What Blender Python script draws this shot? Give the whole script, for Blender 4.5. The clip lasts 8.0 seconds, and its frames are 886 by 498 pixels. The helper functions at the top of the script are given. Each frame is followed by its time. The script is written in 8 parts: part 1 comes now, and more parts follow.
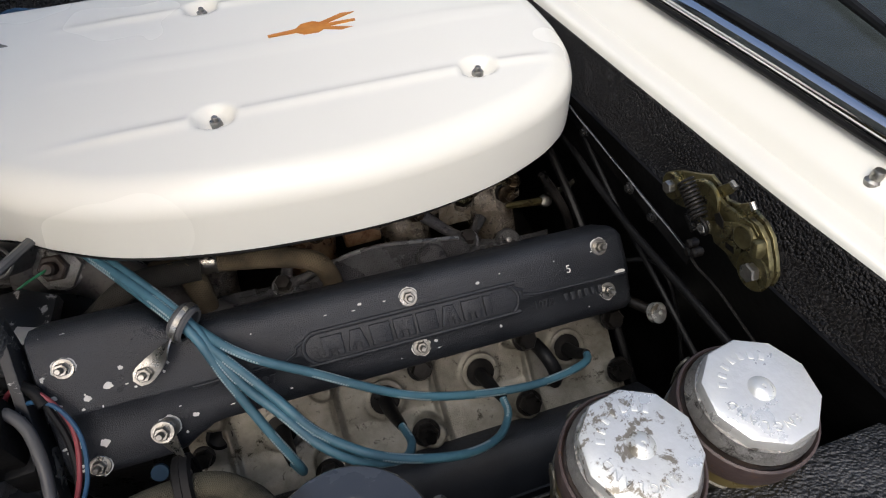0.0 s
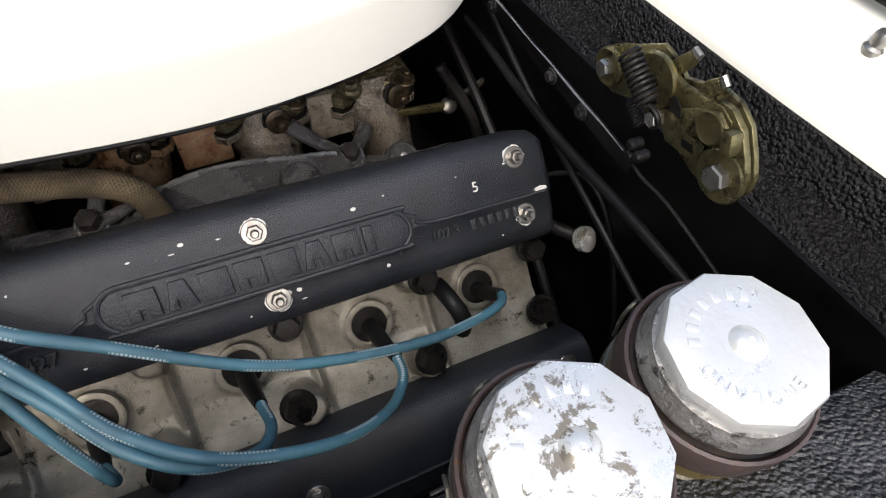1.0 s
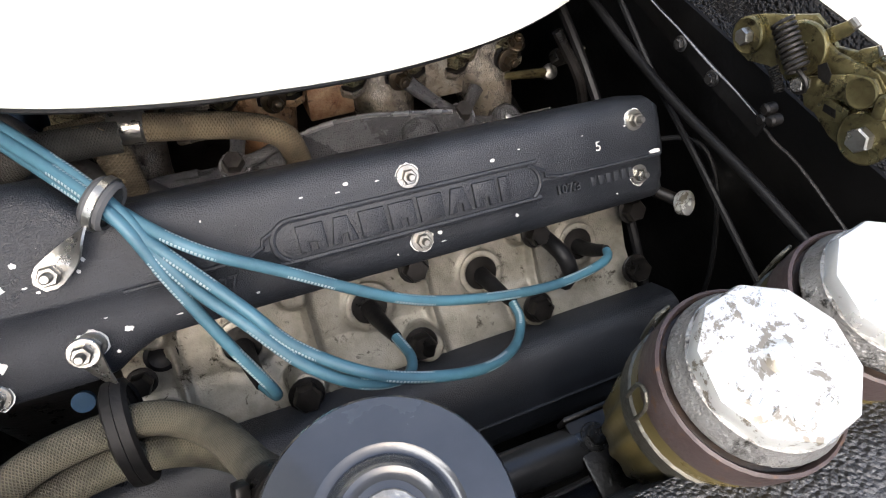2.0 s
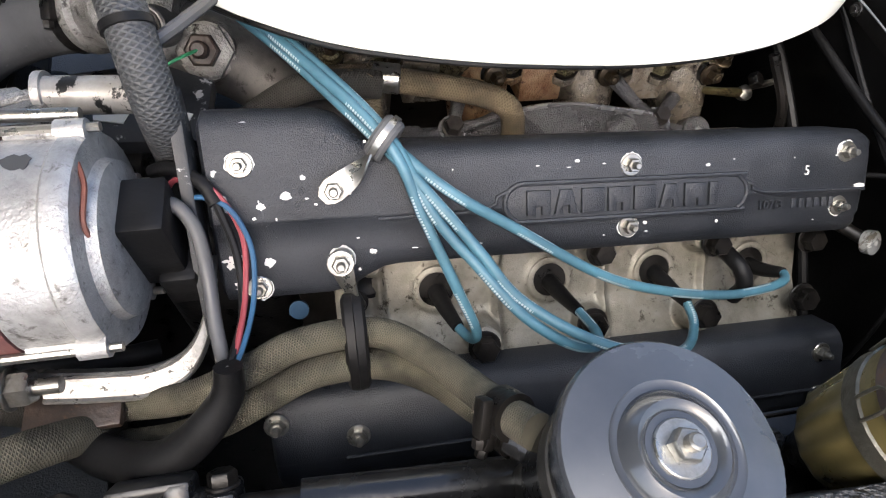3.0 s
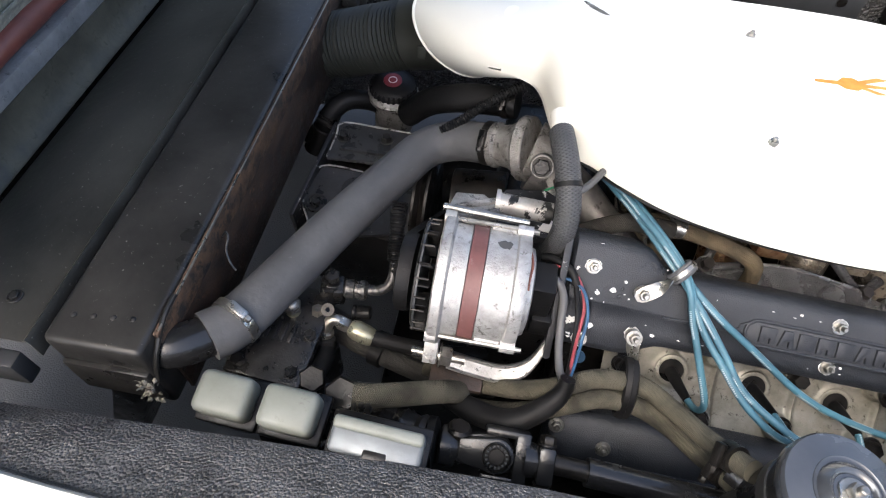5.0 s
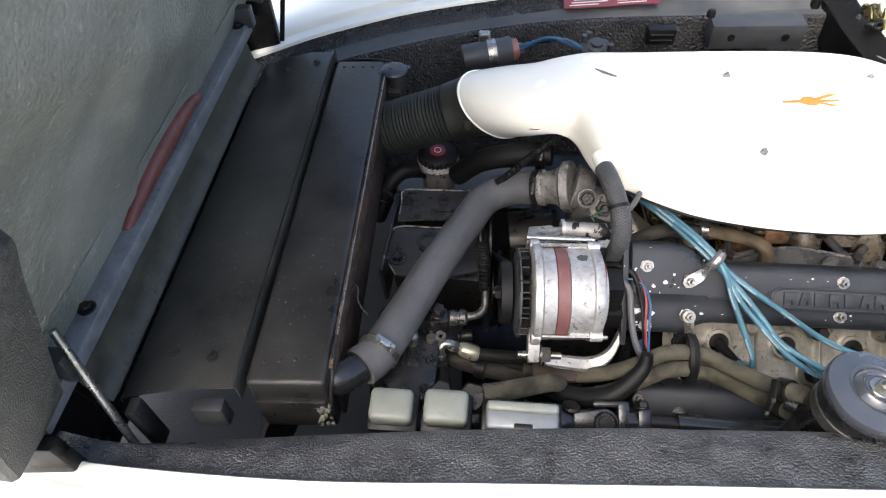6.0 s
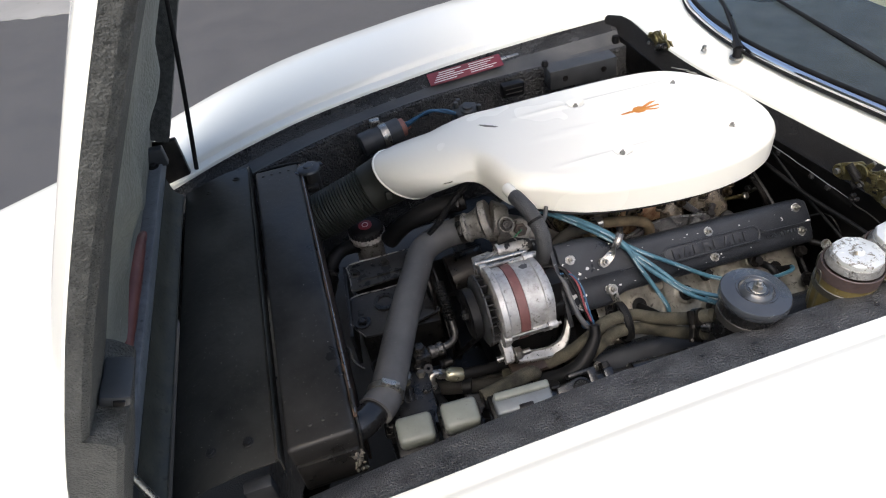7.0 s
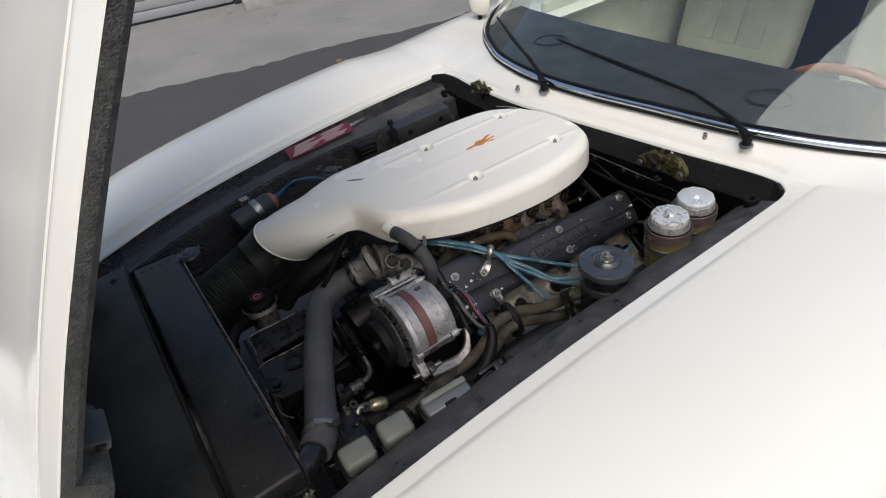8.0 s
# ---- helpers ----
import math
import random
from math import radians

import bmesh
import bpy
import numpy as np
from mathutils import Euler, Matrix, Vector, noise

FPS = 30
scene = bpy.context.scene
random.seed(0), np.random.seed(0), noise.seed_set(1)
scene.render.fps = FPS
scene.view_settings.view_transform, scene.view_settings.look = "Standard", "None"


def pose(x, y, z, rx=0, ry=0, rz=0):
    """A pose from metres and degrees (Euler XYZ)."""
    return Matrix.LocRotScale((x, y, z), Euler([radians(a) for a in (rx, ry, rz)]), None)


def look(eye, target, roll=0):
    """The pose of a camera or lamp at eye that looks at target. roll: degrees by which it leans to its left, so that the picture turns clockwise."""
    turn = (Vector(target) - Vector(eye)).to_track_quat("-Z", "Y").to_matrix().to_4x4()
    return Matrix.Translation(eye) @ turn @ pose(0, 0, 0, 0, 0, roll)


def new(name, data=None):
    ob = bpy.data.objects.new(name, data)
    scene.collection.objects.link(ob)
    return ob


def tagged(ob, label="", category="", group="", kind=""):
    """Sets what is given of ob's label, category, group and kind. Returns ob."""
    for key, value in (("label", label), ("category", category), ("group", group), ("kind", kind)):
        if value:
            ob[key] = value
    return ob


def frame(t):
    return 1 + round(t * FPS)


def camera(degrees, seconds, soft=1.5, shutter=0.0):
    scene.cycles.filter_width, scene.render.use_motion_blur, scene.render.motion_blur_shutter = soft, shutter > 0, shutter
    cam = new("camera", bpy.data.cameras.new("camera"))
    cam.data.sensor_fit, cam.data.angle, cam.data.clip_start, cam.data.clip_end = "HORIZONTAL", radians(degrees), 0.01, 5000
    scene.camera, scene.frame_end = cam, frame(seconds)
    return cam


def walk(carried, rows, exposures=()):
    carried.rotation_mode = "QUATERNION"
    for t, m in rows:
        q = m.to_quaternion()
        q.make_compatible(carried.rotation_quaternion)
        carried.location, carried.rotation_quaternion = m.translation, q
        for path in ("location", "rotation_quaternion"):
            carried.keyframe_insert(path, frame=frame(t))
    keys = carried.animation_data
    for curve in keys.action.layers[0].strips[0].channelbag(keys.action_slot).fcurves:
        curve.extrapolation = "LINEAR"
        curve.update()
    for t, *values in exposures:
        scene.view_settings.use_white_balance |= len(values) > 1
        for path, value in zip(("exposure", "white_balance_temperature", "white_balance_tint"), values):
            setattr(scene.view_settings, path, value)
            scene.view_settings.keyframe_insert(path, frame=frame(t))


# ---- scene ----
cam = camera(74.4, 8.0, soft=1.1, shutter=0.0)
PATH = [
    (0, (-0.067, -0.308, 1.232), (0.336, 0.928, -0.287), -1.2),
    (0.5, (-0.024, -0.263, 1.145), (0.512, 0.829, -0.443), 3.4),
    (1, (-0.005, -0.245, 1.115), (0.582, 0.724, -0.533), 7.1),
    (1.2, (-0.014, -0.24, 1.114), (0.565, 0.702, -0.552), 7.4),
    (2.3, (-0.142, -0.241, 1.125), (0.367, 0.695, -0.567), 10.1),
    (2.5, (-0.165, -0.241, 1.122), (0.295, 0.714, -0.574), 9.9),
    (3, (-0.222, -0.248, 1.131), (0.117, 0.737, -0.577), 10.5),
    (3.5, (-0.27, -0.264, 1.165), (-0.099, 0.75, -0.551), 8.8),
    (4, (-0.311, -0.282, 1.218), (-0.289, 0.774, -0.481), 6.8),
    (4.5, (-0.364, -0.32, 1.286), (-0.421, 0.781, -0.383), 6.6),
    (5, (-0.415, -0.381, 1.354), (-0.523, 0.775, -0.274), 5.5),
    (5.2, (-0.45, -0.406, 1.379), (-0.559, 0.781, -0.227), 5.6),
    (6.3, (-0.558, -0.577, 1.5), (-0.578, 0.801, 0.051), -5.6),
    (6.5, (-0.572, -0.6, 1.516), (-0.513, 0.816, 0.104), -6.8),
    (7, (-0.656, -0.673, 1.561), (-0.345, 0.78, 0.223), -7.6),
    (7.5, (-0.723, -0.733, 1.579), (-0.127, 0.708, 0.326), -8.3),
    (8, (-0.748, -0.776, 1.581), (0.047, 0.614, 0.382), -9.3),
]
EXPOSURES = [(0.0, 0.36), (0.5, 0.48), (1.0, 0.95), (1.2, 1.05), (2.3, 1.8), (3.0, 1.85), (4.0, 1.8), (5.0, 1.8), (6.3, 1.68), (7.0, 0.98), (7.5, 0.50), (8.0, 0.16)]
walk(cam, [(t, look(eye, target, roll)) for t, eye, target, roll in PATH], EXPOSURES)

# ---- light: an overcast sky with a broad soft sun ----
world = bpy.data.worlds.new("overcast_sky")
scene.world = world
world.use_nodes = True
wn = world.node_tree
sky = wn.nodes.new("ShaderNodeTexSky")
sky.sky_type = "NISHITA"
sky.sun_disc = False
sky.sun_elevation = radians(52)
sky.sun_rotation = radians(200)
sky.air_density = 1.0
sky.dust_density = 4.0
sky.ozone_density = 1.0
wn.links.new(sky.outputs[0], wn.nodes["Background"].inputs[0])
wn.nodes["Background"].inputs[1].default_value = 0.15
sun = new("sun", bpy.data.lights.new("sun", "SUN"))
sun.data.energy = 1.2
sun.data.angle = radians(40)
sun.data.color = (1.0, 0.99, 0.97)
sun.matrix_world = look((-3.0, -1.0, 8.0), (0.0, 0.3, 0.8))

# ---- materials ----
def mat(name, c1, c2=None, scale=20.0, rough=0.5, metal=0.0, bump=0.0, bscale=200.0, chips=None, chip_at=0.64, chip_scale=60.0, coat=0.0, rvar=0.15, detail=6.0, dist=0.002, spec=0.5, soft=0.05, grain=0.0):
    """Two tones mixed by noise, a fine relief, uneven gloss and, where given, a third colour in chips or specks."""
    m = bpy.data.materials.new(name)
    m.use_nodes = True
    nt = m.node_tree
    b = nt.nodes["Principled BSDF"]
    co = nt.nodes.new("ShaderNodeTexCoord")
    n1 = nt.nodes.new("ShaderNodeTexNoise")
    n1.inputs["Scale"].default_value = scale
    n1.inputs["Detail"].default_value = detail
    n1.inputs["Roughness"].default_value = 0.62
    nt.links.new(co.outputs["Object"], n1.inputs["Vector"])
    ramp = nt.nodes.new("ShaderNodeValToRGB")
    ramp.color_ramp.elements[0].position, ramp.color_ramp.elements[1].position = 0.35, 0.68
    ramp.color_ramp.elements[0].color = (*c1, 1)
    ramp.color_ramp.elements[1].color = (*(c2 or c1), 1)
    nt.links.new(n1.outputs["Fac"], ramp.inputs["Fac"])
    colour = ramp.outputs["Color"]
    n2 = nt.nodes.new("ShaderNodeTexNoise")
    n2.inputs["Scale"].default_value = bscale
    n2.inputs["Detail"].default_value = 3.0
    nt.links.new(co.outputs["Object"], n2.inputs["Vector"])
    rr = nt.nodes.new("ShaderNodeMapRange")
    rr.inputs["From Min"].default_value, rr.inputs["From Max"].default_value = 0.3, 0.7
    rr.inputs["To Min"].default_value, rr.inputs["To Max"].default_value = max(0.02, rough - rvar), min(1.0, rough + rvar)
    nt.links.new(n1.outputs["Fac"], rr.inputs["Value"])
    nt.links.new(rr.outputs["Result"], b.inputs["Roughness"])
    b.inputs["Metallic"].default_value = metal
    b.inputs["Specular IOR Level"].default_value = spec
    if chips:
        n3 = nt.nodes.new("ShaderNodeTexNoise")
        n3.inputs["Scale"].default_value = chip_scale
        n3.inputs["Detail"].default_value = 9.0
        n3.inputs["Roughness"].default_value = 0.72
        n3.inputs["Distortion"].default_value = 0.4
        nt.links.new(co.outputs["Object"], n3.inputs["Vector"])
        r3 = nt.nodes.new("ShaderNodeValToRGB")
        r3.color_ramp.elements[0].position, r3.color_ramp.elements[1].position = chip_at, chip_at + soft
        nt.links.new(n3.outputs["Fac"], r3.inputs["Fac"])
        mx = nt.nodes.new("ShaderNodeMix")
        mx.data_type = "RGBA"
        nt.links.new(r3.outputs["Color"], mx.inputs[0])
        nt.links.new(colour, mx.inputs[6])
        mx.inputs[7].default_value = (*chips, 1)
        colour = mx.outputs[2]
    nt.links.new(colour, b.inputs["Base Color"])
    if bump:
        bp = nt.nodes.new("ShaderNodeBump")
        bp.inputs["Strength"].default_value = bump
        bp.inputs["Distance"].default_value = dist
        height = n2.outputs["Fac"]
        if grain:
            # rounded granules of uneven size over the fine noise
            vo = nt.nodes.new("ShaderNodeTexVoronoi")
            vo.feature = "SMOOTH_F1"
            vo.inputs["Scale"].default_value = grain
            vo.inputs["Smoothness"].default_value = 0.35
            nt.links.new(co.outputs["Object"], vo.inputs["Vector"])
            ma = nt.nodes.new("ShaderNodeMath")
            ma.operation = "MULTIPLY_ADD"
            ma.inputs[1].default_value = -1.3
            nt.links.new(vo.outputs["Distance"], ma.inputs[0])
            nt.links.new(n2.outputs["Fac"], ma.inputs[2])
            height = ma.outputs[0]
        nt.links.new(height, bp.inputs["Height"])
        nt.links.new(bp.outputs["Normal"], b.inputs["Normal"])
    if coat:
        b.inputs["Coat Weight"].default_value = coat
        b.inputs["Coat Roughness"].default_value = 0.05
    return m


def woven(name, c1, c2, along, around, rough=0.85, depth=0.0012, stretch=0.6, grime=(0.10, 0.08, 0.05)):
    """A braided sleeve: two crossing sets of threads on the tube's own length and girth, with oil stains."""
    m = bpy.data.materials.new(name)
    m.use_nodes = True
    nt = m.node_tree
    b = nt.nodes["Principled BSDF"]
    uv = nt.nodes.new("ShaderNodeUVMap")
    uv.uv_map = "UVMap"
    heights = []
    for sign in (1, -1):
        sep = nt.nodes.new("ShaderNodeSeparateXYZ")
        nt.links.new(uv.outputs[0], sep.inputs[0])
        ma = nt.nodes.new("ShaderNodeMath")
        ma.operation = "MULTIPLY"
        ma.inputs[1].default_value = along * 6.2832
        nt.links.new(sep.outputs[0], ma.inputs[0])
        mb = nt.nodes.new("ShaderNodeMath")
        mb.operation = "MULTIPLY_ADD"
        mb.inputs[1].default_value = sign * around * 6.2832
        nt.links.new(sep.outputs[1], mb.inputs[0])
        nt.links.new(ma.outputs[0], mb.inputs[2])
        ms = nt.nodes.new("ShaderNodeMath")
        ms.operation = "SINE"
        nt.links.new(mb.outputs[0], ms.inputs[0])
        heights.append(ms.outputs[0])
    mm = nt.nodes.new("ShaderNodeMath")
    mm.operation = "MAXIMUM"
    nt.links.new(heights[0], mm.inputs[0])
    nt.links.new(heights[1], mm.inputs[1])
    mr = nt.nodes.new("ShaderNodeMapRange")
    mr.inputs["From Min"].default_value = -0.4
    nt.links.new(mm.outputs[0], mr.inputs["Value"])
    mx = nt.nodes.new("ShaderNodeMix")
    mx.data_type = "RGBA"
    nt.links.new(mr.outputs[0], mx.inputs[0])
    mx.inputs[6].default_value = (*c1, 1)
    mx.inputs[7].default_value = (*c2, 1)
    co = nt.nodes.new("ShaderNodeTexCoord")
    n1 = nt.nodes.new("ShaderNodeTexNoise")
    n1.inputs["Scale"].default_value = 34.0
    n1.inputs["Detail"].default_value = 9.0
    nt.links.new(co.outputs["Object"], n1.inputs["Vector"])
    r1 = nt.nodes.new("ShaderNodeValToRGB")
    r1.color_ramp.elements[0].position, r1.color_ramp.elements[1].position = 0.42, 0.66
    nt.links.new(n1.outputs["Fac"], r1.inputs["Fac"])
    m2 = nt.nodes.new("ShaderNodeMix")
    m2.data_type = "RGBA"
    nt.links.new(r1.outputs["Color"], m2.inputs[0])
    nt.links.new(mx.outputs[2], m2.inputs[6])
    m2.inputs[7].default_value = (*grime, 1)
    nt.links.new(m2.outputs[2], b.inputs["Base Color"])
    b.inputs["Roughness"].default_value = rough
    bp = nt.nodes.new("ShaderNodeBump")
    bp.inputs["Strength"].default_value = stretch
    bp.inputs["Distance"].default_value = depth
    nt.links.new(mm.outputs[0], bp.inputs["Height"])
    nt.links.new(bp.outputs["Normal"], b.inputs["Normal"])
    return m


def printed(name, base, dark, mark):
    """Ignition lead: smooth silicone with rows of short printed bars along one side, dulled by dust."""
    m = mat(name, base, dark, scale=22, rough=0.5, bump=0.10, bscale=300, detail=9)
    nt = m.node_tree
    b = nt.nodes["Principled BSDF"]
    colour = b.inputs["Base Color"].links[0].from_socket
    uv = nt.nodes.new("ShaderNodeUVMap")
    uv.uv_map = "UVMap"
    sep = nt.nodes.new("ShaderNodeSeparateXYZ")
    nt.links.new(uv.outputs[0], sep.inputs[0])

    def step(sock, op, *vals):
        n = nt.nodes.new("ShaderNodeMath")
        n.operation = op
        for k, v in enumerate((sock, *vals)):
            if isinstance(v, (int, float)):
                n.inputs[k].default_value = v
            else:
                nt.links.new(v, n.inputs[k])
        return n.outputs[0]

    words = step(step(step(sep.outputs[0], "MULTIPLY", 13.0), "FRACT"), "LESS_THAN", 0.42)
    letters = step(step(step(sep.outputs[0], "MULTIPLY", 430.0), "FRACT"), "LESS_THAN", 0.62)
    band = step(step(step(step(step(sep.outputs[1], "MULTIPLY", 3.0), "FRACT"), "SUBTRACT", 0.5), "ABSOLUTE"), "LESS_THAN", 0.15)
    fac = step(step(words, "MULTIPLY", letters), "MULTIPLY", band)
    mx = nt.nodes.new("ShaderNodeMix")
    mx.data_type = "RGBA"
    nt.links.new(fac, mx.inputs[0])
    nt.links.new(colour, mx.inputs[6])
    mx.inputs[7].default_value = (*mark, 1)
    nt.links.new(mx.outputs[2], b.inputs["Base Color"])
    return m


PAINT = mat("cream_paint", (0.80, 0.785, 0.71), (0.785, 0.77, 0.69), scale=2, rough=0.2, rvar=0.04, bump=0.015, bscale=30, coat=0.5, detail=3)
PAINT_AC = mat("cream_enamel", (0.86, 0.842, 0.755), (0.84, 0.82, 0.73), scale=2.5, rough=0.27, rvar=0.01, bump=0.03, bscale=60, coat=0.3, detail=3)
UNDERCOAT = mat("black_underseal", (0.0036, 0.0033, 0.0031), (0.0100, 0.0090, 0.0082), scale=9, rough=0.20, rvar=0.12, bump=1.0, bscale=700, dist=0.0028, chips=(0.026, 0.024, 0.024), chip_at=0.600, chip_scale=14, soft=0.12, spec=0.30, grain=400)
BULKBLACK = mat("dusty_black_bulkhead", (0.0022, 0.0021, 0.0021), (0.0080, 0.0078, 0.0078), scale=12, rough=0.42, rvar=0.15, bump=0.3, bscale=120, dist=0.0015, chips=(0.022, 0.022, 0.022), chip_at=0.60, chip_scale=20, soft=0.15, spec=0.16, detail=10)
DUSTSEAL = mat("dusty_black_underseal", (0.034, 0.0345, 0.036), (0.115, 0.115, 0.117), scale=30, rough=0.42, rvar=0.2, bump=1.0, bscale=520, dist=0.0026, chips=(0.36, 0.355, 0.34), chip_at=0.600, chip_scale=300, soft=0.06, spec=0.5, detail=10, grain=340)
RIM = mat("grey_underseal", (0.026, 0.027, 0.025), (0.085, 0.087, 0.080), scale=90, rough=0.6, bump=1.0, bscale=480, dist=0.003, spec=0.35, chips=(0.16, 0.16, 0.15), chip_at=0.62, chip_scale=240, soft=0.08)
HOODSKIN = mat("dusty_underside_paint", (0.155, 0.160, 0.135), (0.265, 0.270, 0.235), scale=7, rough=0.55, bump=0.7, bscale=240, dist=0.002, chips=(0.36, 0.36, 0.32), chip_at=0.590, chip_scale=90, soft=0.10, grain=170, detail=9)
BLACK = mat("satin_black_paint", (0.012, 0.0118, 0.0115), (0.044, 0.042, 0.039), scale=7, rough=0.38, rvar=0.16, bump=0.25, bscale=60, chips=(0.34, 0.33, 0.31), chip_at=0.650, chip_scale=230, spec=0.32, detail=12, soft=0.03)
RUSTY = mat("rusty_black_steel", (0.014, 0.0125, 0.012), (0.062, 0.038, 0.026), scale=40, rough=0.45, bump=0.5, bscale=150, chips=(0.135, 0.075, 0.042), chip_at=0.590, chip_scale=60, soft=0.10, detail=12)
OILY = mat("dusty_oily_steel", (0.0055, 0.0055, 0.0056), (0.030, 0.029, 0.028), scale=30, rough=0.30, rvar=0.16, metal=0.15, bump=0.45, bscale=420, dist=0.0012, chips=(0.22, 0.215, 0.20), chip_at=0.650, chip_scale=170, soft=0.04, spec=0.5, detail=10)
CRACKLE = mat("wrinkle_black", (0.0125, 0.0145, 0.0185), (0.028, 0.031, 0.037), scale=14, rough=0.38, rvar=0.13, bump=0.8, bscale=1000, dist=0.0009, chips=(0.36, 0.36, 0.35), chip_at=0.700, chip_scale=150, soft=0.02, spec=0.42, detail=10)
CASTDIRTY = mat("oily_cast_aluminium", (0.30, 0.285, 0.245), (0.155, 0.143, 0.112), scale=30, rough=0.5, metal=0.5, bump=0.5, bscale=700, dist=0.001, chips=(0.040, 0.034, 0.022), chip_at=0.575, chip_scale=75, soft=0.08, detail=12)
CASTDARK = mat("dark_cast_aluminium", (0.10, 0.098, 0.097), (0.22, 0.212, 0.20), scale=30, rough=0.42, metal=0.45, bump=0.5, bscale=900, dist=0.0006, chips=(0.02, 0.018, 0.015), chip_at=0.560, chip_scale=60, soft=0.14)
CASTBROWN = mat("fuel_stained_casting", (0.210, 0.110, 0.052), (0.340, 0.240, 0.140), scale=55, rough=0.34, metal=0.5, bump=0.9, bscale=600, dist=0.0016, chips=(0.030, 0.016, 0.011), chip_at=0.520, chip_scale=95, soft=0.13, detail=14)
CASTTAN = mat("tan_stained_casting", (0.330, 0.300, 0.250), (0.130, 0.100, 0.064), scale=55, rough=0.30, metal=0.6, bump=0.9, bscale=600, dist=0.0016, chips=(0.026, 0.018, 0.012), chip_at=0.515, chip_scale=95, soft=0.13, detail=14)
CASTOLIVE = mat("olive_stained_casting", (0.250, 0.225, 0.130), (0.085, 0.066, 0.034), scale=70, rough=0.28, metal=0.6, bump=0.8, bscale=600, dist=0.0016, chips=(0.018, 0.013, 0.009), chip_at=0.510, chip_scale=110, soft=0.10, detail=14)
BLOCKRUST = mat("rust_stained_joint", (0.400, 0.270, 0.160), (0.210, 0.090, 0.042), scale=60, rough=0.42, metal=0.35, bump=0.9, bscale=600, dist=0.0016, chips=(0.070, 0.026, 0.022), chip_at=0.545, chip_scale=70, soft=0.13, detail=14)
BLOCKTAN = mat("pale_stained_joint", (0.390, 0.355, 0.290), (0.190, 0.145, 0.095), scale=60, rough=0.42, metal=0.4, bump=0.9, bscale=600, dist=0.0016, chips=(0.060, 0.040, 0.026), chip_at=0.545, chip_scale=80, soft=0.13, detail=14)
JETBROWN = mat("brown_brass", (0.120, 0.092, 0.058), (0.050, 0.037, 0.025), scale=60, rough=0.34, metal=0.75, bump=0.2, bscale=400, chips=(0.28, 0.24, 0.17), chip_at=0.62, chip_scale=150, soft=0.08)
DARKBOLT = mat("worn_dark_bolt", (0.020, 0.018, 0.017), (0.060, 0.054, 0.050), scale=60, rough=0.42, metal=0.4, bump=0.3, bscale=300, chips=(0.14, 0.11, 0.09), chip_at=0.62, chip_scale=200, soft=0.06)
OLIVEZINC = mat("pale_olive_zinc", (0.42, 0.41, 0.31), (0.27, 0.26, 0.18), scale=40, rough=0.34, metal=0.7, bump=0.1, bscale=300, chips=(0.09, 0.08, 0.05), chip_at=0.63, chip_scale=110, soft=0.08)
DULLFIT = mat("dull_grey_fitting", (0.105, 0.105, 0.104), (0.040, 0.040, 0.040), scale=50, rough=0.33, metal=0.6, bump=0.3, bscale=400, chips=(0.010, 0.010, 0.010), chip_at=0.55, chip_scale=90, soft=0.08, detail=12)
WINGSEAL = mat("granular_black_underseal", (0.024, 0.024, 0.025), (0.058, 0.057, 0.056), scale=7, rough=0.28, rvar=0.12, bump=1.0, bscale=420, dist=0.0055, chips=(0.17, 0.168, 0.162), chip_at=0.600, chip_scale=260, soft=0.05, spec=0.5, grain=190, detail=9)
CHANNEL = mat("dusty_gutter_channel", (0.045, 0.045, 0.045), (0.095, 0.094, 0.090), scale=8, rough=0.55, bump=0.3, bscale=90, dist=0.002, chips=(0.16, 0.158, 0.15), chip_at=0.62, chip_scale=35, soft=0.15, spec=0.35, detail=10)
FLAKED = mat("flaking_black_paint", (0.40, 0.39, 0.37), (0.24, 0.23, 0.21), scale=40, rough=0.45, metal=0.4, bump=0.2, bscale=400, dist=0.001, chips=(0.012, 0.012, 0.012), chip_at=0.520, chip_scale=45, soft=0.03)
CHIPPED = mat("black_paint_chipped_to_metal", (0.010, 0.0105, 0.012), (0.020, 0.021, 0.023), scale=30, rough=0.45, bump=0.2, bscale=400, dist=0.001, chips=(0.36, 0.355, 0.34), chip_at=0.600, chip_scale=75, soft=0.03)
WEBCAST = mat("granular_dark_casting", (0.085, 0.086, 0.090), (0.190, 0.190, 0.195), scale=24, rough=0.28, rvar=0.10, metal=0.6, bump=1.0, bscale=900, dist=0.0022, chips=(0.040, 0.040, 0.042), chip_at=0.530, chip_scale=800, soft=0.10, detail=10)
RUSTTAN = mat("orange_rust", (0.110, 0.062, 0.034), (0.034, 0.024, 0.019), scale=45, rough=0.65, bump=0.5, bscale=200, chips=(0.014, 0.012, 0.011), chip_at=0.510, chip_scale=70, soft=0.08, detail=12)
ALU = mat("alternator_aluminium", (0.50, 0.495, 0.48), (0.27, 0.263, 0.25), scale=40, rough=0.42, metal=0.55, bump=0.6, bscale=450, dist=0.0012, chips=(0.12, 0.113, 0.10), chip_at=0.560, chip_scale=100, soft=0.12, detail=14)
WORNARM = mat("worn_bare_bracket", (0.36, 0.355, 0.34), (0.18, 0.175, 0.165), scale=40, rough=0.36, metal=0.6, bump=0.4, bscale=400, dist=0.001, chips=(0.030, 0.029, 0.028), chip_at=0.585, chip_scale=120, soft=0.05, detail=12)
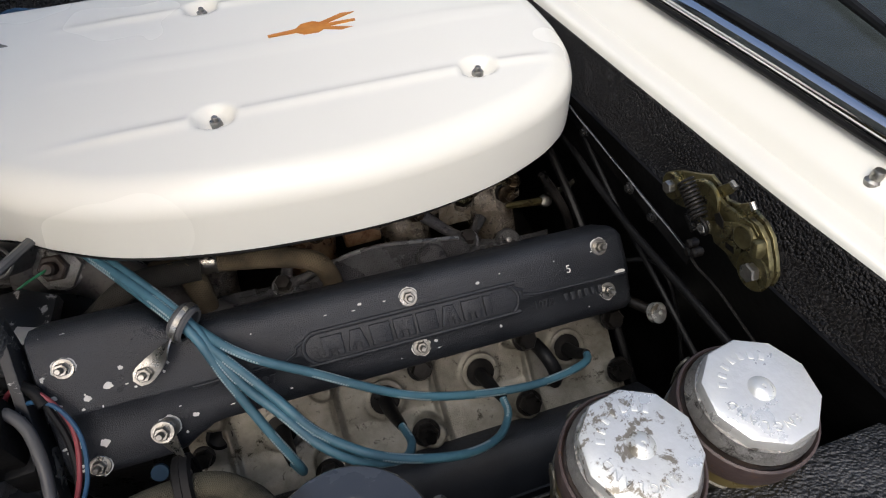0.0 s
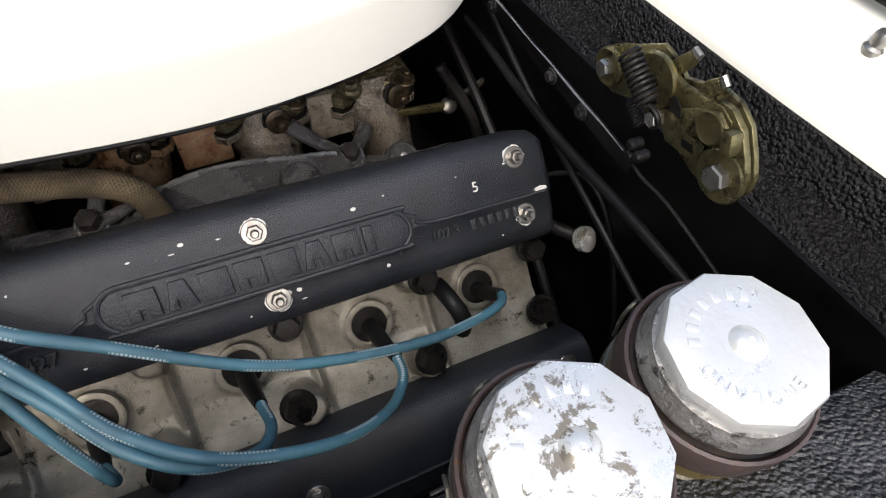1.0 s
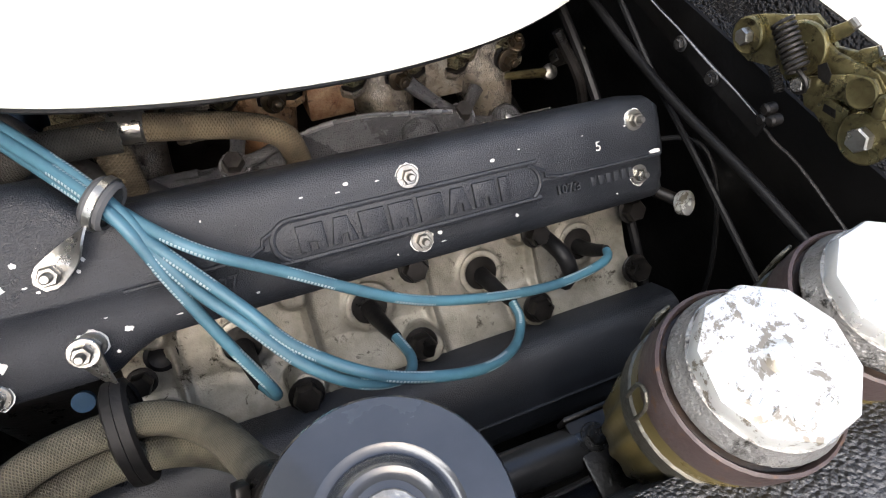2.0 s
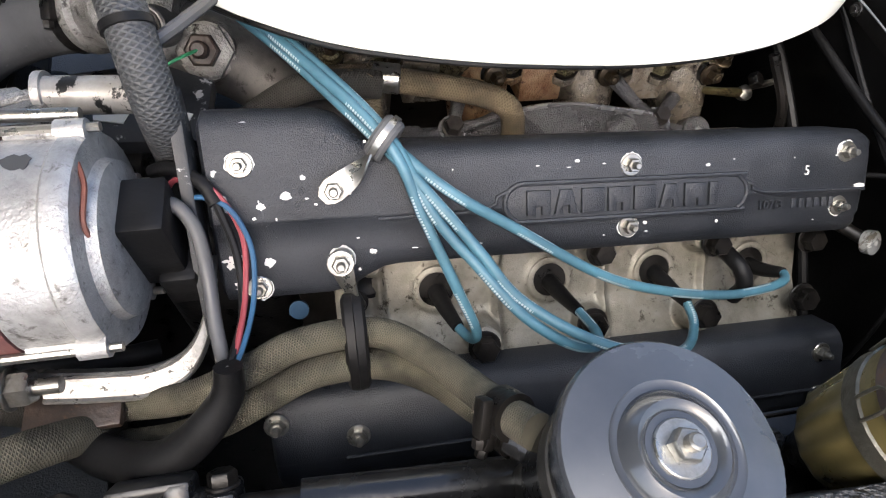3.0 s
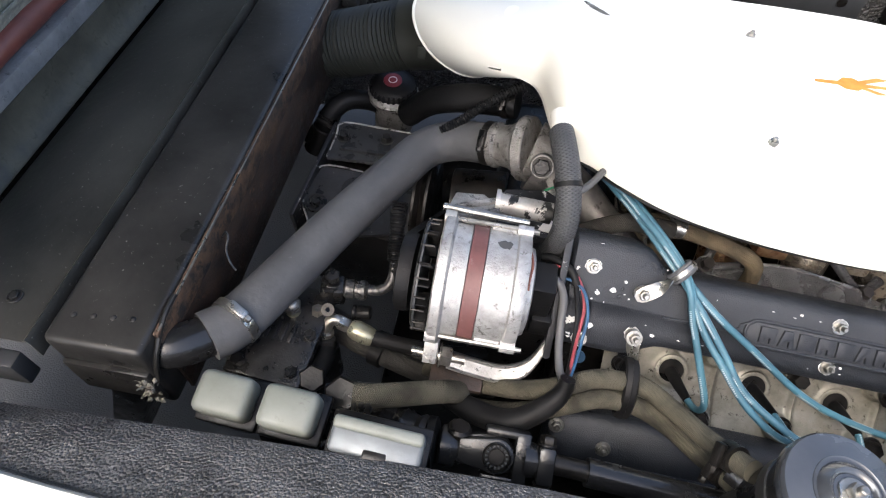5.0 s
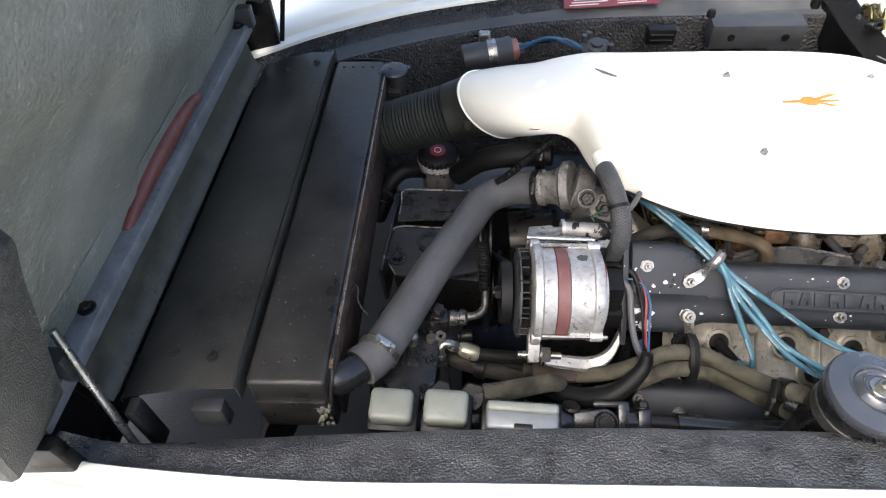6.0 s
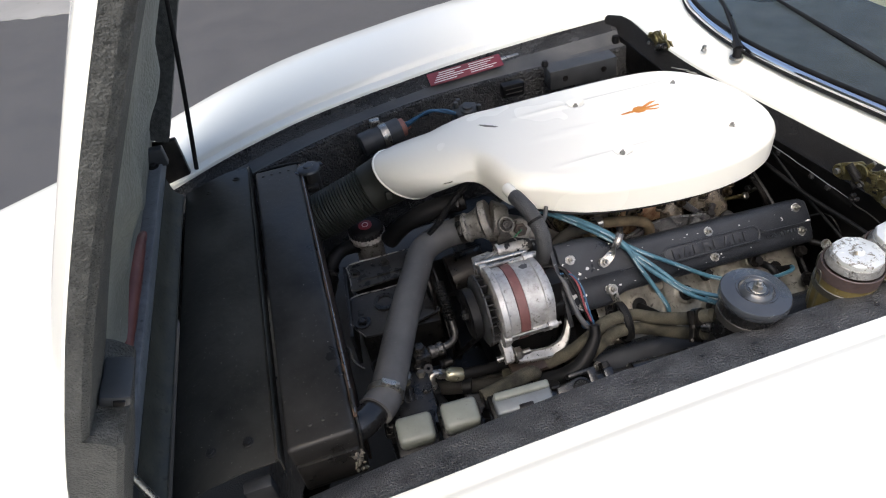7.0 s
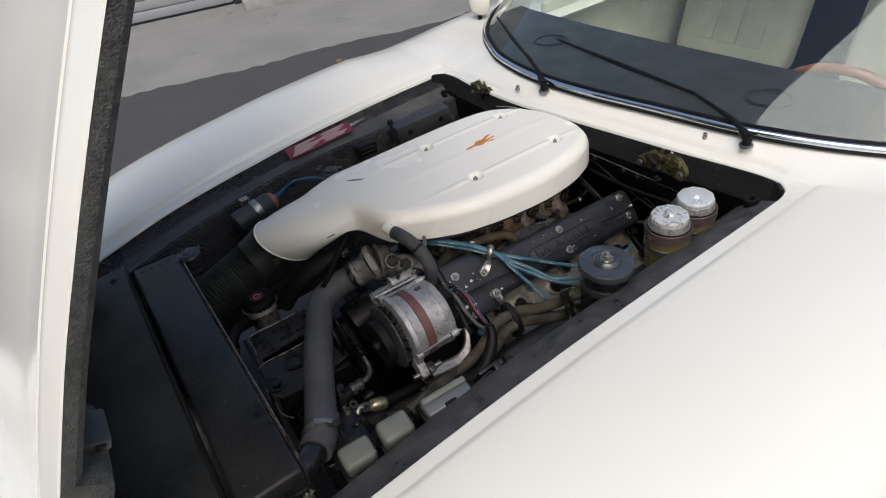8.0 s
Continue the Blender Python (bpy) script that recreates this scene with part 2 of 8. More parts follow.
PLATEBLACK = mat("worn_black_plate", (0.020, 0.0215, 0.024), (0.048, 0.050, 0.054), scale=20, rough=0.34, rvar=0.14, bump=0.3, bscale=200, chips=(0.26, 0.257, 0.25), chip_at=0.660, chip_scale=120, soft=0.03, spec=0.5, detail=12)
STEEL = mat("zinc_steel", (0.40, 0.39, 0.36), (0.22, 0.21, 0.19), scale=70, rough=0.34, metal=0.92, bump=0.15, bscale=400, chips=(0.10, 0.085, 0.06), chip_at=0.62, chip_scale=180, soft=0.1)
ZINC = mat("dull_zinc_sheet", (0.15, 0.165, 0.175), (0.11, 0.12, 0.125), scale=30, rough=0.4, metal=0.3, bump=0.08, bscale=200, chips=(0.06, 0.06, 0.055), chip_at=0.62, chip_scale=80, soft=0.1)
BRASS = mat("yellow_zinc", (0.26, 0.228, 0.115), (0.13, 0.108, 0.048), scale=55, rough=0.34, metal=0.85, bump=0.2, bscale=300, chips=(0.030, 0.023, 0.014), chip_at=0.530, chip_scale=95, soft=0.12)
CHROME = mat("chrome", (0.75, 0.76, 0.78), (0.70, 0.70, 0.72), scale=20, rough=0.08, rvar=0.04, metal=1.0)
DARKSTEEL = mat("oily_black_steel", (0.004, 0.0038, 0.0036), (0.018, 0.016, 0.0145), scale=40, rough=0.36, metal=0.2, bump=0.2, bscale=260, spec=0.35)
RUBBER = mat("black_rubber", (0.0045, 0.0045, 0.0047), (0.0105, 0.0105, 0.011), scale=18, rough=0.48, rvar=0.18, bump=0.15, bscale=240, spec=0.20, detail=10)
HOSE = mat("grey_black_hose", (0.060, 0.061, 0.0635), (0.096, 0.097, 0.0985), scale=16, rough=0.62, rvar=0.1, bump=0.3, bscale=120, chips=(0.19, 0.187, 0.18), chip_at=0.640, chip_scale=130, soft=0.10, spec=0.35, detail=10)
GLOSS = mat("gloss_black", (0.007, 0.007, 0.0075), (0.020, 0.020, 0.020), scale=14, rough=0.26, rvar=0.12, bump=0.12, bscale=200, chips=(0.12, 0.12, 0.11), chip_at=0.655, chip_scale=150, soft=0.05)
RESLID = mat("grey_lid_paint", (0.028, 0.031, 0.036), (0.044, 0.048, 0.054), scale=15, rough=0.24, rvar=0.06, bump=0.03, bscale=180, chips=(0.10, 0.10, 0.10), chip_at=0.70, chip_scale=160, coat=0.5, spec=0.6)
BRAID = woven("khaki_braided_sleeve", (0.052, 0.047, 0.032), (0.100, 0.090, 0.062), 560, 20, depth=0.0008, grime=(0.020, 0.018, 0.011))
BRAIDDARK = woven("dark_braided_sleeve", (0.014, 0.0135, 0.012), (0.045, 0.042, 0.035), 520, 18, depth=0.0004, grime=(0.012, 0.011, 0.009))
BROWNBRAID = woven("ochre_braided_sleeve", (0.098, 0.073, 0.040), (0.145, 0.112, 0.065), 420, 14, depth=0.0005, grime=(0.062, 0.046, 0.026))
CASTGREY = mat("weathered_casting", (0.37, 0.36, 0.34), (0.17, 0.163, 0.15), scale=44, rough=0.38, metal=0.5, bump=0.8, bscale=500, dist=0.0016, chips=(0.040, 0.036, 0.030), chip_at=0.535, chip_scale=85, soft=0.10, detail=14)
OLDSTRAP = mat("oily_old_steel", (0.115, 0.110, 0.090), (0.060, 0.056, 0.044), scale=50, rough=0.4, metal=0.5, bump=0.3, bscale=300, chips=(0.035, 0.030, 0.022), chip_at=0.58, chip_scale=90, soft=0.1)
MESHSLEEVE = woven("grey_mesh_sleeve", (0.026, 0.027, 0.029), (0.062, 0.064, 0.066), 280, 12, rough=0.55, depth=0.0006, grime=(0.04, 0.041, 0.042))
BLUEWIRE = printed("blue_silicone_lead", (0.060, 0.158, 0.208), (0.034, 0.092, 0.125), (0.34, 0.42, 0.44))
BLUE = mat("blue_insulation", (0.02, 0.085, 0.17), (0.02, 0.065, 0.13), rough=0.5)
RED = mat("red_insulation", (0.27, 0.045, 0.055), (0.20, 0.035, 0.04), rough=0.5)
GREEN = mat("green_insulation", (0.03, 0.25, 0.11), rough=0.45)
GREYWIRE = mat("grey_insulation", (0.06, 0.06, 0.063), (0.09, 0.09, 0.09), rough=0.5)
REDBAND = mat("dull_red_band", (0.150, 0.058, 0.052), (0.105, 0.046, 0.043), scale=40, rough=0.5, bump=0.1, bscale=200, chips=(0.20, 0.13, 0.12), chip_at=0.60, chip_scale=90, soft=0.1)
PANELBLACK = mat("dusty_black_panel", (0.019, 0.019, 0.0172), (0.068, 0.065, 0.056), scale=6, rough=0.42, rvar=0.16, bump=0.25, bscale=80, chips=(0.34, 0.33, 0.30), chip_at=0.640, chip_scale=230, spec=0.34, detail=12, soft=0.03)
BRIGHTRIM = mat("bright_casting_edge", (0.44, 0.44, 0.445), (0.26, 0.26, 0.262), scale=60, rough=0.28, metal=0.7, bump=0.4, bscale=700, dist=0.001, chips=(0.07, 0.066, 0.06), chip_at=0.60, chip_scale=120, soft=0.08)
PALE = mat("aged_white_plastic", (0.165, 0.176, 0.155), (0.125, 0.133, 0.112), scale=25, rough=0.45, bump=0.08, bscale=140, chips=(0.08, 0.077, 0.065), chip_at=0.590, chip_scale=70, soft=0.12)
AMBER = mat("yellowed_plastic", (0.165, 0.130, 0.050), (0.105, 0.082, 0.030), scale=18, rough=0.33, bump=0.05, bscale=120, chips=(0.06, 0.043, 0.020), chip_at=0.590, chip_scale=40, soft=0.12)
BROWNRUB = mat("brown_rubber_ring", (0.050, 0.034, 0.031), (0.085, 0.062, 0.058), scale=40, rough=0.5, bump=0.3, bscale=200, chips=(0.10, 0.050, 0.022), chip_at=0.58, chip_scale=120, soft=0.08)
CAPALU = mat("stamped_cap_aluminium", (0.80, 0.80, 0.765), (0.70, 0.70, 0.665), scale=30, rough=0.34, metal=0.55, bump=0.12, bscale=200, chips=(0.30, 0.27, 0.22), chip_at=0.660, chip_scale=55)
CAPALUW = mat("worn_cap_aluminium", (0.79, 0.79, 0.755), (0.68, 0.68, 0.64), scale=30, rough=0.36, metal=0.55, bump=0.12, bscale=200, chips=(0.26, 0.23, 0.18), chip_at=0.530, chip_scale=60, soft=0.04)
ORANGE = mat("orange_decal", (0.60, 0.235, 0.02), (0.50, 0.17, 0.02), scale=60, rough=0.4)
REDPLATE = mat("red_plate", (0.17, 0.020, 0.030), (0.13, 0.018, 0.025), scale=40, rough=0.4)
WHITEINK = mat("white_ink", (0.60, 0.59, 0.56), rough=0.5)
GREYBOX = mat("grey_painted_box", (0.026, 0.028, 0.030), (0.046, 0.048, 0.050), scale=30, rough=0.5, bump=0.1, chips=(0.11, 0.11, 0.105), chip_at=0.66, chip_scale=120)
YELLOWDIRT = mat("dirty_gutter_paint", (0.026, 0.025, 0.019), (0.070, 0.067, 0.048), scale=30, rough=0.6, bump=0.4, bscale=150, chips=(0.02, 0.018, 0.012), chip_at=0.56, chip_scale=60, soft=0.12)
RAILGREY = mat("worn_grey_paint", (0.105, 0.110, 0.118), (0.185, 0.190, 0.198), scale=40, rough=0.5, bump=0.4, bscale=250, chips=(0.03, 0.03, 0.03), chip_at=0.60, chip_scale=90, soft=0.08)
ASPHALT = mat("asphalt", (0.050, 0.050, 0.052), (0.068, 0.067, 0.068), scale=4, rough=0.85, bump=0.5, bscale=260, dist=0.004, chips=(0.12, 0.12, 0.115), chip_at=0.630, chip_scale=240)
CONCRETE = mat("worn_concrete", (0.19, 0.188, 0.18), (0.25, 0.245, 0.235), scale=1.6, rough=0.88, bump=0.3, bscale=120, dist=0.003, chips=(0.11, 0.105, 0.10), chip_at=0.620, chip_scale=2.2)
KERB = mat("kerb_concrete", (0.34, 0.335, 0.315), (0.27, 0.265, 0.25), scale=8, rough=0.85, bump=0.3, bscale=90)
GRAVEL = mat("gravel_stone", (0.30, 0.31, 0.33), (0.50, 0.51, 0.52), scale=25, rough=0.8)
SIDING = mat("grey_blue_siding", (0.075, 0.085, 0.105), (0.095, 0.105, 0.125), scale=6, rough=0.5, bump=0.05, bscale=80)
SHUTTER = mat("pale_grey_shutter", (0.30, 0.31, 0.32), (0.26, 0.27, 0.28), scale=6, rough=0.5)
LEATHER = mat("pale_leather", (0.60, 0.585, 0.50), (0.52, 0.505, 0.42), scale=10, rough=0.5, bump=0.12, bscale=300)
DASH = mat("black_dash_vinyl", (0.014, 0.015, 0.017), (0.020, 0.021, 0.024), scale=12, rough=0.5, bump=0.15, bscale=500)
CARPET = mat("blue_carpet", (0.055, 0.06, 0.11), (0.07, 0.075, 0.13), scale=20, rough=0.9, bump=0.4, bscale=400)
WOOD = mat("wheel_wood", (0.24, 0.075, 0.03), (0.16, 0.05, 0.025), scale=30, rough=0.3, coat=0.4)
LEAF = mat("dry_leaf", (0.32, 0.17, 0.05), (0.22, 0.10, 0.03), scale=60, rough=0.8)
SEALRED = mat("red_brown_rubber", (0.15, 0.045, 0.035), (0.10, 0.035, 0.03), scale=20, rough=0.5)
GLASS = bpy.data.materials.new("clear_glass")
GLASS.use_nodes = True
gb = GLASS.node_tree.nodes["Principled BSDF"]
gb.inputs["Base Color"].default_value = (0.86, 0.93, 0.88, 1)
gb.inputs["Transmission Weight"].default_value = 1.0
gb.inputs["Roughness"].default_value = 0.0
gb.inputs["IOR"].default_value = 1.45


# ---- mesh helpers ----
def V(*a):
    return Vector(a)


def basis(axis):
    a = Vector(axis).normalized()
    u = a.orthogonal().normalized()
    if abs(a.z) < 0.9:
        u = Vector((0, 0, 1)).cross(a).normalized()
    return u, a.cross(u), a


def spline(points, step):
    """A smooth line through the points, in steps of about that length."""
    p = [Vector(q) for q in points]
    if len(p) == 2:
        n = max(2, int((p[1] - p[0]).length / step))
        return [p[0].lerp(p[1], i / n) for i in range(n + 1)]
    ext = [p[0] * 2 - p[1], *p, p[-1] * 2 - p[-2]]
    out = [p[0]]
    for i in range(1, len(p)):
        a, b, c, d = ext[i - 1], ext[i], ext[i + 1], ext[i + 2]
        n = max(2, int((c - b).length / step))
        for k in range(1, n + 1):
            t = k / n
            out.append(0.5 * ((2 * b) + (c - a) * t + (2 * a - 5 * b + 4 * c - d) * t * t + (3 * b - a - 3 * c + d) * t ** 3))
    return out


def tube(points, radius, sides=12, step=0.008, ripple=0.0, pitch=0.01, cap=True, bm=None, hollow=False):
    """A round hose along a smooth line; radius may vary from end to end; ripple makes rings."""
    bm = bm or bmesh.new()
    line = spline(points, min(step, pitch / 4) if ripple else step)
    uvl = bm.loops.layers.uv.get("UVMap") or bm.loops.layers.uv.new("UVMap")
    n = len(line)
    lens = [0.0]
    for a, b in zip(line, line[1:]):
        lens.append(lens[-1] + (b - a).length)
    tang = [(line[min(i + 1, n - 1)] - line[max(i - 1, 0)]).normalized() for i in range(n)]
    u = tang[0].orthogonal().normalized()
    rings = []
    for i in range(n):
        u = (u - tang[i] * u.dot(tang[i])).normalized()
        w = tang[i].cross(u)
        f = lens[i] / lens[-1]
        if isinstance(radius, (int, float)):
            r = radius
        else:
            k = f * (len(radius) - 1)
            a = min(int(k), len(radius) - 2)
            r = radius[a] + (radius[a + 1] - radius[a]) * (k - a)
        if ripple:
            r += ripple * math.sin(lens[i] / pitch * 6.2832)
        rings.append([bm.verts.new(line[i] + (u * math.cos(s * 6.2832 / sides) + w * math.sin(s * 6.2832 / sides)) * r) for s in range(sides)])
    for i in range(n - 1):
        for s in range(sides):
            f = bm.faces.new((rings[i][s], rings[i][(s + 1) % sides], rings[i + 1][(s + 1) % sides], rings[i + 1][s]))
            for lp, (l, v) in zip(f.loops, ((lens[i], s), (lens[i], s + 1), (lens[i + 1], s + 1), (lens[i + 1], s))):
                lp[uvl].uv = (l, v / sides)
    if cap:
        bm.faces.new(list(reversed(rings[0])))
        bm.faces.new(rings[-1])
    return bm


def lathe(origin, axis, profile, segs=24, bm=None, ratio=1.0, turn=0.0, hole=False):
    """A turned shape: profile of (radius, height along the axis)."""
    bm = bm or bmesh.new()
    u, w, a = basis(axis)
    o = Vector(origin)
    rings = []
    for r, h in profile:
        if r < 1e-6:
            rings.append([bm.verts.new(o + a * h)])
        else:
            rings.append([bm.verts.new(o + a * h + (u * math.cos(turn + s * 6.2832 / segs) + w * math.sin(turn + s * 6.2832 / segs) * ratio) * r) for s in range(segs)])
    for p, q in zip(rings, rings[1:]):
        for s in range(segs):
            s2 = (s + 1) % segs
            if len(p) == 1 and len(q) == 1:
                continue
            if len(p) == 1:
                bm.faces.new((p[0], q[s2], q[s]))
            elif len(q) == 1:
                bm.faces.new((p[s], p[s2], q[0]))
            else:
                bm.faces.new((p[s], p[s2], q[s2], q[s]))
    if hole:
        for s in range(segs):
            s2 = (s + 1) % segs
            bm.faces.new((rings[-1][s], rings[-1][s2], rings[0][s2], rings[0][s]))
        return bm
    if len(rings[0]) > 1:
        bm.faces.new(list(reversed(rings[0])))
    if len(rings[-1]) > 1:
        bm.faces.new(rings[-1])
    return bm


def cyl(a, b, r, segs=20, edge=0.0015, r2=None, bm=None, turn=0.0):
    a, b = Vector(a), Vector(b)
    h = (b - a).length
    r2 = r if r2 is None else r2
    e = min(edge, h * 0.3, r * 0.5)
    return lathe(a, b - a, [(r - e, 0), (r, e), (r2, h - e), (r2 - e, h)], segs, bm, 1.0, turn)


def block(lo, hi, edge=0.003, bm=None, m=None, seg=2):
    """A box between two corners with rounded edges, put through the matrix m."""
    own = bmesh.new()
    bmesh.ops.create_cube(own, size=1.0)
    lo, hi = Vector(lo), Vector(hi)
    for v in own.verts:
        v.co = Vector(((lo[i] + hi[i]) / 2 + v.co[i] * (hi[i] - lo[i])) for i in range(3))
    if edge:
        bmesh.ops.bevel(own, geom=own.edges[:] + own.verts[:], offset=edge, segments=seg, affect="EDGES", profile=0.5)
    return merge(bm, own, m)


def merge(bm, own, m=None):
    if m is not None:
        bmesh.ops.transform(own, matrix=m, verts=own.verts)
    if bm is None:
        return own
    me = bpy.data.meshes.new("tmp")
    own.to_mesh(me)
    own.free()
    bm.from_mesh(me)
    bpy.data.meshes.remove(me)
    return bm


def prism(outline, depth, m=None, edge=0.002, bm=None, seg=2):
    """A plate from a flat outline (x, y), risen by depth, with rounded edges."""
    own = bmesh.new()
    base = [own.verts.new((x, y, 0)) for x, y in outline]
    f = own.faces.new(base)
    r = bmesh.ops.extrude_face_region(own, geom=[f])
    top = [g for g in r["geom"] if isinstance(g, bmesh.types.BMVert)]
    for v in top:
        v.co.z += depth
    bmesh.ops.recalc_face_normals(own, faces=own.faces[:])
    if edge:
        up = [e for e in own.edges if all(abs(v.co.z - depth) < 1e-7 for v in e.verts)]
        bmesh.ops.bevel(own, geom=up, offset=edge, segments=seg, affect="EDGES", profile=0.5)
    return merge(bm, own, m)


def sheet(rows, bm=None, close=False):
    """A skin through rows of points."""
    bm = bm or bmesh.new()
    vs = [[bm.verts.new(p) for p in row] for row in rows]
    for a, b in zip(vs, vs[1:]):
        for i in range(len(a) - (0 if close else 1)):
            j = (i + 1) % len(a)
            bm.faces.new((a[i], a[j], b[j], b[i]))
    return bm


def thick(bm, d):
    bmesh.ops.recalc_face_normals(bm, faces=bm.faces[:])
    if sum(f.normal.z * f.calc_area() for f in bm.faces) < 0:
        bmesh.ops.reverse_faces(bm, faces=bm.faces[:])
    bmesh.ops.solidify(bm, geom=bm.faces[:], thickness=d)
    return bm


def as_mesh(name, bm, material, sharp=38):
    bmesh.ops.recalc_face_normals(bm, faces=bm.faces[:])
    me = bpy.data.meshes.new(name)
    bm.to_mesh(me)
    bm.free()
    me.materials.append(material)
    me.polygons.foreach_set("use_smooth", [True] * len(me.polygons))
    me.set_sharp_from_angle(angle=radians(sharp))
    return me


def thing(name, base, label, category, group="", kind=""):
    ob = new(name)
    ob.empty_display_size = 0.02
    ob.location = base
    return tagged(ob, label, category, group, kind)


def part(name, bm, material, parent, label="", sharp=38):
    ob = new(name, as_mesh(name, bm, material, sharp))
    ob.parent = parent
    if parent.parent is None:
        ob.matrix_parent_inverse = parent.matrix_basis.inverted()
    if label:
        ob["label"] = label
    return ob


def solo(name, bm, material, label, category, group="", kind="", sharp=38):
    """A thing that is one mesh, with its origin at its base."""
    lo = Vector((min(v.co[i] for v in bm.verts) for i in range(3)))
    hi = Vector((max(v.co[i] for v in bm.verts) for i in range(3)))
    ob = new(name, as_mesh(name, bm, material, sharp))
    return tagged(ob, label, category, group, kind)


def hexbolt(at, axis, r=0.008, h=0.006, washer=0.0, stud=0.0, bm=None):
    """A hexagon head, with a washer below and a stud end above where asked."""
    bm = bm or bmesh.new()
    at, a = Vector(at), Vector(axis).normalized()
    if washer:
        lathe(at, a, [(washer, 0), (washer, 0.0012), (washer - 0.0006, 0.0018), (r * 0.6, 0.0018)], 18, bm)
        at = at + a * 0.0018
    lathe(at, a, [(r * 0.98, 0), (r, h * 0.1), (r, h * 0.82), (r * 0.86, h), (r * 0.45, h)], 6, bm)
    if stud:
        lathe(at, a, [(r * 0.5, 0), (r * 0.5, h + stud * 0.8), (r * 0.36, h + stud)], 12, bm)
    return bm


def letters(text, size, m, depth=0.0006):
    cu = bpy.data.curves.new("text", "FONT")
    cu.body, cu.size, cu.extrude, cu.align_x, cu.align_y = text, size, depth, "CENTER", "CENTER"
    ob = bpy.data.objects.new("text", cu)
    me = bpy.data.meshes.new_from_object(ob)
    bm = bmesh.new()
    bm.from_mesh(me)
    bmesh.ops.transform(bm, matrix=m, verts=bm.verts)
    bpy.data.objects.remove(ob)
    bpy.data.curves.remove(cu)
    bpy.data.meshes.remove(me)
    return bm


def lerp_table(table, x):
    for (a, *p), (b, *q) in zip(table, table[1:]):
        if x <= b or (b, *q) == tuple(table[-1]):
            t = min(max((x - a) / (b - a), 0.0), 1.0)
            t = t if len(table) == 2 else t
            r = [u + (v - u) * t for u, v in zip(p, q)]
            return r[0] if len(r) == 1 else r
    return table[-1][1]

# ---- the large structure: ground, street side, car body ----
YC = 0.235
EDGE = [(-1.6, 0.36, 0.66), (-1.25, 0.45, 0.755), (-1.05, 0.505, 0.80), (-0.97, 0.522, 0.812), (-0.72, 0.55, 0.855), (-0.5, 0.558, 0.885), (-0.25, 0.56, 0.90), (0.3, 0.56, 0.905), (0.6, 0.56, 0.925), (1.3, 0.56, 0.93)]
# the far edge of the opening
EDGE_FAR = [(-1.6, 0.36, 0.64), (-1.25, 0.42, 0.705), (-1.05, 0.462, 0.752), (-0.9, 0.490, 0.790), (-0.8, 0.500, 0.813), (-0.7, 0.510, 0.833), (-0.6, 0.517, 0.848), (-0.5, 0.523, 0.860), (-0.4, 0.528, 0.870), (-0.3, 0.533, 0.880), (-0.2, 0.538, 0.887), (-0.1, 0.543, 0.892), (0.0, 0.548, 0.896), (0.1, 0.552, 0.899), (0.3, 0.557, 0.905), (0.6, 0.56, 0.925), (1.3, 0.56, 0.93)]


def smooth_table(table, x):
    """The table's values at x, along a smooth line."""
    n = len(table)
    if x <= table[0][0]:
        return table[0][1:]
    for i in range(n - 1):
        if x <= table[i + 1][0]:
            a, b, c, d = table[max(i - 1, 0)], table[i], table[i + 1], table[min(i + 2, n - 1)]
            h = c[0] - b[0]
            t = (x - b[0]) / h
            out = []
            for k in range(1, len(b)):
                m0 = (c[k] - a[k]) / (c[0] - a[0]) * h
                m1 = (d[k] - b[k]) / (d[0] - b[0]) * h
                out.append((2 * t ** 3 - 3 * t * t + 1) * b[k] + (t ** 3 - 2 * t * t + t) * m0 + (3 * t * t - 2 * t ** 3) * c[k] + (t ** 3 - t * t) * m1)
            return tuple(out)
    return table[-1][1:]


def ground_sheet():
    bm = bmesh.new()
    rings = [2.0, 5.0, 12.0, 40.0, 160.0, 900.0]
    circle = [(math.cos(i * 6.2832 / 40), math.sin(i * 6.2832 / 40)) for i in range(40)]
    sheet([[(r * c, r * s, 0) for c, s in circle] for r in rings], bm, close=True)
    bm.faces.new([bm.verts.new((2.0 * c, 2.0 * s, 0)) for c, s in circle])
    bmesh.ops.remove_doubles(bm, verts=bm.verts, dist=0.001)
    tagged(new("ground", as_mesh("ground", bm, ASPHALT)), "dark grey asphalt yard with small stones and leaves", "asphalt", kind="structure")


ground_sheet()
STREET = Matrix.Translation((0.4, 4.47, 0)) @ Matrix.Rotation(radians(-15), 4, "Z")


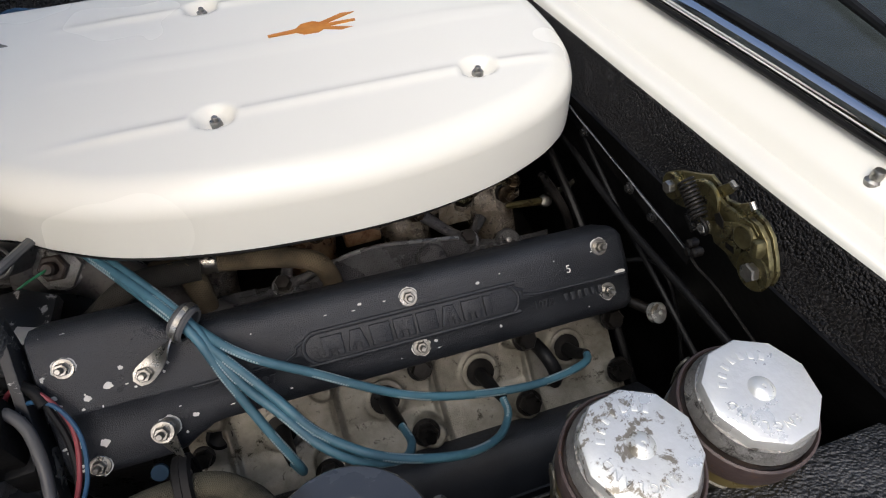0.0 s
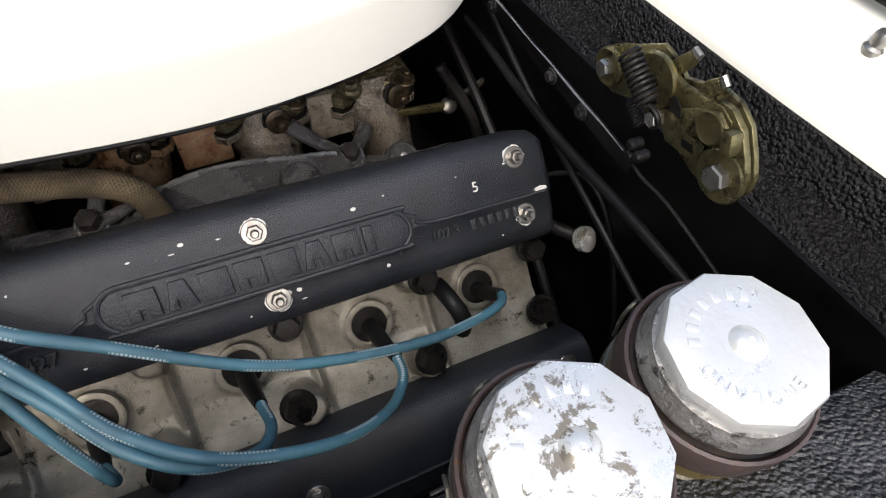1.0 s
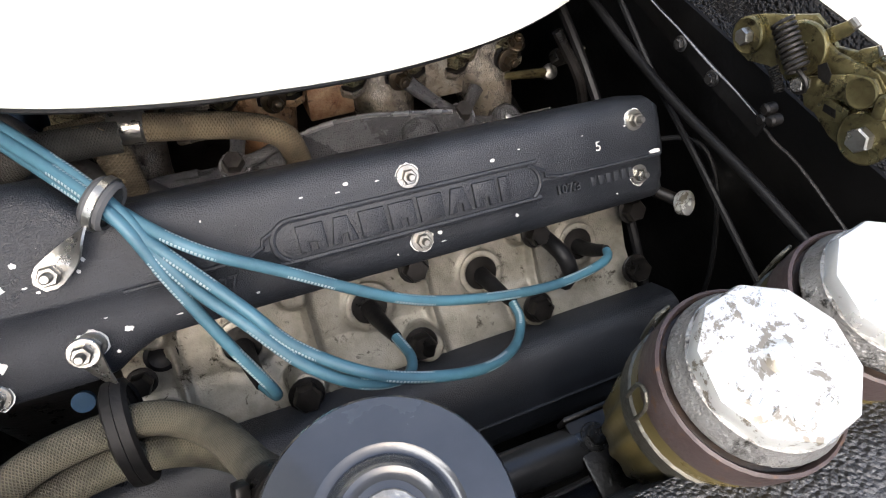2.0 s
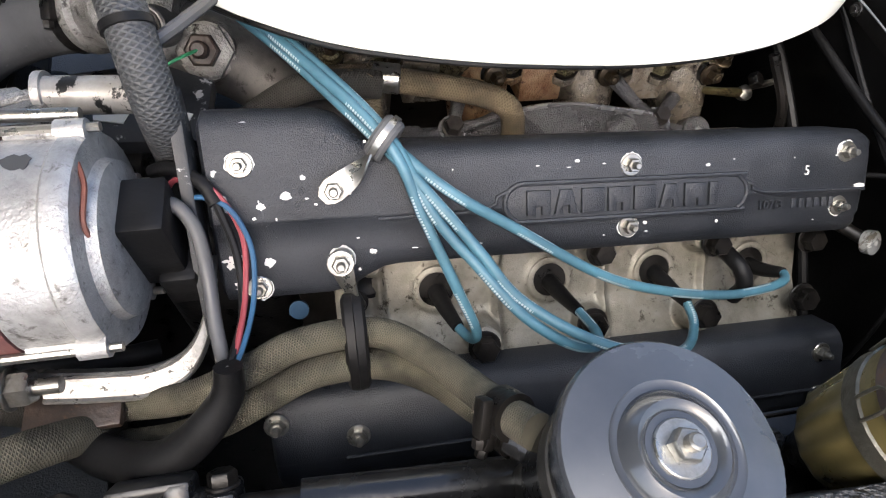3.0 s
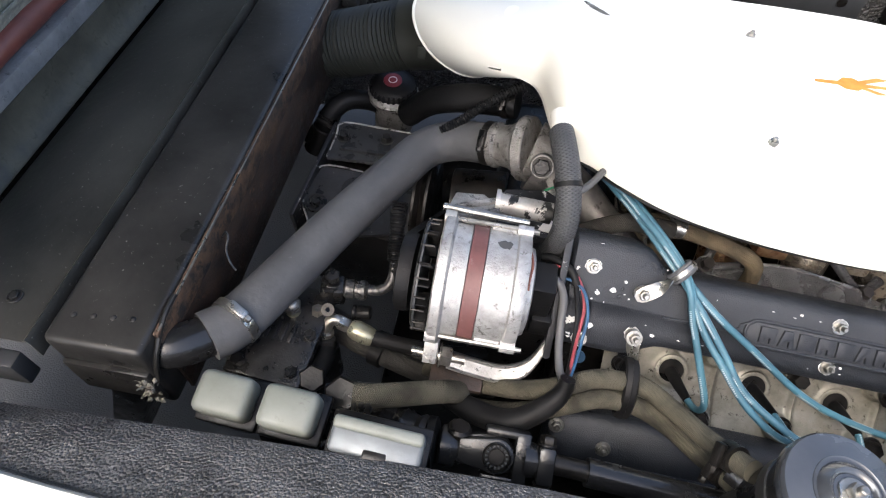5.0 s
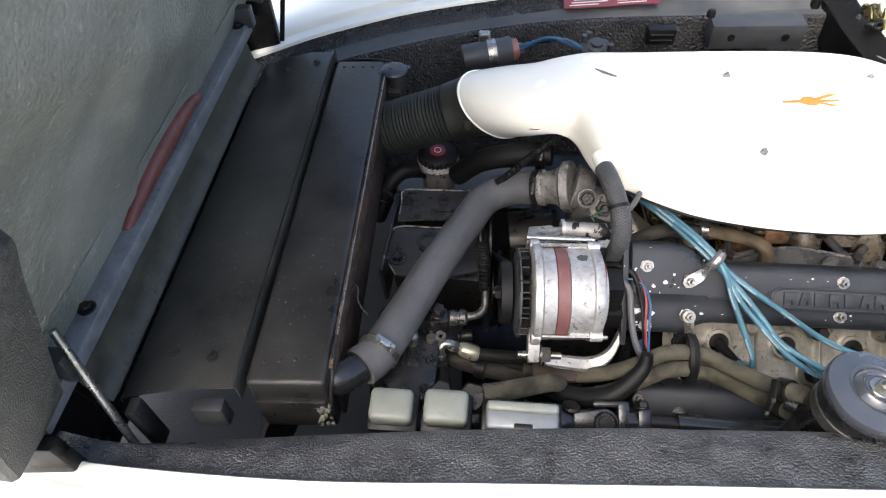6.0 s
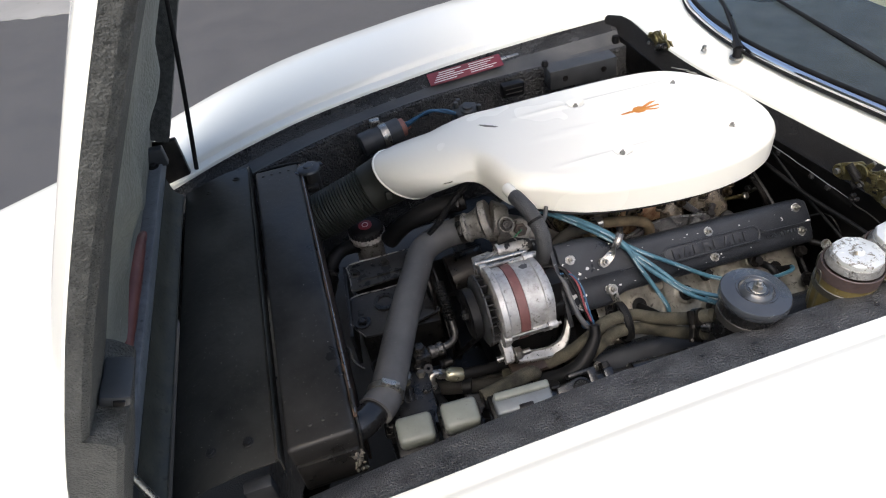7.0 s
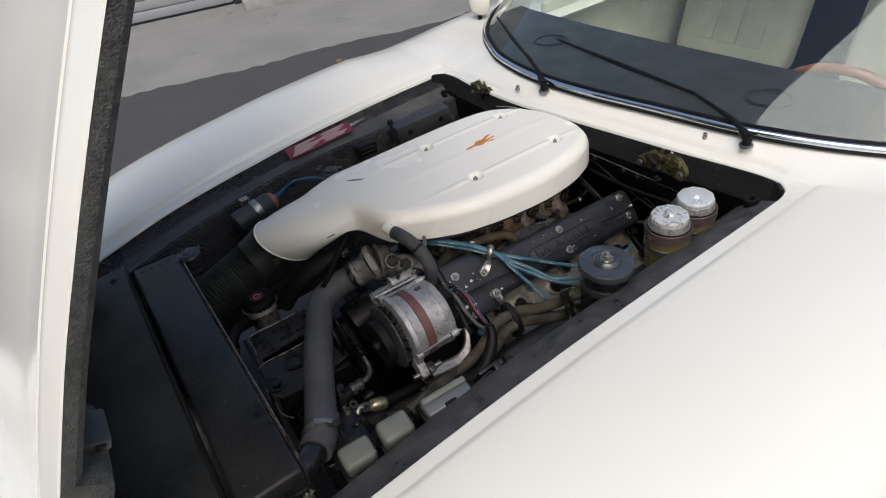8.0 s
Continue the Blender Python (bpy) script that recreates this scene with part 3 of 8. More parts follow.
def street_side():
    rng = random.Random(4)
    # worn concrete apron with an uneven edge
    bm = bmesh.new()
    front = [(-14 + i * 0.08, rng.uniform(-0.025, 0.025) + 0.03 * math.sin(i * 0.31)) for i in range(351)]
    row0 = [STREET @ V(x, y, -0.02) for x, y in front]
    row1 = [STREET @ V(x, y + 0.01, 0.006) for x, y in front]
    row2 = [STREET @ V(x, 2.6, 0.012) for x, y in front]
    sheet([row0, row1, row2], bm)
    tagged(new("pavement", as_mesh("pavement", bm, CONCRETE)), "pale worn concrete apron along the building", "pavement", kind="structure")
    # facade: plinth, siding boards and roller shutters
    wall = tagged(new("wall_street", as_mesh("wall_street", block((-14, 2.62, 0), (14, 2.85, 3.4), 0.01, m=STREET), SIDING)), "grey-blue building facade with siding and roller shutters", "facade", kind="structure")
    board = as_mesh("siding_board", block((-0.95, 2.585, 0.0), (0.95, 2.618, 0.145), 0.006), SIDING)
    for k in range(14):
        for j, x in enumerate((1.35,)):
            ob = new("siding_board", board)
            ob.matrix_basis = STREET @ Matrix.Translation((x, 0, 0.02 + k * 0.15))
            ob.parent = wall
    slat = as_mesh("shutter_slat", block((-1.35, 2.56, 0.0), (1.35, 2.60, 0.105), 0.012), SHUTTER)
    for x in (-1.1, 3.75, -4.1):
        for k in range(20):
            ob = new("shutter_slat", slat)
            ob.matrix_basis = STREET @ Matrix.Translation((x, 0, 0.04 + k * 0.11))
            ob.parent = wall
        for dx in (-1.4, 1.4):
            part("shutter_rail", block((x + dx - 0.04, 2.53, 0.0), (x + dx + 0.04, 2.62, 2.4), 0.008, m=STREET), GREYBOX, wall)
    pipe = tube([STREET @ V(1.0, 2.5, 0.0), STREET @ V(1.0, 2.5, 3.2)], 0.05, 14, step=0.4)
    solo("downpipe", pipe, SHUTTER, "pale grey downpipe on the facade", "pipe")
    # planter kerb with gravel
    kerb = thing("planter_kerb", STREET @ V(0.9, 2.2, 0), "pale concrete kerb box filled with grey gravel", "kerb")
    part("front_curb", block((0.35, 1.98, 0.0), (1.95, 2.08, 0.13), 0.015, m=STREET), KERB, kerb)
    part("side_curb", block((0.35, 2.084, 0.0), (0.45, 2.55, 0.13), 0.015, m=STREET), KERB, kerb)
    part("side_curb", block((1.85, 2.084, 0.0), (1.95, 2.55, 0.13), 0.015, m=STREET), KERB, kerb)
    bm = bmesh.new()
    for k in range(420):
        p = STREET @ V(rng.uniform(0.47, 1.83), rng.uniform(2.1, 2.54), 0.09 + rng.uniform(0, 0.05))
        bmesh.ops.create_icosphere(bm, subdivisions=1, radius=rng.uniform(0.014, 0.03), matrix=Matrix.Translation(p) @ Matrix.Diagonal((1, rng.uniform(0.6, 1.2), rng.uniform(0.5, 0.9), 1)))
    tagged(new("gravel", as_mesh("gravel", bm, GRAVEL, 20)), "loose grey gravel in the planter", "gravel", kind="stuff")
    # fallen leaves
    for x, y, a in ((1.17, 3.8, 20), (1.22, 3.68, 80), (2.6, 3.9, 140), (-0.36, 2.62, 50)):
        out = [(0.03 * math.cos(t) * (1 + 0.25 * math.cos(5 * t)), 0.02 * math.sin(t) * (1 + 0.25 * math.cos(5 * t))) for t in [i * 0.314 for i in range(20)]]
        solo("fallen_leaf", prism(out, 0.003, Matrix.Translation((x, y, 0.012)) @ Matrix.Rotation(radians(a), 4, "Z") @ Matrix.Rotation(radians(12), 4, "X"), 0), LEAF, "small dry brown leaf on the asphalt", "leaf", "fallen leaves")


street_side()

REAR = [(-0.325, 0.262), (-0.318, 0.292), (-0.295, 0.311), (-0.24, 0.314), (-0.077, 0.290), (0.232, 0.252), (0.417, 0.232), (0.6, 0.236), (0.72, 0.250), (0.76, 0.245), (0.785, 0.225), (0.795, 0.195)]
SCREEN = [(-0.62, 0.72), (-0.5, 0.545), (-0.41, 0.455), (-0.2, 0.375), (0.04, 0.337), (0.235, 0.312), (0.42, 0.31), (0.6, 0.345), (0.7, 0.39), (0.84, 0.475), (0.96, 0.60), (1.07, 0.76)]


def car_body():
    car = thing("classic_car", (0, YC, 0), "cream-white painted classic car body with its engine bay open", "car")
    # the opening has a flat rebate all round, then a step up to the panel
    prof = [(0.0, -0.022), (0.0, -0.007), (0.002, -0.002), (0.005, -0.0005), (0.018, 0.0005), (0.0215, 0.002), (0.025, 0.006), (0.030, 0.008), (0.05, 0.0125), (0.10, 0.022), (0.15, 0.027), (0.20, 0.024), (0.245, 0.010), (0.28, -0.018), (0.305, -0.065), (0.318, -0.14), (0.325, -0.27), (0.32, -0.42), (0.30, -0.55), (0.27, -0.64)]

    def rise(x, y):
        """Height of the scuttle over the rear edge of the opening."""
        xr = smooth_table(REAR, min(max(y, -0.295), 0.76))[0]
        xw = max(smooth_table(SCREEN, y)[0], xr + 0.06)
        d = x - xr
        if d <= 0:
            return 0.0
        f = min(1.0, max(0.0, (d - 0.026) / (xw - xr - 0.026)))
        step = min(1.0, max(0.0, (d - 0.024) / 0.010))
        return 0.0005 * min(1, d / 0.01) + 0.0055 * step * step * (3 - 2 * step) + 0.032 * f ** 0.9

    for s, nm in ((-1, "front_wing"), (1, "front_wing")):
        rows = []
        xs = [-1.6 + i * 0.025 for i in range(73)] + [0.206 + i * 0.004 for i in range(60)] + [0.46 + i * 0.025 for i in range(34)]
        corner = [(-2.0, 0.56), (0.255, 0.56), (0.275, 0.558), (0.292, 0.553), (0.304, 0.543), (0.311, 0.53), (2.0, 0.53)] if s < 0 else [(-2.0, 0.56), (0.19, 0.56), (0.21, 0.556), (0.225, 0.55), (0.238, 0.54), (0.245, 0.525), (2.0, 0.525)]
        for x in xs:
            off, z = smooth_table(EDGE if s < 0 else EDGE_FAR, x)
            inner = min(off, lerp_table(corner, x))
            row = []
            for a, b in prof:
                y = YC + s * ((inner if a < 0.01 else off) + a * 1.38)
                up = rise(x, y)
                if s > 0 and b > 0.002 and x < 0.25:
                    b *= 1 + min(1.0, (0.25 - x) / 0.2)
                inside = x > (0.311 if s < 0 else 0.245)
                if inside:
                    b = max(b, 0.0) if a < 0.2 else b
                fade = min(1.0, max(0.0, (0.27 - a) / 0.10))
                row.append((x, y, min(z, 0.906) + (z - min(z, 0.906)) * (1 - fade) + b + max(0.0, up - max(b, 0.0)) * fade))
            rows.append(row)
        part(nm, thick(sheet(rows), 0.003), PAINT, car)
    # scuttle between the opening and the windscreen
    rows = []
    ys = [0.76 - i * 1.055 / 100 for i in range(101)]
    for d in (0.0, 0.002, 0.005, 0.012, 0.022, 0.025, 0.028, 0.031, 0.034, 0.037, 0.045, 0.06, 0.08, 0.11, 0.15, 0.2, 0.26):
        row = []
        for y in ys:
            xr = smooth_table(REAR, y)[0]
            xw = smooth_table(SCREEN, y)[0]
            x = min(xr + d, max(xw, xr + 0.06))
            z0 = 0.905 + 0.006 * (1 - ((y - YC) / 0.53) ** 2)
            row.append((x, y, z0 + rise(x, y) * (0.944 - z0) / 0.038 - (0.004 if d == 0 else 0.001 if d == 0.002 else 0)))
        rows.append(row)
    lip = [[(x - 0.001, y, z - 0.007) for x, y, z in rows[0]]]
    part("scuttle", thick(sheet(lip + rows), 0.003), PAINT, car)
    # nose ahead of the bonnet hinge
    rows = []
    for i in range(24):
        x = -1.06 - i * 0.0235
        off, z = smooth_table(EDGE, x)
        rows.append([(x, YC + off * (j / 12 - 1), z - 0.005 + 0.035 * (1 - (j / 12 - 1) ** 2)) for j in range(25)])
    part("nose_panel", thick(sheet(rows), 0.003), PAINT, car)
    part("nose_front", block((-1.62, YC - 0.62, 0.36), (-1.55, YC + 0.62, 0.70), 0.03), PAINT, car)
    # body sides down to the sills and cabin
    for s in (-1, 1):
        y = YC + s * 0.60
        part("cabin_side", block((0.75, min(y, y + s * 0.03), 0.25), (2.2, max(y, y + s * 0.03), 0.98), 0.01), LEATHER, car)
    part("roof", block((0.95, YC - 0.55, 1.40), (2.2, YC + 0.55, 1.43), 0.012), PAINT, car)
    part("rear_bulkhead", block((2.2, YC - 0.6, 0.25), (2.24, YC + 0.6, 1.43), 0.01), CARPET, car)
    part("cabin_floor", block((0.5, YC - 0.6, 0.22), (2.2, YC + 0.6, 0.25), 0.005), CARPET, car)
    for s in (-1, 1):
        part("screen_pillar", tube([(0.70, YC + s * 0.80, 0.94), (1.0, YC + s * 0.62, 1.41)], 0.022, 12, step=0.1), PAINT, car)
    return car


car_body()


BOW = [(0.0, 0.027), (0.2, 0.028), (0.3, 0.031), (0.46, 0.0275), (0.56, 0.021), (0.67, 0.011), (0.8, -0.004), (1.0, -0.032), (1.3, -0.075)]


def hood_point(s, y, d):
    d = d + smooth_table(BOW, s)[0]
    return V(-1.003 + 0.429 * s - 0.903 * d, y, 0.855 + 0.903 * s + 0.429 * d)


def bonnet():
    """The front-hinged bonnet standing open."""
    hood = thing("bonnet", (-1.003, YC, 0.855), "cream bonnet propped open with a dusty grey underside", "bonnet")
    half = [(0.0, 0.542), (0.1, 0.556), (0.3, 0.577), (0.5, 0.584), (0.75, 0.587), (1.29, 0.587)]
    rows = []
    for i in range(53):
        s = i * 1.29 / 52
        h = smooth_table(half, s)[0]
        row = []
        for j in range(41):
            f = j / 20 - 1
            d = 0.028 + 0.042 * (1 - f * f)
            row.append(hood_point(s, YC + f * (h - 0.014), d))
        edge = ((-0.004, 0.0135), (0.001, 0.0150), (0.002, 0.024), (0.0, 0.027), (-0.006, 0.027), (-0.008, 0.024), (-0.011, 0.024), (-0.013, 0.028))
        flare = ((0.022, 0.0135), (0.026, 0.0150), (0.025, 0.017), (0.004, 0.0255), (0.0, 0.027), (-0.006, 0.027), (-0.008, 0.024), (-0.011, 0.024), (-0.013, 0.028))
        lo = [hood_point(s, YC - h - a, d) for a, d in flare]
        hi = [hood_point(s, YC + h + a, d) for a, d in reversed(edge)]
        rows.append(lo + row + hi)
    part("outer_skin", thick(sheet(rows), 0.002), PAINT, hood)
    rows = []
    for i in range(53):
        s = 0.03 + i * 1.22 / 52
        h = smooth_table(half, s)[0] - 0.075
        row = []
        for j in range(41):
            f = j / 20 - 1
            rib = 0.016 * (math.exp(-((f - 0.38) / 0.09) ** 2) + math.exp(-((f + 0.38) / 0.09) ** 2) + math.exp(-((s - 0.2 - 0.25 * abs(f)) / 0.05) ** 2))
            row.append(hood_point(s, YC + f * h, 0.024 - rib))
        rows.append(row)
    part("inner_skin", thick(sheet(rows), 0.002), HOODSKIN, hood, "dusty grey-green inner bonnet panel with pressed ribs")
    # rolled lower edge of the inner panel, down behind the hinge rail
    rows = []
    for k in range(25):
        y = YC - 0.53 + k * 1.06 / 24
        a = hood_point(0.045, y, 0.020)
        rows.append([a, a + V(-0.006, 0, -0.020), a + V(-0.014, 0, -0.042), a + V(-0.021, 0, -0.066), a + V(-0.0235, 0, -0.092)])
    part("lower_roll", thick(sheet(rows), 0.002), HOODSKIN, hood)
    for sg in (-1, 1):
        rows = []
        for s in [0.02, 0.1, 0.2, 0.3, 0.345, 0.352, 0.357, 0.360] + [0.37 + i * 0.92 / 40 for i in range(41)]:
            h = smooth_table(half, s)[0]
            lug = -0.024 if s < 0.346 else (-0.022 if s < 0.355 else (-0.014 if s < 0.359 else 0.0))
            y0, y1 = YC + sg * (h + (0.0015 if sg > 0 else 0.0265)), YC + sg * (h - 0.080)
            rows.append([hood_point(s, y0, 0.005 + lug), hood_point(s, y0 - sg * 0.005, lug), hood_point(s, (y0 + y1) / 2, -0.002 + lug), hood_point(s, y1 + sg * 0.004, lug), hood_point(s, y1, 0.008 + lug), hood_point(s, y1, 0.026), hood_point(s, y0, 0.0145)])
        part("edge_channel", sheet(rows, close=True), RIM, hood, "edge channel in rough grey-black underseal")
    # striker lug with a slot
    m = Matrix(((0.429, 0, -0.903, 0), (0, 1, 0, 0), (0.903, 0, 0.429, 0), (0, 0, 0, 1)))
    for sg in (-1, 1):
        lug = part("striker_lug", block((-0.012, -0.022, -0.021), (0.0, 0.022, 0.002), 0.003, m=Matrix.Translation(hood_point(0.373, YC + sg * 0.555, -0.004)) @ m), GREYBOX, hood)
        part("slot", block((-0.009, -0.024, -0.017), (-0.003, 0.024, -0.008), 0.001, m=Matrix.Translation(hood_point(0.373, YC + sg * 0.555, -0.004)) @ m), DARKSTEEL, lug)
    return hood


bonnet()


def bay_walls():
    """Black undersealed gutters, inner wings and bulkhead round the engine."""
    crest = [(-1.1, 0.30), (-1.0, 0.33), (-0.9, 0.36), (-0.78, 0.39), (-0.54, 0.425), (-0.29, 0.445), (0.3, 0.455)]
    for s, nm in ((1, "wall_right"), (-1, "wall_left")):
        rows = []
        for i in range(57):
            x = -1.12 + i * 0.025
            off, z = smooth_table(EDGE if s < 0 else EDGE_FAR, x)
            if s > 0:
                c = smooth_table(crest, x)[0]
                zc = smooth_table(EDGE, x)[1] - 0.052
            else:
                c = min(0.477, off - 0.03)
                zc = z - 0.055 if x < -0.3 else z - 0.058
            y = lambda o: YC + s * o
            mid = off - 0.035
            rows.append([(x, y(off - 0.001), z - 0.010), (x, y(off - 0.004), z - 0.02), (x, y(mid), z - 0.032), (x, y((mid + c) / 2), min(z - 0.032, zc) - 0.004 if s > 0 else (z - 0.032 + zc) / 2 - 0.002), (x, y(c + 0.006), zc - 0.001), (x, y(c), zc - 0.007), (x, y(c - 0.002), zc - 0.05), (x, y(c - 0.015), 0.60), (x, y(c - 0.03), 0.46)])
        if s > 0:
            wing = tagged(new(nm, as_mesh(nm, thick(sheet([r[4:] for r in rows]), 0.003), WINGSEAL)), "inner wing in rough black underseal", "inner wing", kind="structure")
            part("outer_flange", thick(sheet([r[:3] for r in rows]), 0.003), WINGSEAL, wing)
            part("gutter_channel", thick(sheet([r[2:5] for r in rows]), 0.003), CHANNEL, wing, "smoother dusty drain channel")
        else:
            tagged(new(nm, as_mesh(nm, thick(sheet(rows), 0.003), DUSTSEAL)), "inner wing and gutter in dusty black underseal", "inner wing", kind="structure")
    # bulkhead below the scuttle
    rows = []
    for z, d in ((0.903, 0.004), (0.9005, -0.0025), (0.896, -0.0045), (0.876, -0.012), (0.868, -0.03), (0.862, -0.034), (0.80, -0.03), (0.76, -0.012), (0.6, 0.0), (0.3, 0.05)):
        rows.append([(smooth_table(REAR, y)[0] * (1 if z > 0.87 else 0.75) + (0 if z > 0.87 else 0.072) + d, y, z) for y in [0.79 - k * 1.11 / 44 for k in range(45)]])
    rear = tagged(new("wall_rear", as_mesh("wall_rear", thick(sheet(rows[:6]), 0.003), UNDERCOAT)), "black undersealed bulkhead behind the engine", "bulkhead", kind="structure")
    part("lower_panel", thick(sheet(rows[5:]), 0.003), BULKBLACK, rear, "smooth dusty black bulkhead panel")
    part_floor = block((-0.55, -0.2, 0.26), (0.3, 0.66, 0.30), 0.01)
    tagged(new("floor", as_mesh("floor", part_floor, DARKSTEEL)), "dark oily undertray below the engine", "undertray", kind="structure")
    tagged(new("wall_front", as_mesh("wall_front", block((-1.10, -0.26, 0.62), (-1.06, 0.74, 0.80), 0.01), UNDERCOAT)), "black front crossmember ahead of the radiator", "crossmember", kind="structure")


bay_walls()


def cabin():
    # windscreen glass, rubber and bright trim
    ws = thing("windscreen", (0.33, YC, 0.945), "curved clear windscreen in black rubber with bright trim", "windscreen")
    ys = [-0.60 + i * 1.66 / 60 for i in range(61)]

    def sp(y, f, d=0.0):
        x0 = smooth_table(SCREEN, y)[0]
        return V(x0 + 0.62 * f + (0.0 if f == 0 else -0.25 * f * ((y - YC) / 0.8) ** 2) - d, YC + (y - YC) * (1 - 0.22 * f), 0.952 + 0.46 * f + d * 0.8)

    rows = [[sp(y, k / 10) for y in ys] for k in range(11)]
    pane = part("pane", thick(sheet(rows), 0.004), GLASS, ws)
    pane.visible_shadow = False
    part("rubber_seal", tube([sp(y, 0.022, 0.003) for y in ys], 0.0045, 8, step=0.03), RUBBER, ws)
    part("trim_strip", tube([sp(y, 0.004, 0.003) for y in ys], 0.0085, 12, step=0.03), CHROME, ws, "bright chrome trim strip")
    part("scuttle_seal", tube([sp(y, 0.0, 0.002) + V(-0.006, 0, -0.006) for y in ys], 0.003, 8, step=0.03), RUBBER, ws)
    # dashboard
    rows = []
    for k in range(9):
        f = k / 8
        rows.append([(smooth_table(SCREEN, y)[0] + 0.012 + (0.77 - smooth_table(SCREEN, y)[0]) * f, y, 0.951 - 0.004 * f - (0.07 if k == 8 else 0)) for y in [-0.57 + i * 1.55 / 40 for i in range(41)]])
    dash = thing("dashboard", (0.6, YC, 0.9), "black vinyl dashboard top with round vents", "dashboard")
    part("top", thick(sheet(rows), 0.01), DASH, dash)
    for y in (-0.12, 0.60):
        part("vent", lathe((0.55, y, 0.945), (0, 0, 1), [(0.055, 0), (0.055, 0.006), (0.045, 0.008), (0.042, 0.004), (0.0, 0.004)], 28), RUBBER, dash)
    # seats
    for y, x in ((-0.12, 1.30), (0.55, 1.30)):
        seat = thing("car_seat", (x, y, 0.3), "pale cream leather car seat", "seat", "front seats")
        part("cushion", block((x - 0.35, y - 0.24, 0.45), (x + 0.15, y + 0.24, 0.62), 0.05, seg=4), LEATHER, seat)
        m = Matrix.Translation((x + 0.18, y, 0.6)) @ Matrix.Rotation(radians(14), 4, "Y")
        part("backrest", block((-0.06, -0.24, 0.0), (0.07, 0.24, 0.58), 0.05, m=m, seg=4), LEATHER, seat)
        for dy in (-0.1, 0.0, 0.1):
            part("pleat", block((-0.068, dy - 0.042, 0.08), (-0.055, dy + 0.042, 0.5), 0.006, m=m), LEATHER, seat)
        part("headrest", block((-0.05, -0.13, 0.60), (0.05, 0.13, 0.76), 0.04, m=m, seg=4), LEATHER, seat)
        part("runner", block((x - 0.3, y - 0.2, 0.25), (x + 0.15, y + 0.2, 0.449), 0.02), RUBBER, seat)
    # steering wheel
    c, ax = V(0.90, -0.15, 0.755), V(-0.93, 0, -0.36).normalized()
    u, w, a = basis(ax)
    wheel = thing("wood_rim_wheel", c, "red-brown wood-rimmed steering wheel", "steering wheel")
    ring = [c + (u * math.cos(t) + w * math.sin(t)) * 0.19 for t in [i * 6.2832 / 36 for i in range(37)]]
    part("rim", tube(ring, 0.013, 10, step=0.05, cap=False), WOOD, wheel)
    part("hub", cyl(c - a * 0.01, c + a * 0.03, 0.04), RUBBER, wheel)
    for t in (0, 2.2, 4.1):
        part("spoke", tube([c + (u * math.cos(t) + w * math.sin(t)) * 0.035, c + (u * math.cos(t) + w * math.sin(t)) * 0.182], 0.008, 8, step=0.05), STEEL, wheel)
    part("column", tube([c + a * 0.03, c + a * 0.3], 0.025, 12, step=0.1), RUBBER, wheel)

    # wipers
    def wiper(pivot, mid, tip, blade_a, blade_b, label):
        t = thing("wiper", pivot, label, "wiper", "windscreen wipers")
        pivot = V(*pivot)
        part("spindle_cap", lathe(pivot, (0, 0.0, 1), [(0.0145, -0.002), (0.0145, 0.002), (0.011, 0.003)], 18), STEEL, t)
        part("spindle_nut", lathe(pivot, (0, 0, 1), [(0.0095, 0.003), (0.0095, 0.016), (0.008, 0.022), (0.0, 0.023)], 16), RUBBER, t)
        part("arm_head", tube([pivot + V(0, 0, 0.018), pivot.lerp(V(*mid), 0.35) + V(0, 0, 0.012)], [0.011, 0.009], 8, step=0.02), RUBBER, t)
        part("arm", tube([pivot.lerp(V(*mid), 0.3) + V(0, 0, 0.012), mid, tip], [0.007, 0.005, 0.003], 8, step=0.02), RUBBER, t)
        part("blade", tube([blade_a, V(*tip) + V(0, 0, -0.004), blade_b], [0.003, 0.006, 0.003], 8, step=0.02), RUBBER, t)

    wiper((0.345, -0.197, 0.938), (0.368, -0.145, 0.972), (0.388, -0.02, 1.0), (0.384, -0.045, 0.992), (0.398, 0.41, 1.032), "black wiper arm and blade parked on the windscreen")
    wiper((0.283, 0.346, 0.940), (0.318, 0.418, 0.978), (0.372, 0.545, 0.998), (0.335, 0.45, 0.988), (0.47, 0.76, 1.018), "black wiper arm and blade across the windscreen")
    for p in ((0.339, -0.106, 0.928), (0.262, 0.43, 0.93)):
        noz = thing("washer_jet", p, "small chrome windscreen washer jet on the cream scuttle", "washer jet", "washer jets")
        part("base", lathe(p, (0, 0, 1), [(0.0064, -0.002), (0.0064, 0.0015), (0.0042, 0.003), (0.0042, 0.0045)], 18), STEEL, noz)
        part("knob", lathe(V(*p) + V(0, 0, 0.0045), (0, 0, 1), [(0.0048, 0), (0.0048, 0.005), (0.0040, 0.0065), (0.0, 0.007)], 10), STEEL, noz)
    # door mirror on the far side
    mir = thing("door_mirror", (0.59, 1.01, 0.9), "cream-backed door mirror on a slim stalk", "mirror")
    part("shell", lathe((0.612, 1.03, 1.0), (1, -0.25, 0.0), [(0.0, -0.045), (0.03, -0.038), (0.05, -0.015), (0.055, 0.01), (0.05, 0.014), (0.0, 0.014)], 24), PAINT, mir)
    part("stalk", tube([(0.59, 1.01, 0.90), (0.595, 1.02, 0.94), (0.605, 1.03, 0.98)], 0.008, 10), RUBBER, mir)


cabin()

# ---- the engine ----
R2 = 0.70711
EN = V(0, -R2, R2)


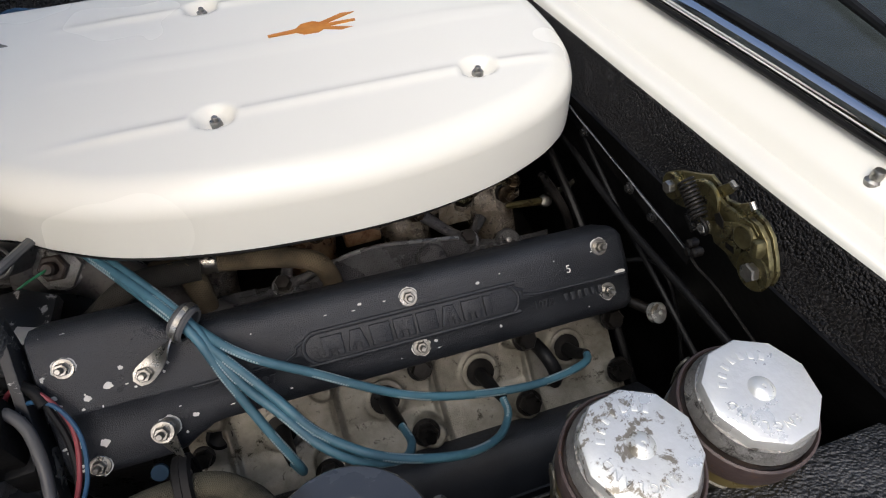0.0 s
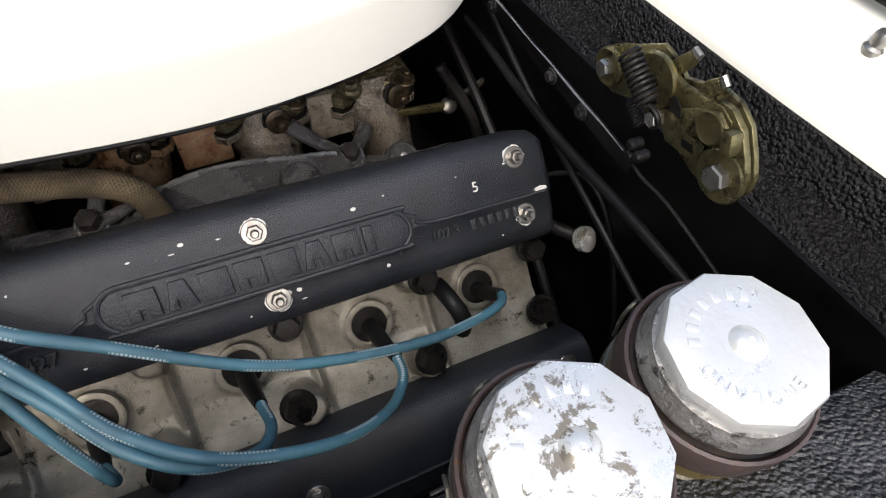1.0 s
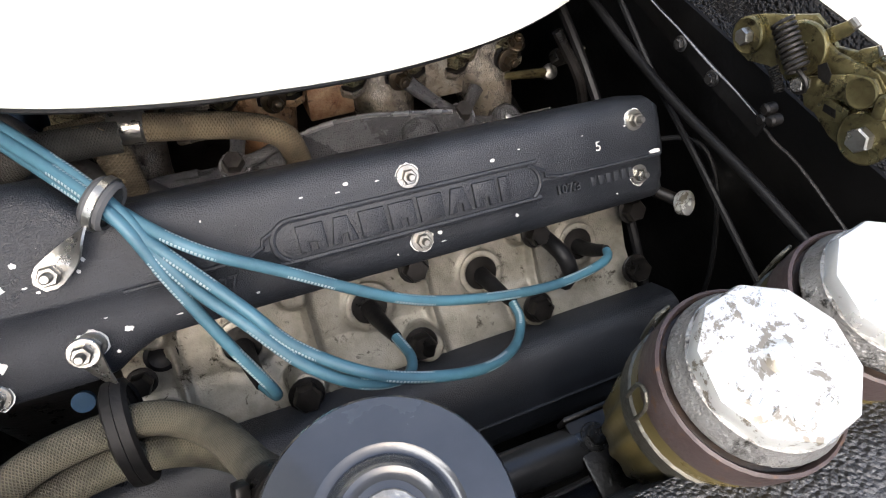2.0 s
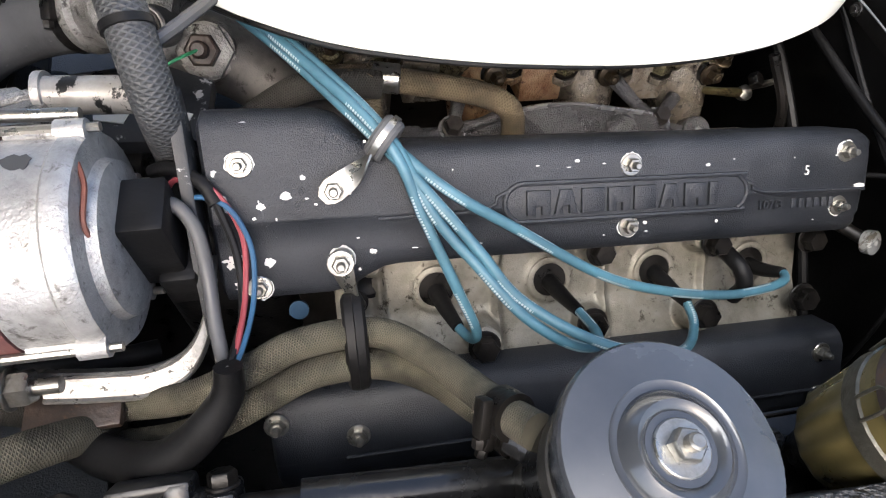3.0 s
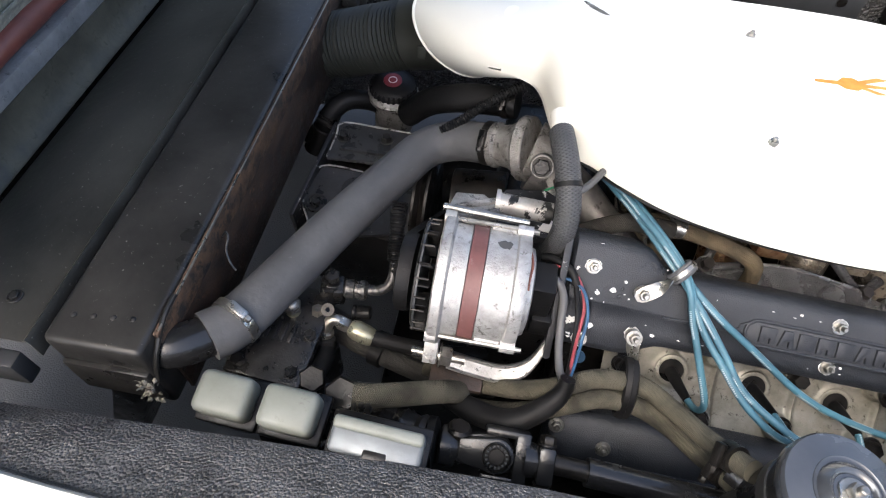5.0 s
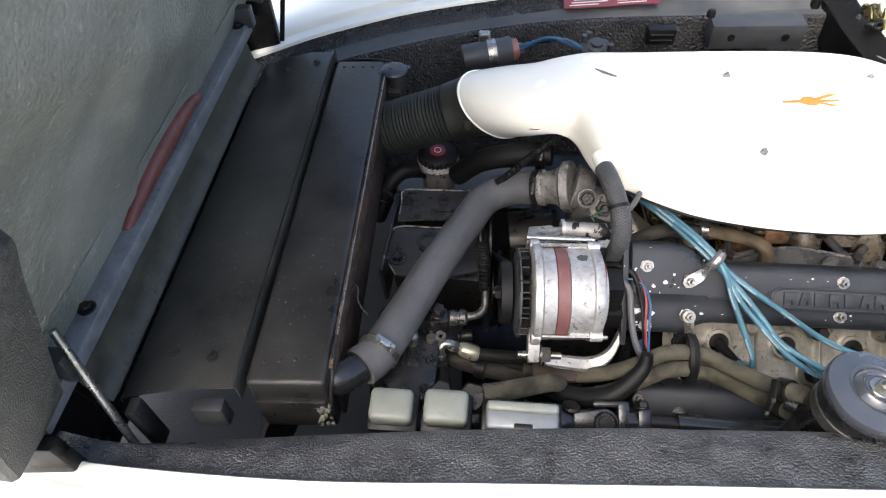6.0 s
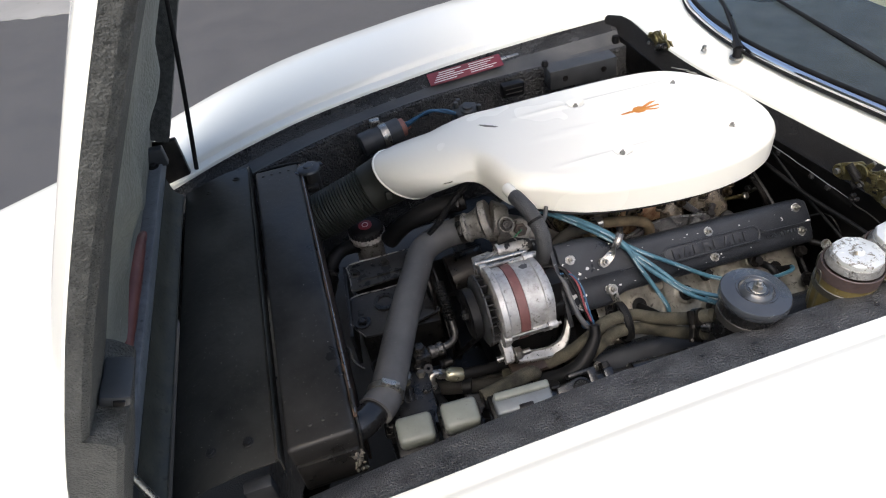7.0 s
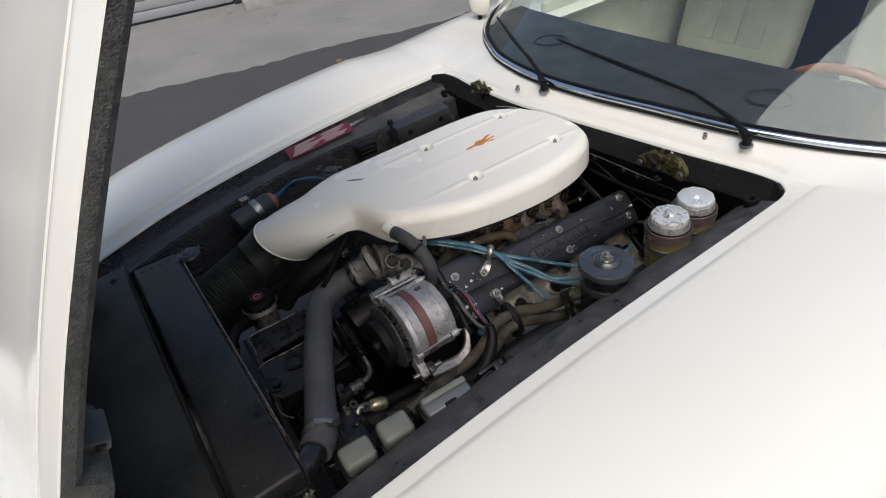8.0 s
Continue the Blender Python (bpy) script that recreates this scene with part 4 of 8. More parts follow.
def bank(x, v, n):
    """A place on the near cylinder bank: x along the engine, v down its slope, n out of its face."""
    return V(x, -R2 * (v + n), 0.8 - 0.06 * x + R2 * (n - v))


BANK = Matrix(((1, 0, 0, 0), (0, -R2, -R2, 0), (-0.06, -R2, R2, 0.8), (0, 0, 0, 1)))


def air_cleaner():
    ac = thing("air_cleaner", (0, 0.23, 0.875), "cream-painted air cleaner housing with a curved intake snout", "air cleaner")
    near = [(-0.492, 0.335), (-0.465, 0.305), (-0.44, 0.276), (-0.415, 0.253), (-0.392, 0.240), (-0.376, 0.230), (-0.365, 0.211), (-0.356, 0.180), (-0.346, 0.152), (-0.335, 0.134), (-0.32, 0.121), (-0.30, 0.111), (-0.27, 0.090), (-0.22, 0.064), (-0.16, 0.047), (-0.095, 0.037), (0.0, 0.033), (0.087, 0.045), (0.15, 0.068), (0.185, 0.091), (0.205, 0.114), (0.216, 0.136), (0.2235, 0.16), (0.227, 0.19)]
    far = [(-0.492, 0.458), (-0.465, 0.450), (-0.44, 0.438), (-0.40, 0.422), (-0.36, 0.412), (-0.28, 0.408), (-0.18, 0.410), (-0.05, 0.413), (0.06, 0.409), (0.12, 0.396), (0.16, 0.373), (0.19, 0.343), (0.208, 0.312), (0.219, 0.284), (0.2255, 0.255), (0.227, 0.24)]
    low = [(-0.492, 0.765), (-0.465, 0.788), (-0.44, 0.812), (-0.40, 0.846), (-0.36, 0.866), (-0.30, 0.872), (0.24, 0.862)]
    top = [(-0.492, 0.886), (-0.465, 0.902), (-0.44, 0.915), (-0.40, 0.928), (-0.35, 0.935), (-0.30, 0.937), (-0.12, 0.937), (0.1, 0.935), (0.16, 0.932), (0.24, 0.926)]
    studs = [(-0.121, 0.130), (0.112, 0.128), (0.111, 0.324), (-0.119, 0.325)]
    xs = [-0.492 + i * 0.0038 for i in range(180)] + [0.1925 + 0.0345 * math.sin(i * math.pi / 44) for i in range(23)]
    outline = [(x, smooth_table(near, x)[0]) for x in xs[30:]] + [(x, smooth_table(far, x)[0]) for x in reversed(xs[30:])]
    ox = np.array([q[0] for q in outline])
    oy = np.array([q[1] for q in outline])

    def margin(x, y):
        """Distance from the edge of the lid."""
        dx, dy = np.roll(ox, -1) - ox, np.roll(oy, -1) - oy
        k = np.clip(((x - ox) * dx + (y - oy) * dy) / (dx * dx + dy * dy + 1e-12), 0, 1)
        return float(np.sqrt(np.min((((ox + k * dx - x) ** 2 + (oy + k * dy - y) ** 2))[:-1])))

    nt = 150
    rows, under = [], []
    for x in xs:
        yn, yf, zl, zt = smooth_table(near, x)[0], smooth_table(far, x)[0], smooth_table(low, x)[0], smooth_table(top, x)[0]
        f = min(max((x + 0.43) / 0.10, 0), 1)
        f = f * f * (3 - 2 * f)
        p = 2.0 + 2.6 * f
        c, h = (yn + yf) / 2, (yf - yn) / 2
        row = []
        for j in range(nt + 1):
            a = math.pi * (j / nt)
            ct = -math.cos(a)
            t = math.copysign(abs(ct) ** (0.72 if f > 0.5 else 1.0), ct)
            y = c + h * t
            prof = max(0.0, 1 - abs(t) ** p) ** (0.5)
            crown = 0.006 * (1 - t * t) * f
            rr = prof
            zb = (zl + zt) / 2 * (1 - f) + (zl + 0.014) * f
            z = zb + (zt - zb - 0.006 * f) * rr + crown * prof
            if f > 0:
                e = 1 - min(margin(x, y) / 0.027, 1.0)
                side = zt - 0.027
                z = z * (1 - f) + f * (side + (zt - side) * math.sqrt(max(0.0, 1 - e * e)) + 0.003 * (1 - t * t))
            under.append((x, y, zb - (zb - zl) * prof * (1 - f) - 0.0005 * f)) if j % 3 == 0 else None
            # pressed creases along the lid
            if f > 0.6 and x < 0.2:
                fade = min(1, (x + 0.27) / 0.08) * min(1, (0.2 - x) / 0.04)
                for yc0 in (0.130, 0.228, 0.325):
                    if fade > 0:
                        z += 0.0022 * fade * math.exp(-((y - yc0) / 0.0055) ** 2)
            for sx, sy in studs:
                d = math.hypot((x - sx) / 1.25, y - sy)
                if d < 0.02:
                    z -= 0.0105 * (1 - min(max((d - 0.0075) / 0.0075, 0), 1) ** 1.5) if d < 0.015 else 0
            row.append((x, y, z))
        lipf = 0.0017 * f
        keel = zl * f + (zl + zt) / 2 * (1 - f)
        ring = [(x, yn + 0.004 * f, keel), (x, yn - lipf, keel + 0.002 * f), (x, yn - lipf, keel + 0.012 * f)] + row + [(x, yf + lipf, keel + 0.012 * f), (x, yf + lipf, keel + 0.002 * f), (x, yf - 0.004 * f, keel)]
        ring += [(a, b, c0 if f < 0.999 else zl) for a, b, c0 in reversed(under)]
        # the snout leans so that its mouth faces forward and down
        k = min(max((-0.372 - x) / 0.12, 0), 1)
        k = k * k * (3 - 2 * k)
        cy, cz = (yn + yf) / 2, (zl + zt) / 2
        rows.append([(a + k * (0.55 * (b - cy) - 0.95 * (c0 - cz)), b, c0) for a, b, c0 in ring])
        under = []
    bm = sheet(rows, close=True)
    mouth = rows[0]
    last = rows[-1]
    sheet([last, [(x + 0.0005, y, min(z, 0.900)) for x, y, z in last], [(x + 0.0005, y, min(z, 0.876)) for x, y, z in last], [(x + 0.003, y, min(z, 0.874)) for x, y, z in last], [(x + 0.003, y, min(z, 0.862)) for x, y, z in last]], bm)
    bmesh.ops.remove_doubles(bm, verts=bm.verts, dist=0.0002)
    part("lid", bm, PAINT_AC, ac, sharp=60)
    # the dark tray below the lid and its rim
    ring = [(x, smooth_table(near, x)[0] - 0.002, 0.884 - 0.012 * (x + 0.3)) for x in xs[45::4]] + [(0.2285, y, 0.878) for y in (0.20, 0.215, 0.23)] + [(x, smooth_table(far, x)[0] + 0.002, 0.884 - 0.012 * (x + 0.3)) for x in reversed(xs[45::4])]
    part("tray_rim", tube([(x, y + (0.0065 if y < 0.23 else -0.0065), z - 0.0165) for x, y, z in ring], 0.0028, 8, step=0.01), DARKSTEEL, ac, "dark rim of the tray below the lid")
    tray = [(x, smooth_table(near, x)[0] + 0.045, 0) for x in xs[50::6]] + [(x, smooth_table(far, x)[0] - 0.045, 0) for x in reversed(xs[50::6])]
    part("tray", prism([(a, b) for a, b, c in tray], 0.016, Matrix.Translation((-0.003, 0, 0.849)), 0), DARKSTEEL, ac, "dark lower tray of the housing")
    # mouth flange
    part("mouth_ring", tube(mouth[::6] + [mouth[0]], 0.0025, 8, step=0.02, cap=False), PAINT_AC, ac)
    for x, y in studs:
        part("lid_nut", hexbolt((x, y, 0.9275 - 0.01 * (x + 0.12)), (0, 0, 1), 0.0055, 0.006, 0.009, 0.004), STEEL, ac)
    # breather nipple on the corner
    part("nipple", lathe((-0.345, 0.142, 0.910), (0.003, -0.030, 0.002), [(0.0115, -0.004), (0.0115, 0.020), (0.0105, 0.030), (0.009, 0.031)], 18), PAINT_AC, ac)
    # trident-like emblem drawn as a plain shape
    z = 0.9395
    e = Matrix.Translation((-0.016, 0.243, z)) @ Matrix.Rotation(radians(4), 4, "Z") @ Matrix.Rotation(radians(1.0), 4, "Y")
    emblem = [(-0.045, -0.002), (-0.018, -0.003), (-0.012, -0.010), (0.002, -0.0115), (0.008, -0.007), (0.026, -0.0165), (0.040, -0.0145), (0.012, -0.003), (0.042, -0.002), (0.042, 0.002), (0.012, 0.003), (0.046, 0.0155), (0.032, 0.0175), (0.008, 0.0075), (0.002, 0.012), (-0.010, 0.011), (-0.018, 0.0034), (-0.045, 0.002)]
    part("emblem", prism(emblem, 0.0008, e, 0), ORANGE, ac, "worn orange three-pronged emblem")
    # flaked paint marks
    rng = random.Random(5)
    for x, y, z, a, l, w in ((-0.315, 0.322, 0.9385, -38, 0.020, 0.0035), (0.158, 0.37, 0.932, -52, 0.022, 0.002), (0.172, 0.345, 0.931, -60, 0.012, 0.003), (0.19, 0.20, 0.929, 20, 0.006, 0.003)):
        out = [(l * math.cos(t) * rng.uniform(0.8, 1.1), w * math.sin(t) * rng.uniform(0.5, 1.3)) for t in [i * 6.2832 / 22 for i in range(22)]]
        part("paint_flake", prism(out, 0.0012, Matrix.Translation((x, y, z)) @ Matrix.Rotation(radians(a), 4, "Z"), 0), CASTDIRTY, ac)
    return ac


air_cleaner()


def cam_cover():
    cc = thing("cam_cover", bank(0, 0.03, -0.05), "black wrinkle-painted cam cover with raised lettering plaque and paint chips", "cam cover")
    # cross-section (v, n) swept along x; the front end is wider for the timing gear
    rows = []
    for x, w, up in [(-0.306, 0.9, 0.0), (-0.303, 1.0, 1.0), (-0.26, 1.0, 1.0), (-0.232, 1.0, 1.0), (-0.218, 0.85, 0.75), (-0.205, 0.4, 0.3), (-0.192, 0.08, 0.06), (-0.18, 0, 0), (-0.1, 0, 0), (0.0, 0, 0), (0.1, 0, 0), (0.219, 0, 0), (0.225, 0, -0.3), (0.227, 0, -0.5)]:
        a, b = -0.017 - 0.024 * w, 0.070 + 0.018 * w
        e = 0.004 if -0.5 < up < 0 or x < -0.305 else (0.006 if up <= -0.5 else 0.0)
        rows.append([bank(x, v, n) for v, n in ((a - 0.004 + e, -0.052), (a - 0.003 + e, -0.014), (a + 0.002 + e, -0.004 - e * 0.4), (a + 0.010 + e, -0.0005 - e), (0.0, 0.0 - e), (0.027, 0.0 - e), (0.030, -0.0005 - e), (0.032, -0.003 - e), (0.05, -0.0045 - e), (b - 0.012 - e, -0.007 - e), (b - 0.003 - e, -0.013), (b - e, -0.022), (b - e, -0.052))])
    bm = sheet(rows)
    bm.faces.new([v for v in bm.verts][: len(rows[0])])
    bm.faces.new([v for v in bm.verts][-len(rows[0]) :])
    body = part("cover", bm, CRACKLE, cc, sharp=50)
    # raised plaque with eight plain raised blocks in place of lettering
    c0, c1, v0, r = -0.088, 0.088, 0.0255, 0.0142
    ring = [bank(c0, v0, 0) + BANK.to_3x3() @ V(-r * math.sin(t), -r * math.cos(t), 0.0005) for t in [i * math.pi / 10 for i in range(11)]]
    ring += [bank(c1, v0, 0) + BANK.to_3x3() @ V(r * math.sin(t), r * math.cos(t), 0.0005) for t in [i * math.pi / 10 for i in range(11)]]
    ring.append(ring[0])
    bm = bmesh.new()
    tube(ring, 0.0021, 8, step=0.5, bm=bm, cap=False)
    part("plaque_border", bm, CRACKLE, cc)
    pl = [(c0 + (-r * math.sin(t)), v0 - r * math.cos(t)) for t in [i * math.pi / 10 for i in range(11)]] + [(c1 + r * math.sin(t), v0 + r * math.cos(t)) for t in [i * math.pi / 10 for i in range(11)]]
    part("plaque_field", prism(pl, 0.0008, BANK, 0.0003), CRACKLE, cc)
    for k in range(8):
        x0, x1, hh = -0.086 + k * 0.0218, -0.0675 + k * 0.0218, 0.0092
        if k == 7:
            x1 = x0 + 0.0075
        mid, lean = (x0 + x1) / 2, 0.0045 if k in (1, 5) else 0.0
        out = [(x0 + lean, v0 - hh), (x1 - lean, v0 - hh), (x1, v0 + hh), (mid + 0.0025, v0 + hh), (mid + 0.0025, v0 + 0.003), (mid - 0.0025, v0 + 0.003), (mid - 0.0025, v0 + hh), (x0, v0 + hh)]
        if k in (2, 4, 7):
            out = [(x0, v0 - hh), (x1, v0 - hh), (x1, v0 + hh), (x0, v0 + hh)]
        part("plaque_block", prism(out, 0.0036, BANK, 0.0006), CRACKLE, cc)
        if k in (2, 4):
            part("plaque_bar", prism([(x0 + 0.004, v0 - 0.0035), (x1 - 0.0005, v0 - 0.0035), (x1 - 0.0005, v0 - 0.0015), (x0 + 0.004, v0 - 0.0015)], 0.0034, BANK, 0.0003), DARKSTEEL, cc)
    # cast rib either side of the plaque
    part("cast_rib", tube([bank(-0.195, 0.031, 0.0), bank(-0.118, 0.029, 0.0005), bank(-0.108, 0.020, 0.0005), bank(-0.095, 0.0145, 0.0005)], 0.0016, 8), CRACKLE, cc)
    part("cast_rib", tube([bank(0.095, 0.0145, 0.0005), bank(0.108, 0.020, 0.0005), bank(0.118, 0.027, 0.0005), bank(0.219, 0.029, 0.0005)], 0.0016, 8), CRACKLE, cc)
    # casting numbers and the white painted digit
    flip = Matrix.Diagonal((1, -1, 1, 1))
    part("casting_number", letters("16427", 0.0125, BANK @ Matrix.Translation((-0.145, 0.043, -0.0022)) @ flip, 0.0012), CRACKLE, cc, "raised casting number")
    part("casting_number", letters("107/3", 0.0105, BANK @ Matrix.Translation((0.128, 0.039, -0.0022)) @ flip, 0.0012), CRACKLE, cc, "raised casting number")
    for k in range(6):
        part("casting_bar", prism([(0.150 + k * 0.0075, 0.035), (0.1545 + k * 0.0075, 0.035), (0.1545 + k * 0.0075, 0.043), (0.150 + k * 0.0075, 0.043)], 0.0012, BANK @ Matrix.Translation((0, 0, -0.0035)), 0.0003), CRACKLE, cc)
    part("painted_digit", letters("5", 0.011, BANK @ Matrix.Translation((0.1595, 0.0115, 0.0004)) @ flip, 0.0003), WHITEINK, cc, "white hand-painted digit")
    # studs and nuts with bare metal rings
    for x, v in ((-0.282, -0.010), (-0.001, 0.0005), (0.197, -0.003), (-0.2805, 0.076), (0.0, 0.049), (0.198, 0.043), (-0.224, 0.008), (-0.2225, 0.059)):
        n = -0.0005 if v < 0.03 else (-0.0045 if v < 0.06 else -0.007)
        nut = part("stud_nut", hexbolt(bank(x, v, n), EN, 0.0056, 0.0055, 0.0086, 0.0055), STEEL, cc, "zinc nut and washer")
        rng = random.Random(int(x * 1000) + int(v * 1000))
        ring = [(x + (0.0084 + rng.uniform(0, 0.0019)) * math.cos(t), v + (0.0084 + rng.uniform(0, 0.0019)) * math.sin(t)) for t in [i * 6.2832 / 26 for i in range(26)]]
        part("bare_patch", prism(ring, 0.0004, BANK @ Matrix.Translation((0, 0, n)), 0), WHITEINK, cc, "pale ring of chipped paint")
    # larger flaked patches, and small chips along the edges
    rng = random.Random(11)
    edge_chips = [(-0.300 + rng.uniform(0, 0.006), rng.uniform(-0.03, 0.075), rng.uniform(0.0012, 0.004), rng.uniform(0.001, 0.004)) for k in range(14)]
    edge_chips += [(rng.uniform(-0.17, 0.21), rng.choice((-0.0005, 0.0285, 0.055)) + rng.uniform(-0.001, 0.001), rng.uniform(0.0006, 0.0025), rng.uniform(0.0004, 0.0008)) for k in range(16)]
    edge_chips += [(rng.uniform(-0.30, -0.2), rng.uniform(-0.03, 0.07), rng.uniform(0.0006, 0.0016), rng.uniform(0.0006, 0.0016)) for k in range(16)]
    for x, v, sx, sy in edge_chips + [(-0.276, -0.033, 0.013, 0.004), (-0.294, -0.033, 0.005, 0.004), (-0.255, 0.012, 0.004, 0.003), (-0.272, 0.018, 0.003, 0.0025), (-0.298, 0.03, 0.007, 0.005), (-0.265, 0.03, 0.003, 0.003), (-0.292, 0.055, 0.006, 0.004), (-0.272, 0.058, 0.004, 0.004), (-0.243, 0.0, 0.002, 0.002), (0.1, -0.006, 0.004, 0.0016), (0.066, 0.003, 0.002, 0.0015), (-0.045, -0.004, 0.002, 0.0015), (0.006, 0.012, 0.004, 0.0035), (0.015, 0.047, 0.002, 0.0015), (-0.004, 0.034, 0.003, 0.0035), (0.214, 0.026, 0.006, 0.002), (0.199, 0.031, 0.003, 0.0015), (0.17, 0.031, 0.003, 0.001), (-0.155, -0.012, 0.006, 0.001), (-0.20, 0.055, 0.003, 0.002), (0.08, 0.05, 0.0015, 0.0015)]:
        out = [(x + sx * math.cos(t) * rng.uniform(0.65, 1.15), v + sy * math.sin(t) * rng.uniform(0.6, 1.2)) for t in [i * 6.2832 / 16 for i in range(16)]]
        n = 0.0 if v > -0.006 and v < 0.028 else (-0.0035 if v < 0 else -0.0045 - max(0, v - 0.05) * 0.12)
        part("paint_chip", prism(out, 0.0005, BANK @ Matrix.Translation((0, 0, n)), 0), WHITEINK, cc)
    return cc


cam_cover()


def cylinder_head():
    hd = thing("cylinder_head", bank(0, 0.12, -0.1), "dirty cast aluminium cylinder head with sparking plug wells", "cylinder head")
    # deck between the covers: ridged casting with four round wells
    holes = [-0.146, -0.042, 0.063, 0.166]
    bm = bmesh.new()
    x0, x1, v0, v1 = -0.232, 0.222, 0.058, 0.190
    nx, nv = 250, 64
    rng = random.Random(2)
    grid = []
    for i in range(nx + 1):
        row = []
        x = x0 + (x1 - x0) * i / nx
        for j in range(nv + 1):
            v = v0 + (v1 - v0) * j / nv
            n = -0.072 + 0.30 * max(0, v - 0.128) + 0.0012 * math.sin(x * 60)
            for bx in (-0.195, -0.092, 0.011, 0.116):
                n += 0.006 * math.exp(-((x - bx) / 0.0038) ** 2) * (1 if v > 0.09 else 0.4)
                for ox, ov, hh, rr in ((-0.016, 0.152, 0.020, 0.0145), (-0.008, 0.080, 0.016, 0.0120)):
                    d = math.hypot(x - (bx + ox), v - ov)
                    n += hh / (1 + math.exp(min((d - rr) / 0.0009, 60)))
            near_h = min(math.hypot(x - h, v - 0.109) for h in holes)
            n += 0.004 / (1 + math.exp((near_h - 0.0215) / 0.0012))
            row.append(bm.verts.new(bank(x, v, n)))
        grid.append(row)
    for i in range(nx):
        for j in range(nv):
            x = x0 + (x1 - x0) * (i + 0.5) / nx
            v = v0 + (v1 - v0) * (j + 0.5) / nv
            if min(math.hypot(x - h, v - 0.109) for h in holes) > 0.0155:
                bm.faces.new((grid[i][j], grid[i + 1][j], grid[i + 1][j + 1], grid[i][j + 1]))
    for v in [v for v in bm.verts if not v.link_faces]:
        bm.verts.remove(v)
    part("deck", bm, CASTDIRTY, hd, sharp=60)
    for h in holes:
        well = bmesh.new()
        o = bank(h, 0.109, -0.069)
        lathe(o, -EN, [(0.0152, -0.0018), (0.0146, 0.0), (0.0142, 0.055), (0.0, 0.055)], 32, well)
        part("well_rim", lathe(o, -EN, [(0.0215, 0.003), (0.0205, -0.0022), (0.0190, -0.0030), (0.0158, -0.0026), (0.0150, -0.0016), (0.0150, 0.004)], 36, hole=True), CASTDIRTY, hd)
        part("plug_well", well, DARKSTEEL, hd)
    # hexagon head bolts
    for x, v, n, r in ((-0.216, 0.108, -0.05, 0.0085), (-0.001, 0.0815, -0.050, 0.0105), (0.114, 0.0815, -0.05, 0.0105), (0.218, 0.085, -0.05, 0.0105), (-0.205, 0.158, -0.045, 0.010), (-0.111, 0.156, -0.044, 0.0115), (-0.012, 0.144, -0.041, 0.0115), (0.100, 0.146, -0.041, 0.0115), (0.212, 0.142, -0.046, 0.0115)):
        part("head_bolt", hexbolt(bank(x, v, n), EN, r, 0.011, r * 1.25), DARKSTEEL, hd, "dark hexagon bolt")
    part("core_plug", lathe(bank(-0.203, 0.100, -0.072), EN, [(0.0125, 0), (0.0125, 0.003), (0.009, 0.004), (0.004, 0.0015), (0, 0.0015)], 20), RUBBER, hd)
    # lead guide clip beside the third well
    part("clip_post", tube([bank(0.125, 0.09, -0.05), bank(0.127, 0.10, -0.03), bank(0.133, 0.118, -0.03), bank(0.136, 0.135, -0.048)], 0.0075, 10), RUBBER, hd)
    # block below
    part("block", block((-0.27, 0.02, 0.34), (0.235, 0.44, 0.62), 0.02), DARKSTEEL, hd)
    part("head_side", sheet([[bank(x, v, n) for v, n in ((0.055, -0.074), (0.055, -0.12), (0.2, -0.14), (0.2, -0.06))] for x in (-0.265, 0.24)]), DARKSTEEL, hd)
    part("blue_plug", lathe(bank(-0.262, 0.118, -0.075), EN, [(0.008, 0), (0.008, 0.004), (0.0, 0.004)], 18), BLUE, hd)
    return hd


cylinder_head()


def exhaust_cover():
    ec = thing("exhaust_cam_cover", bank(0, 0.23, -0.06), "black wrinkle-painted lower cam cover with stud nuts", "cam cover")
    rows = []
    for x, e in ((-0.290, 0.006), (-0.287, 0.001), (-0.283, 0.0), (0.20, 0.0), (0.236, 0.0), (0.24, 0.005)):
        rows.append([bank(x, v, n) for v, n in ((0.166 + e, -0.055), (0.167 + e, -0.028), (0.172 + e, -0.020 - e), (0.182, -0.015 - e), (0.222, -0.014 - e), (0.226, -0.017 - e), (0.240, -0.020 - e), (0.252 - e, -0.026 - e), (0.258 - e, -0.038), (0.258 - e, -0.09))])
    bm = sheet(rows)
    bm.faces.new([v for v in bm.verts][: len(rows[0])])
    bm.faces.new([v for v in bm.verts][-len(rows[0]) :])
    part("cover", bm, CRACKLE, ec, sharp=50)
    part("cast_rib", tube([bank(-0.235, 0.224, -0.014), bank(0.21, 0.224, -0.014)], 0.0016, 8, step=0.05), CRACKLE, ec)
    for x, v in ((-0.284, 0.188), (-0.224, 0.206), (-0.02, 0.206), (0.21, 0.186), (0.21, 0.23)):
        part("stud_nut", hexbolt(bank(x, v, -0.0145), EN, 0.0062, 0.006, 0.0095, 0.006), STEEL, ec)
    return ec


exhaust_cover()


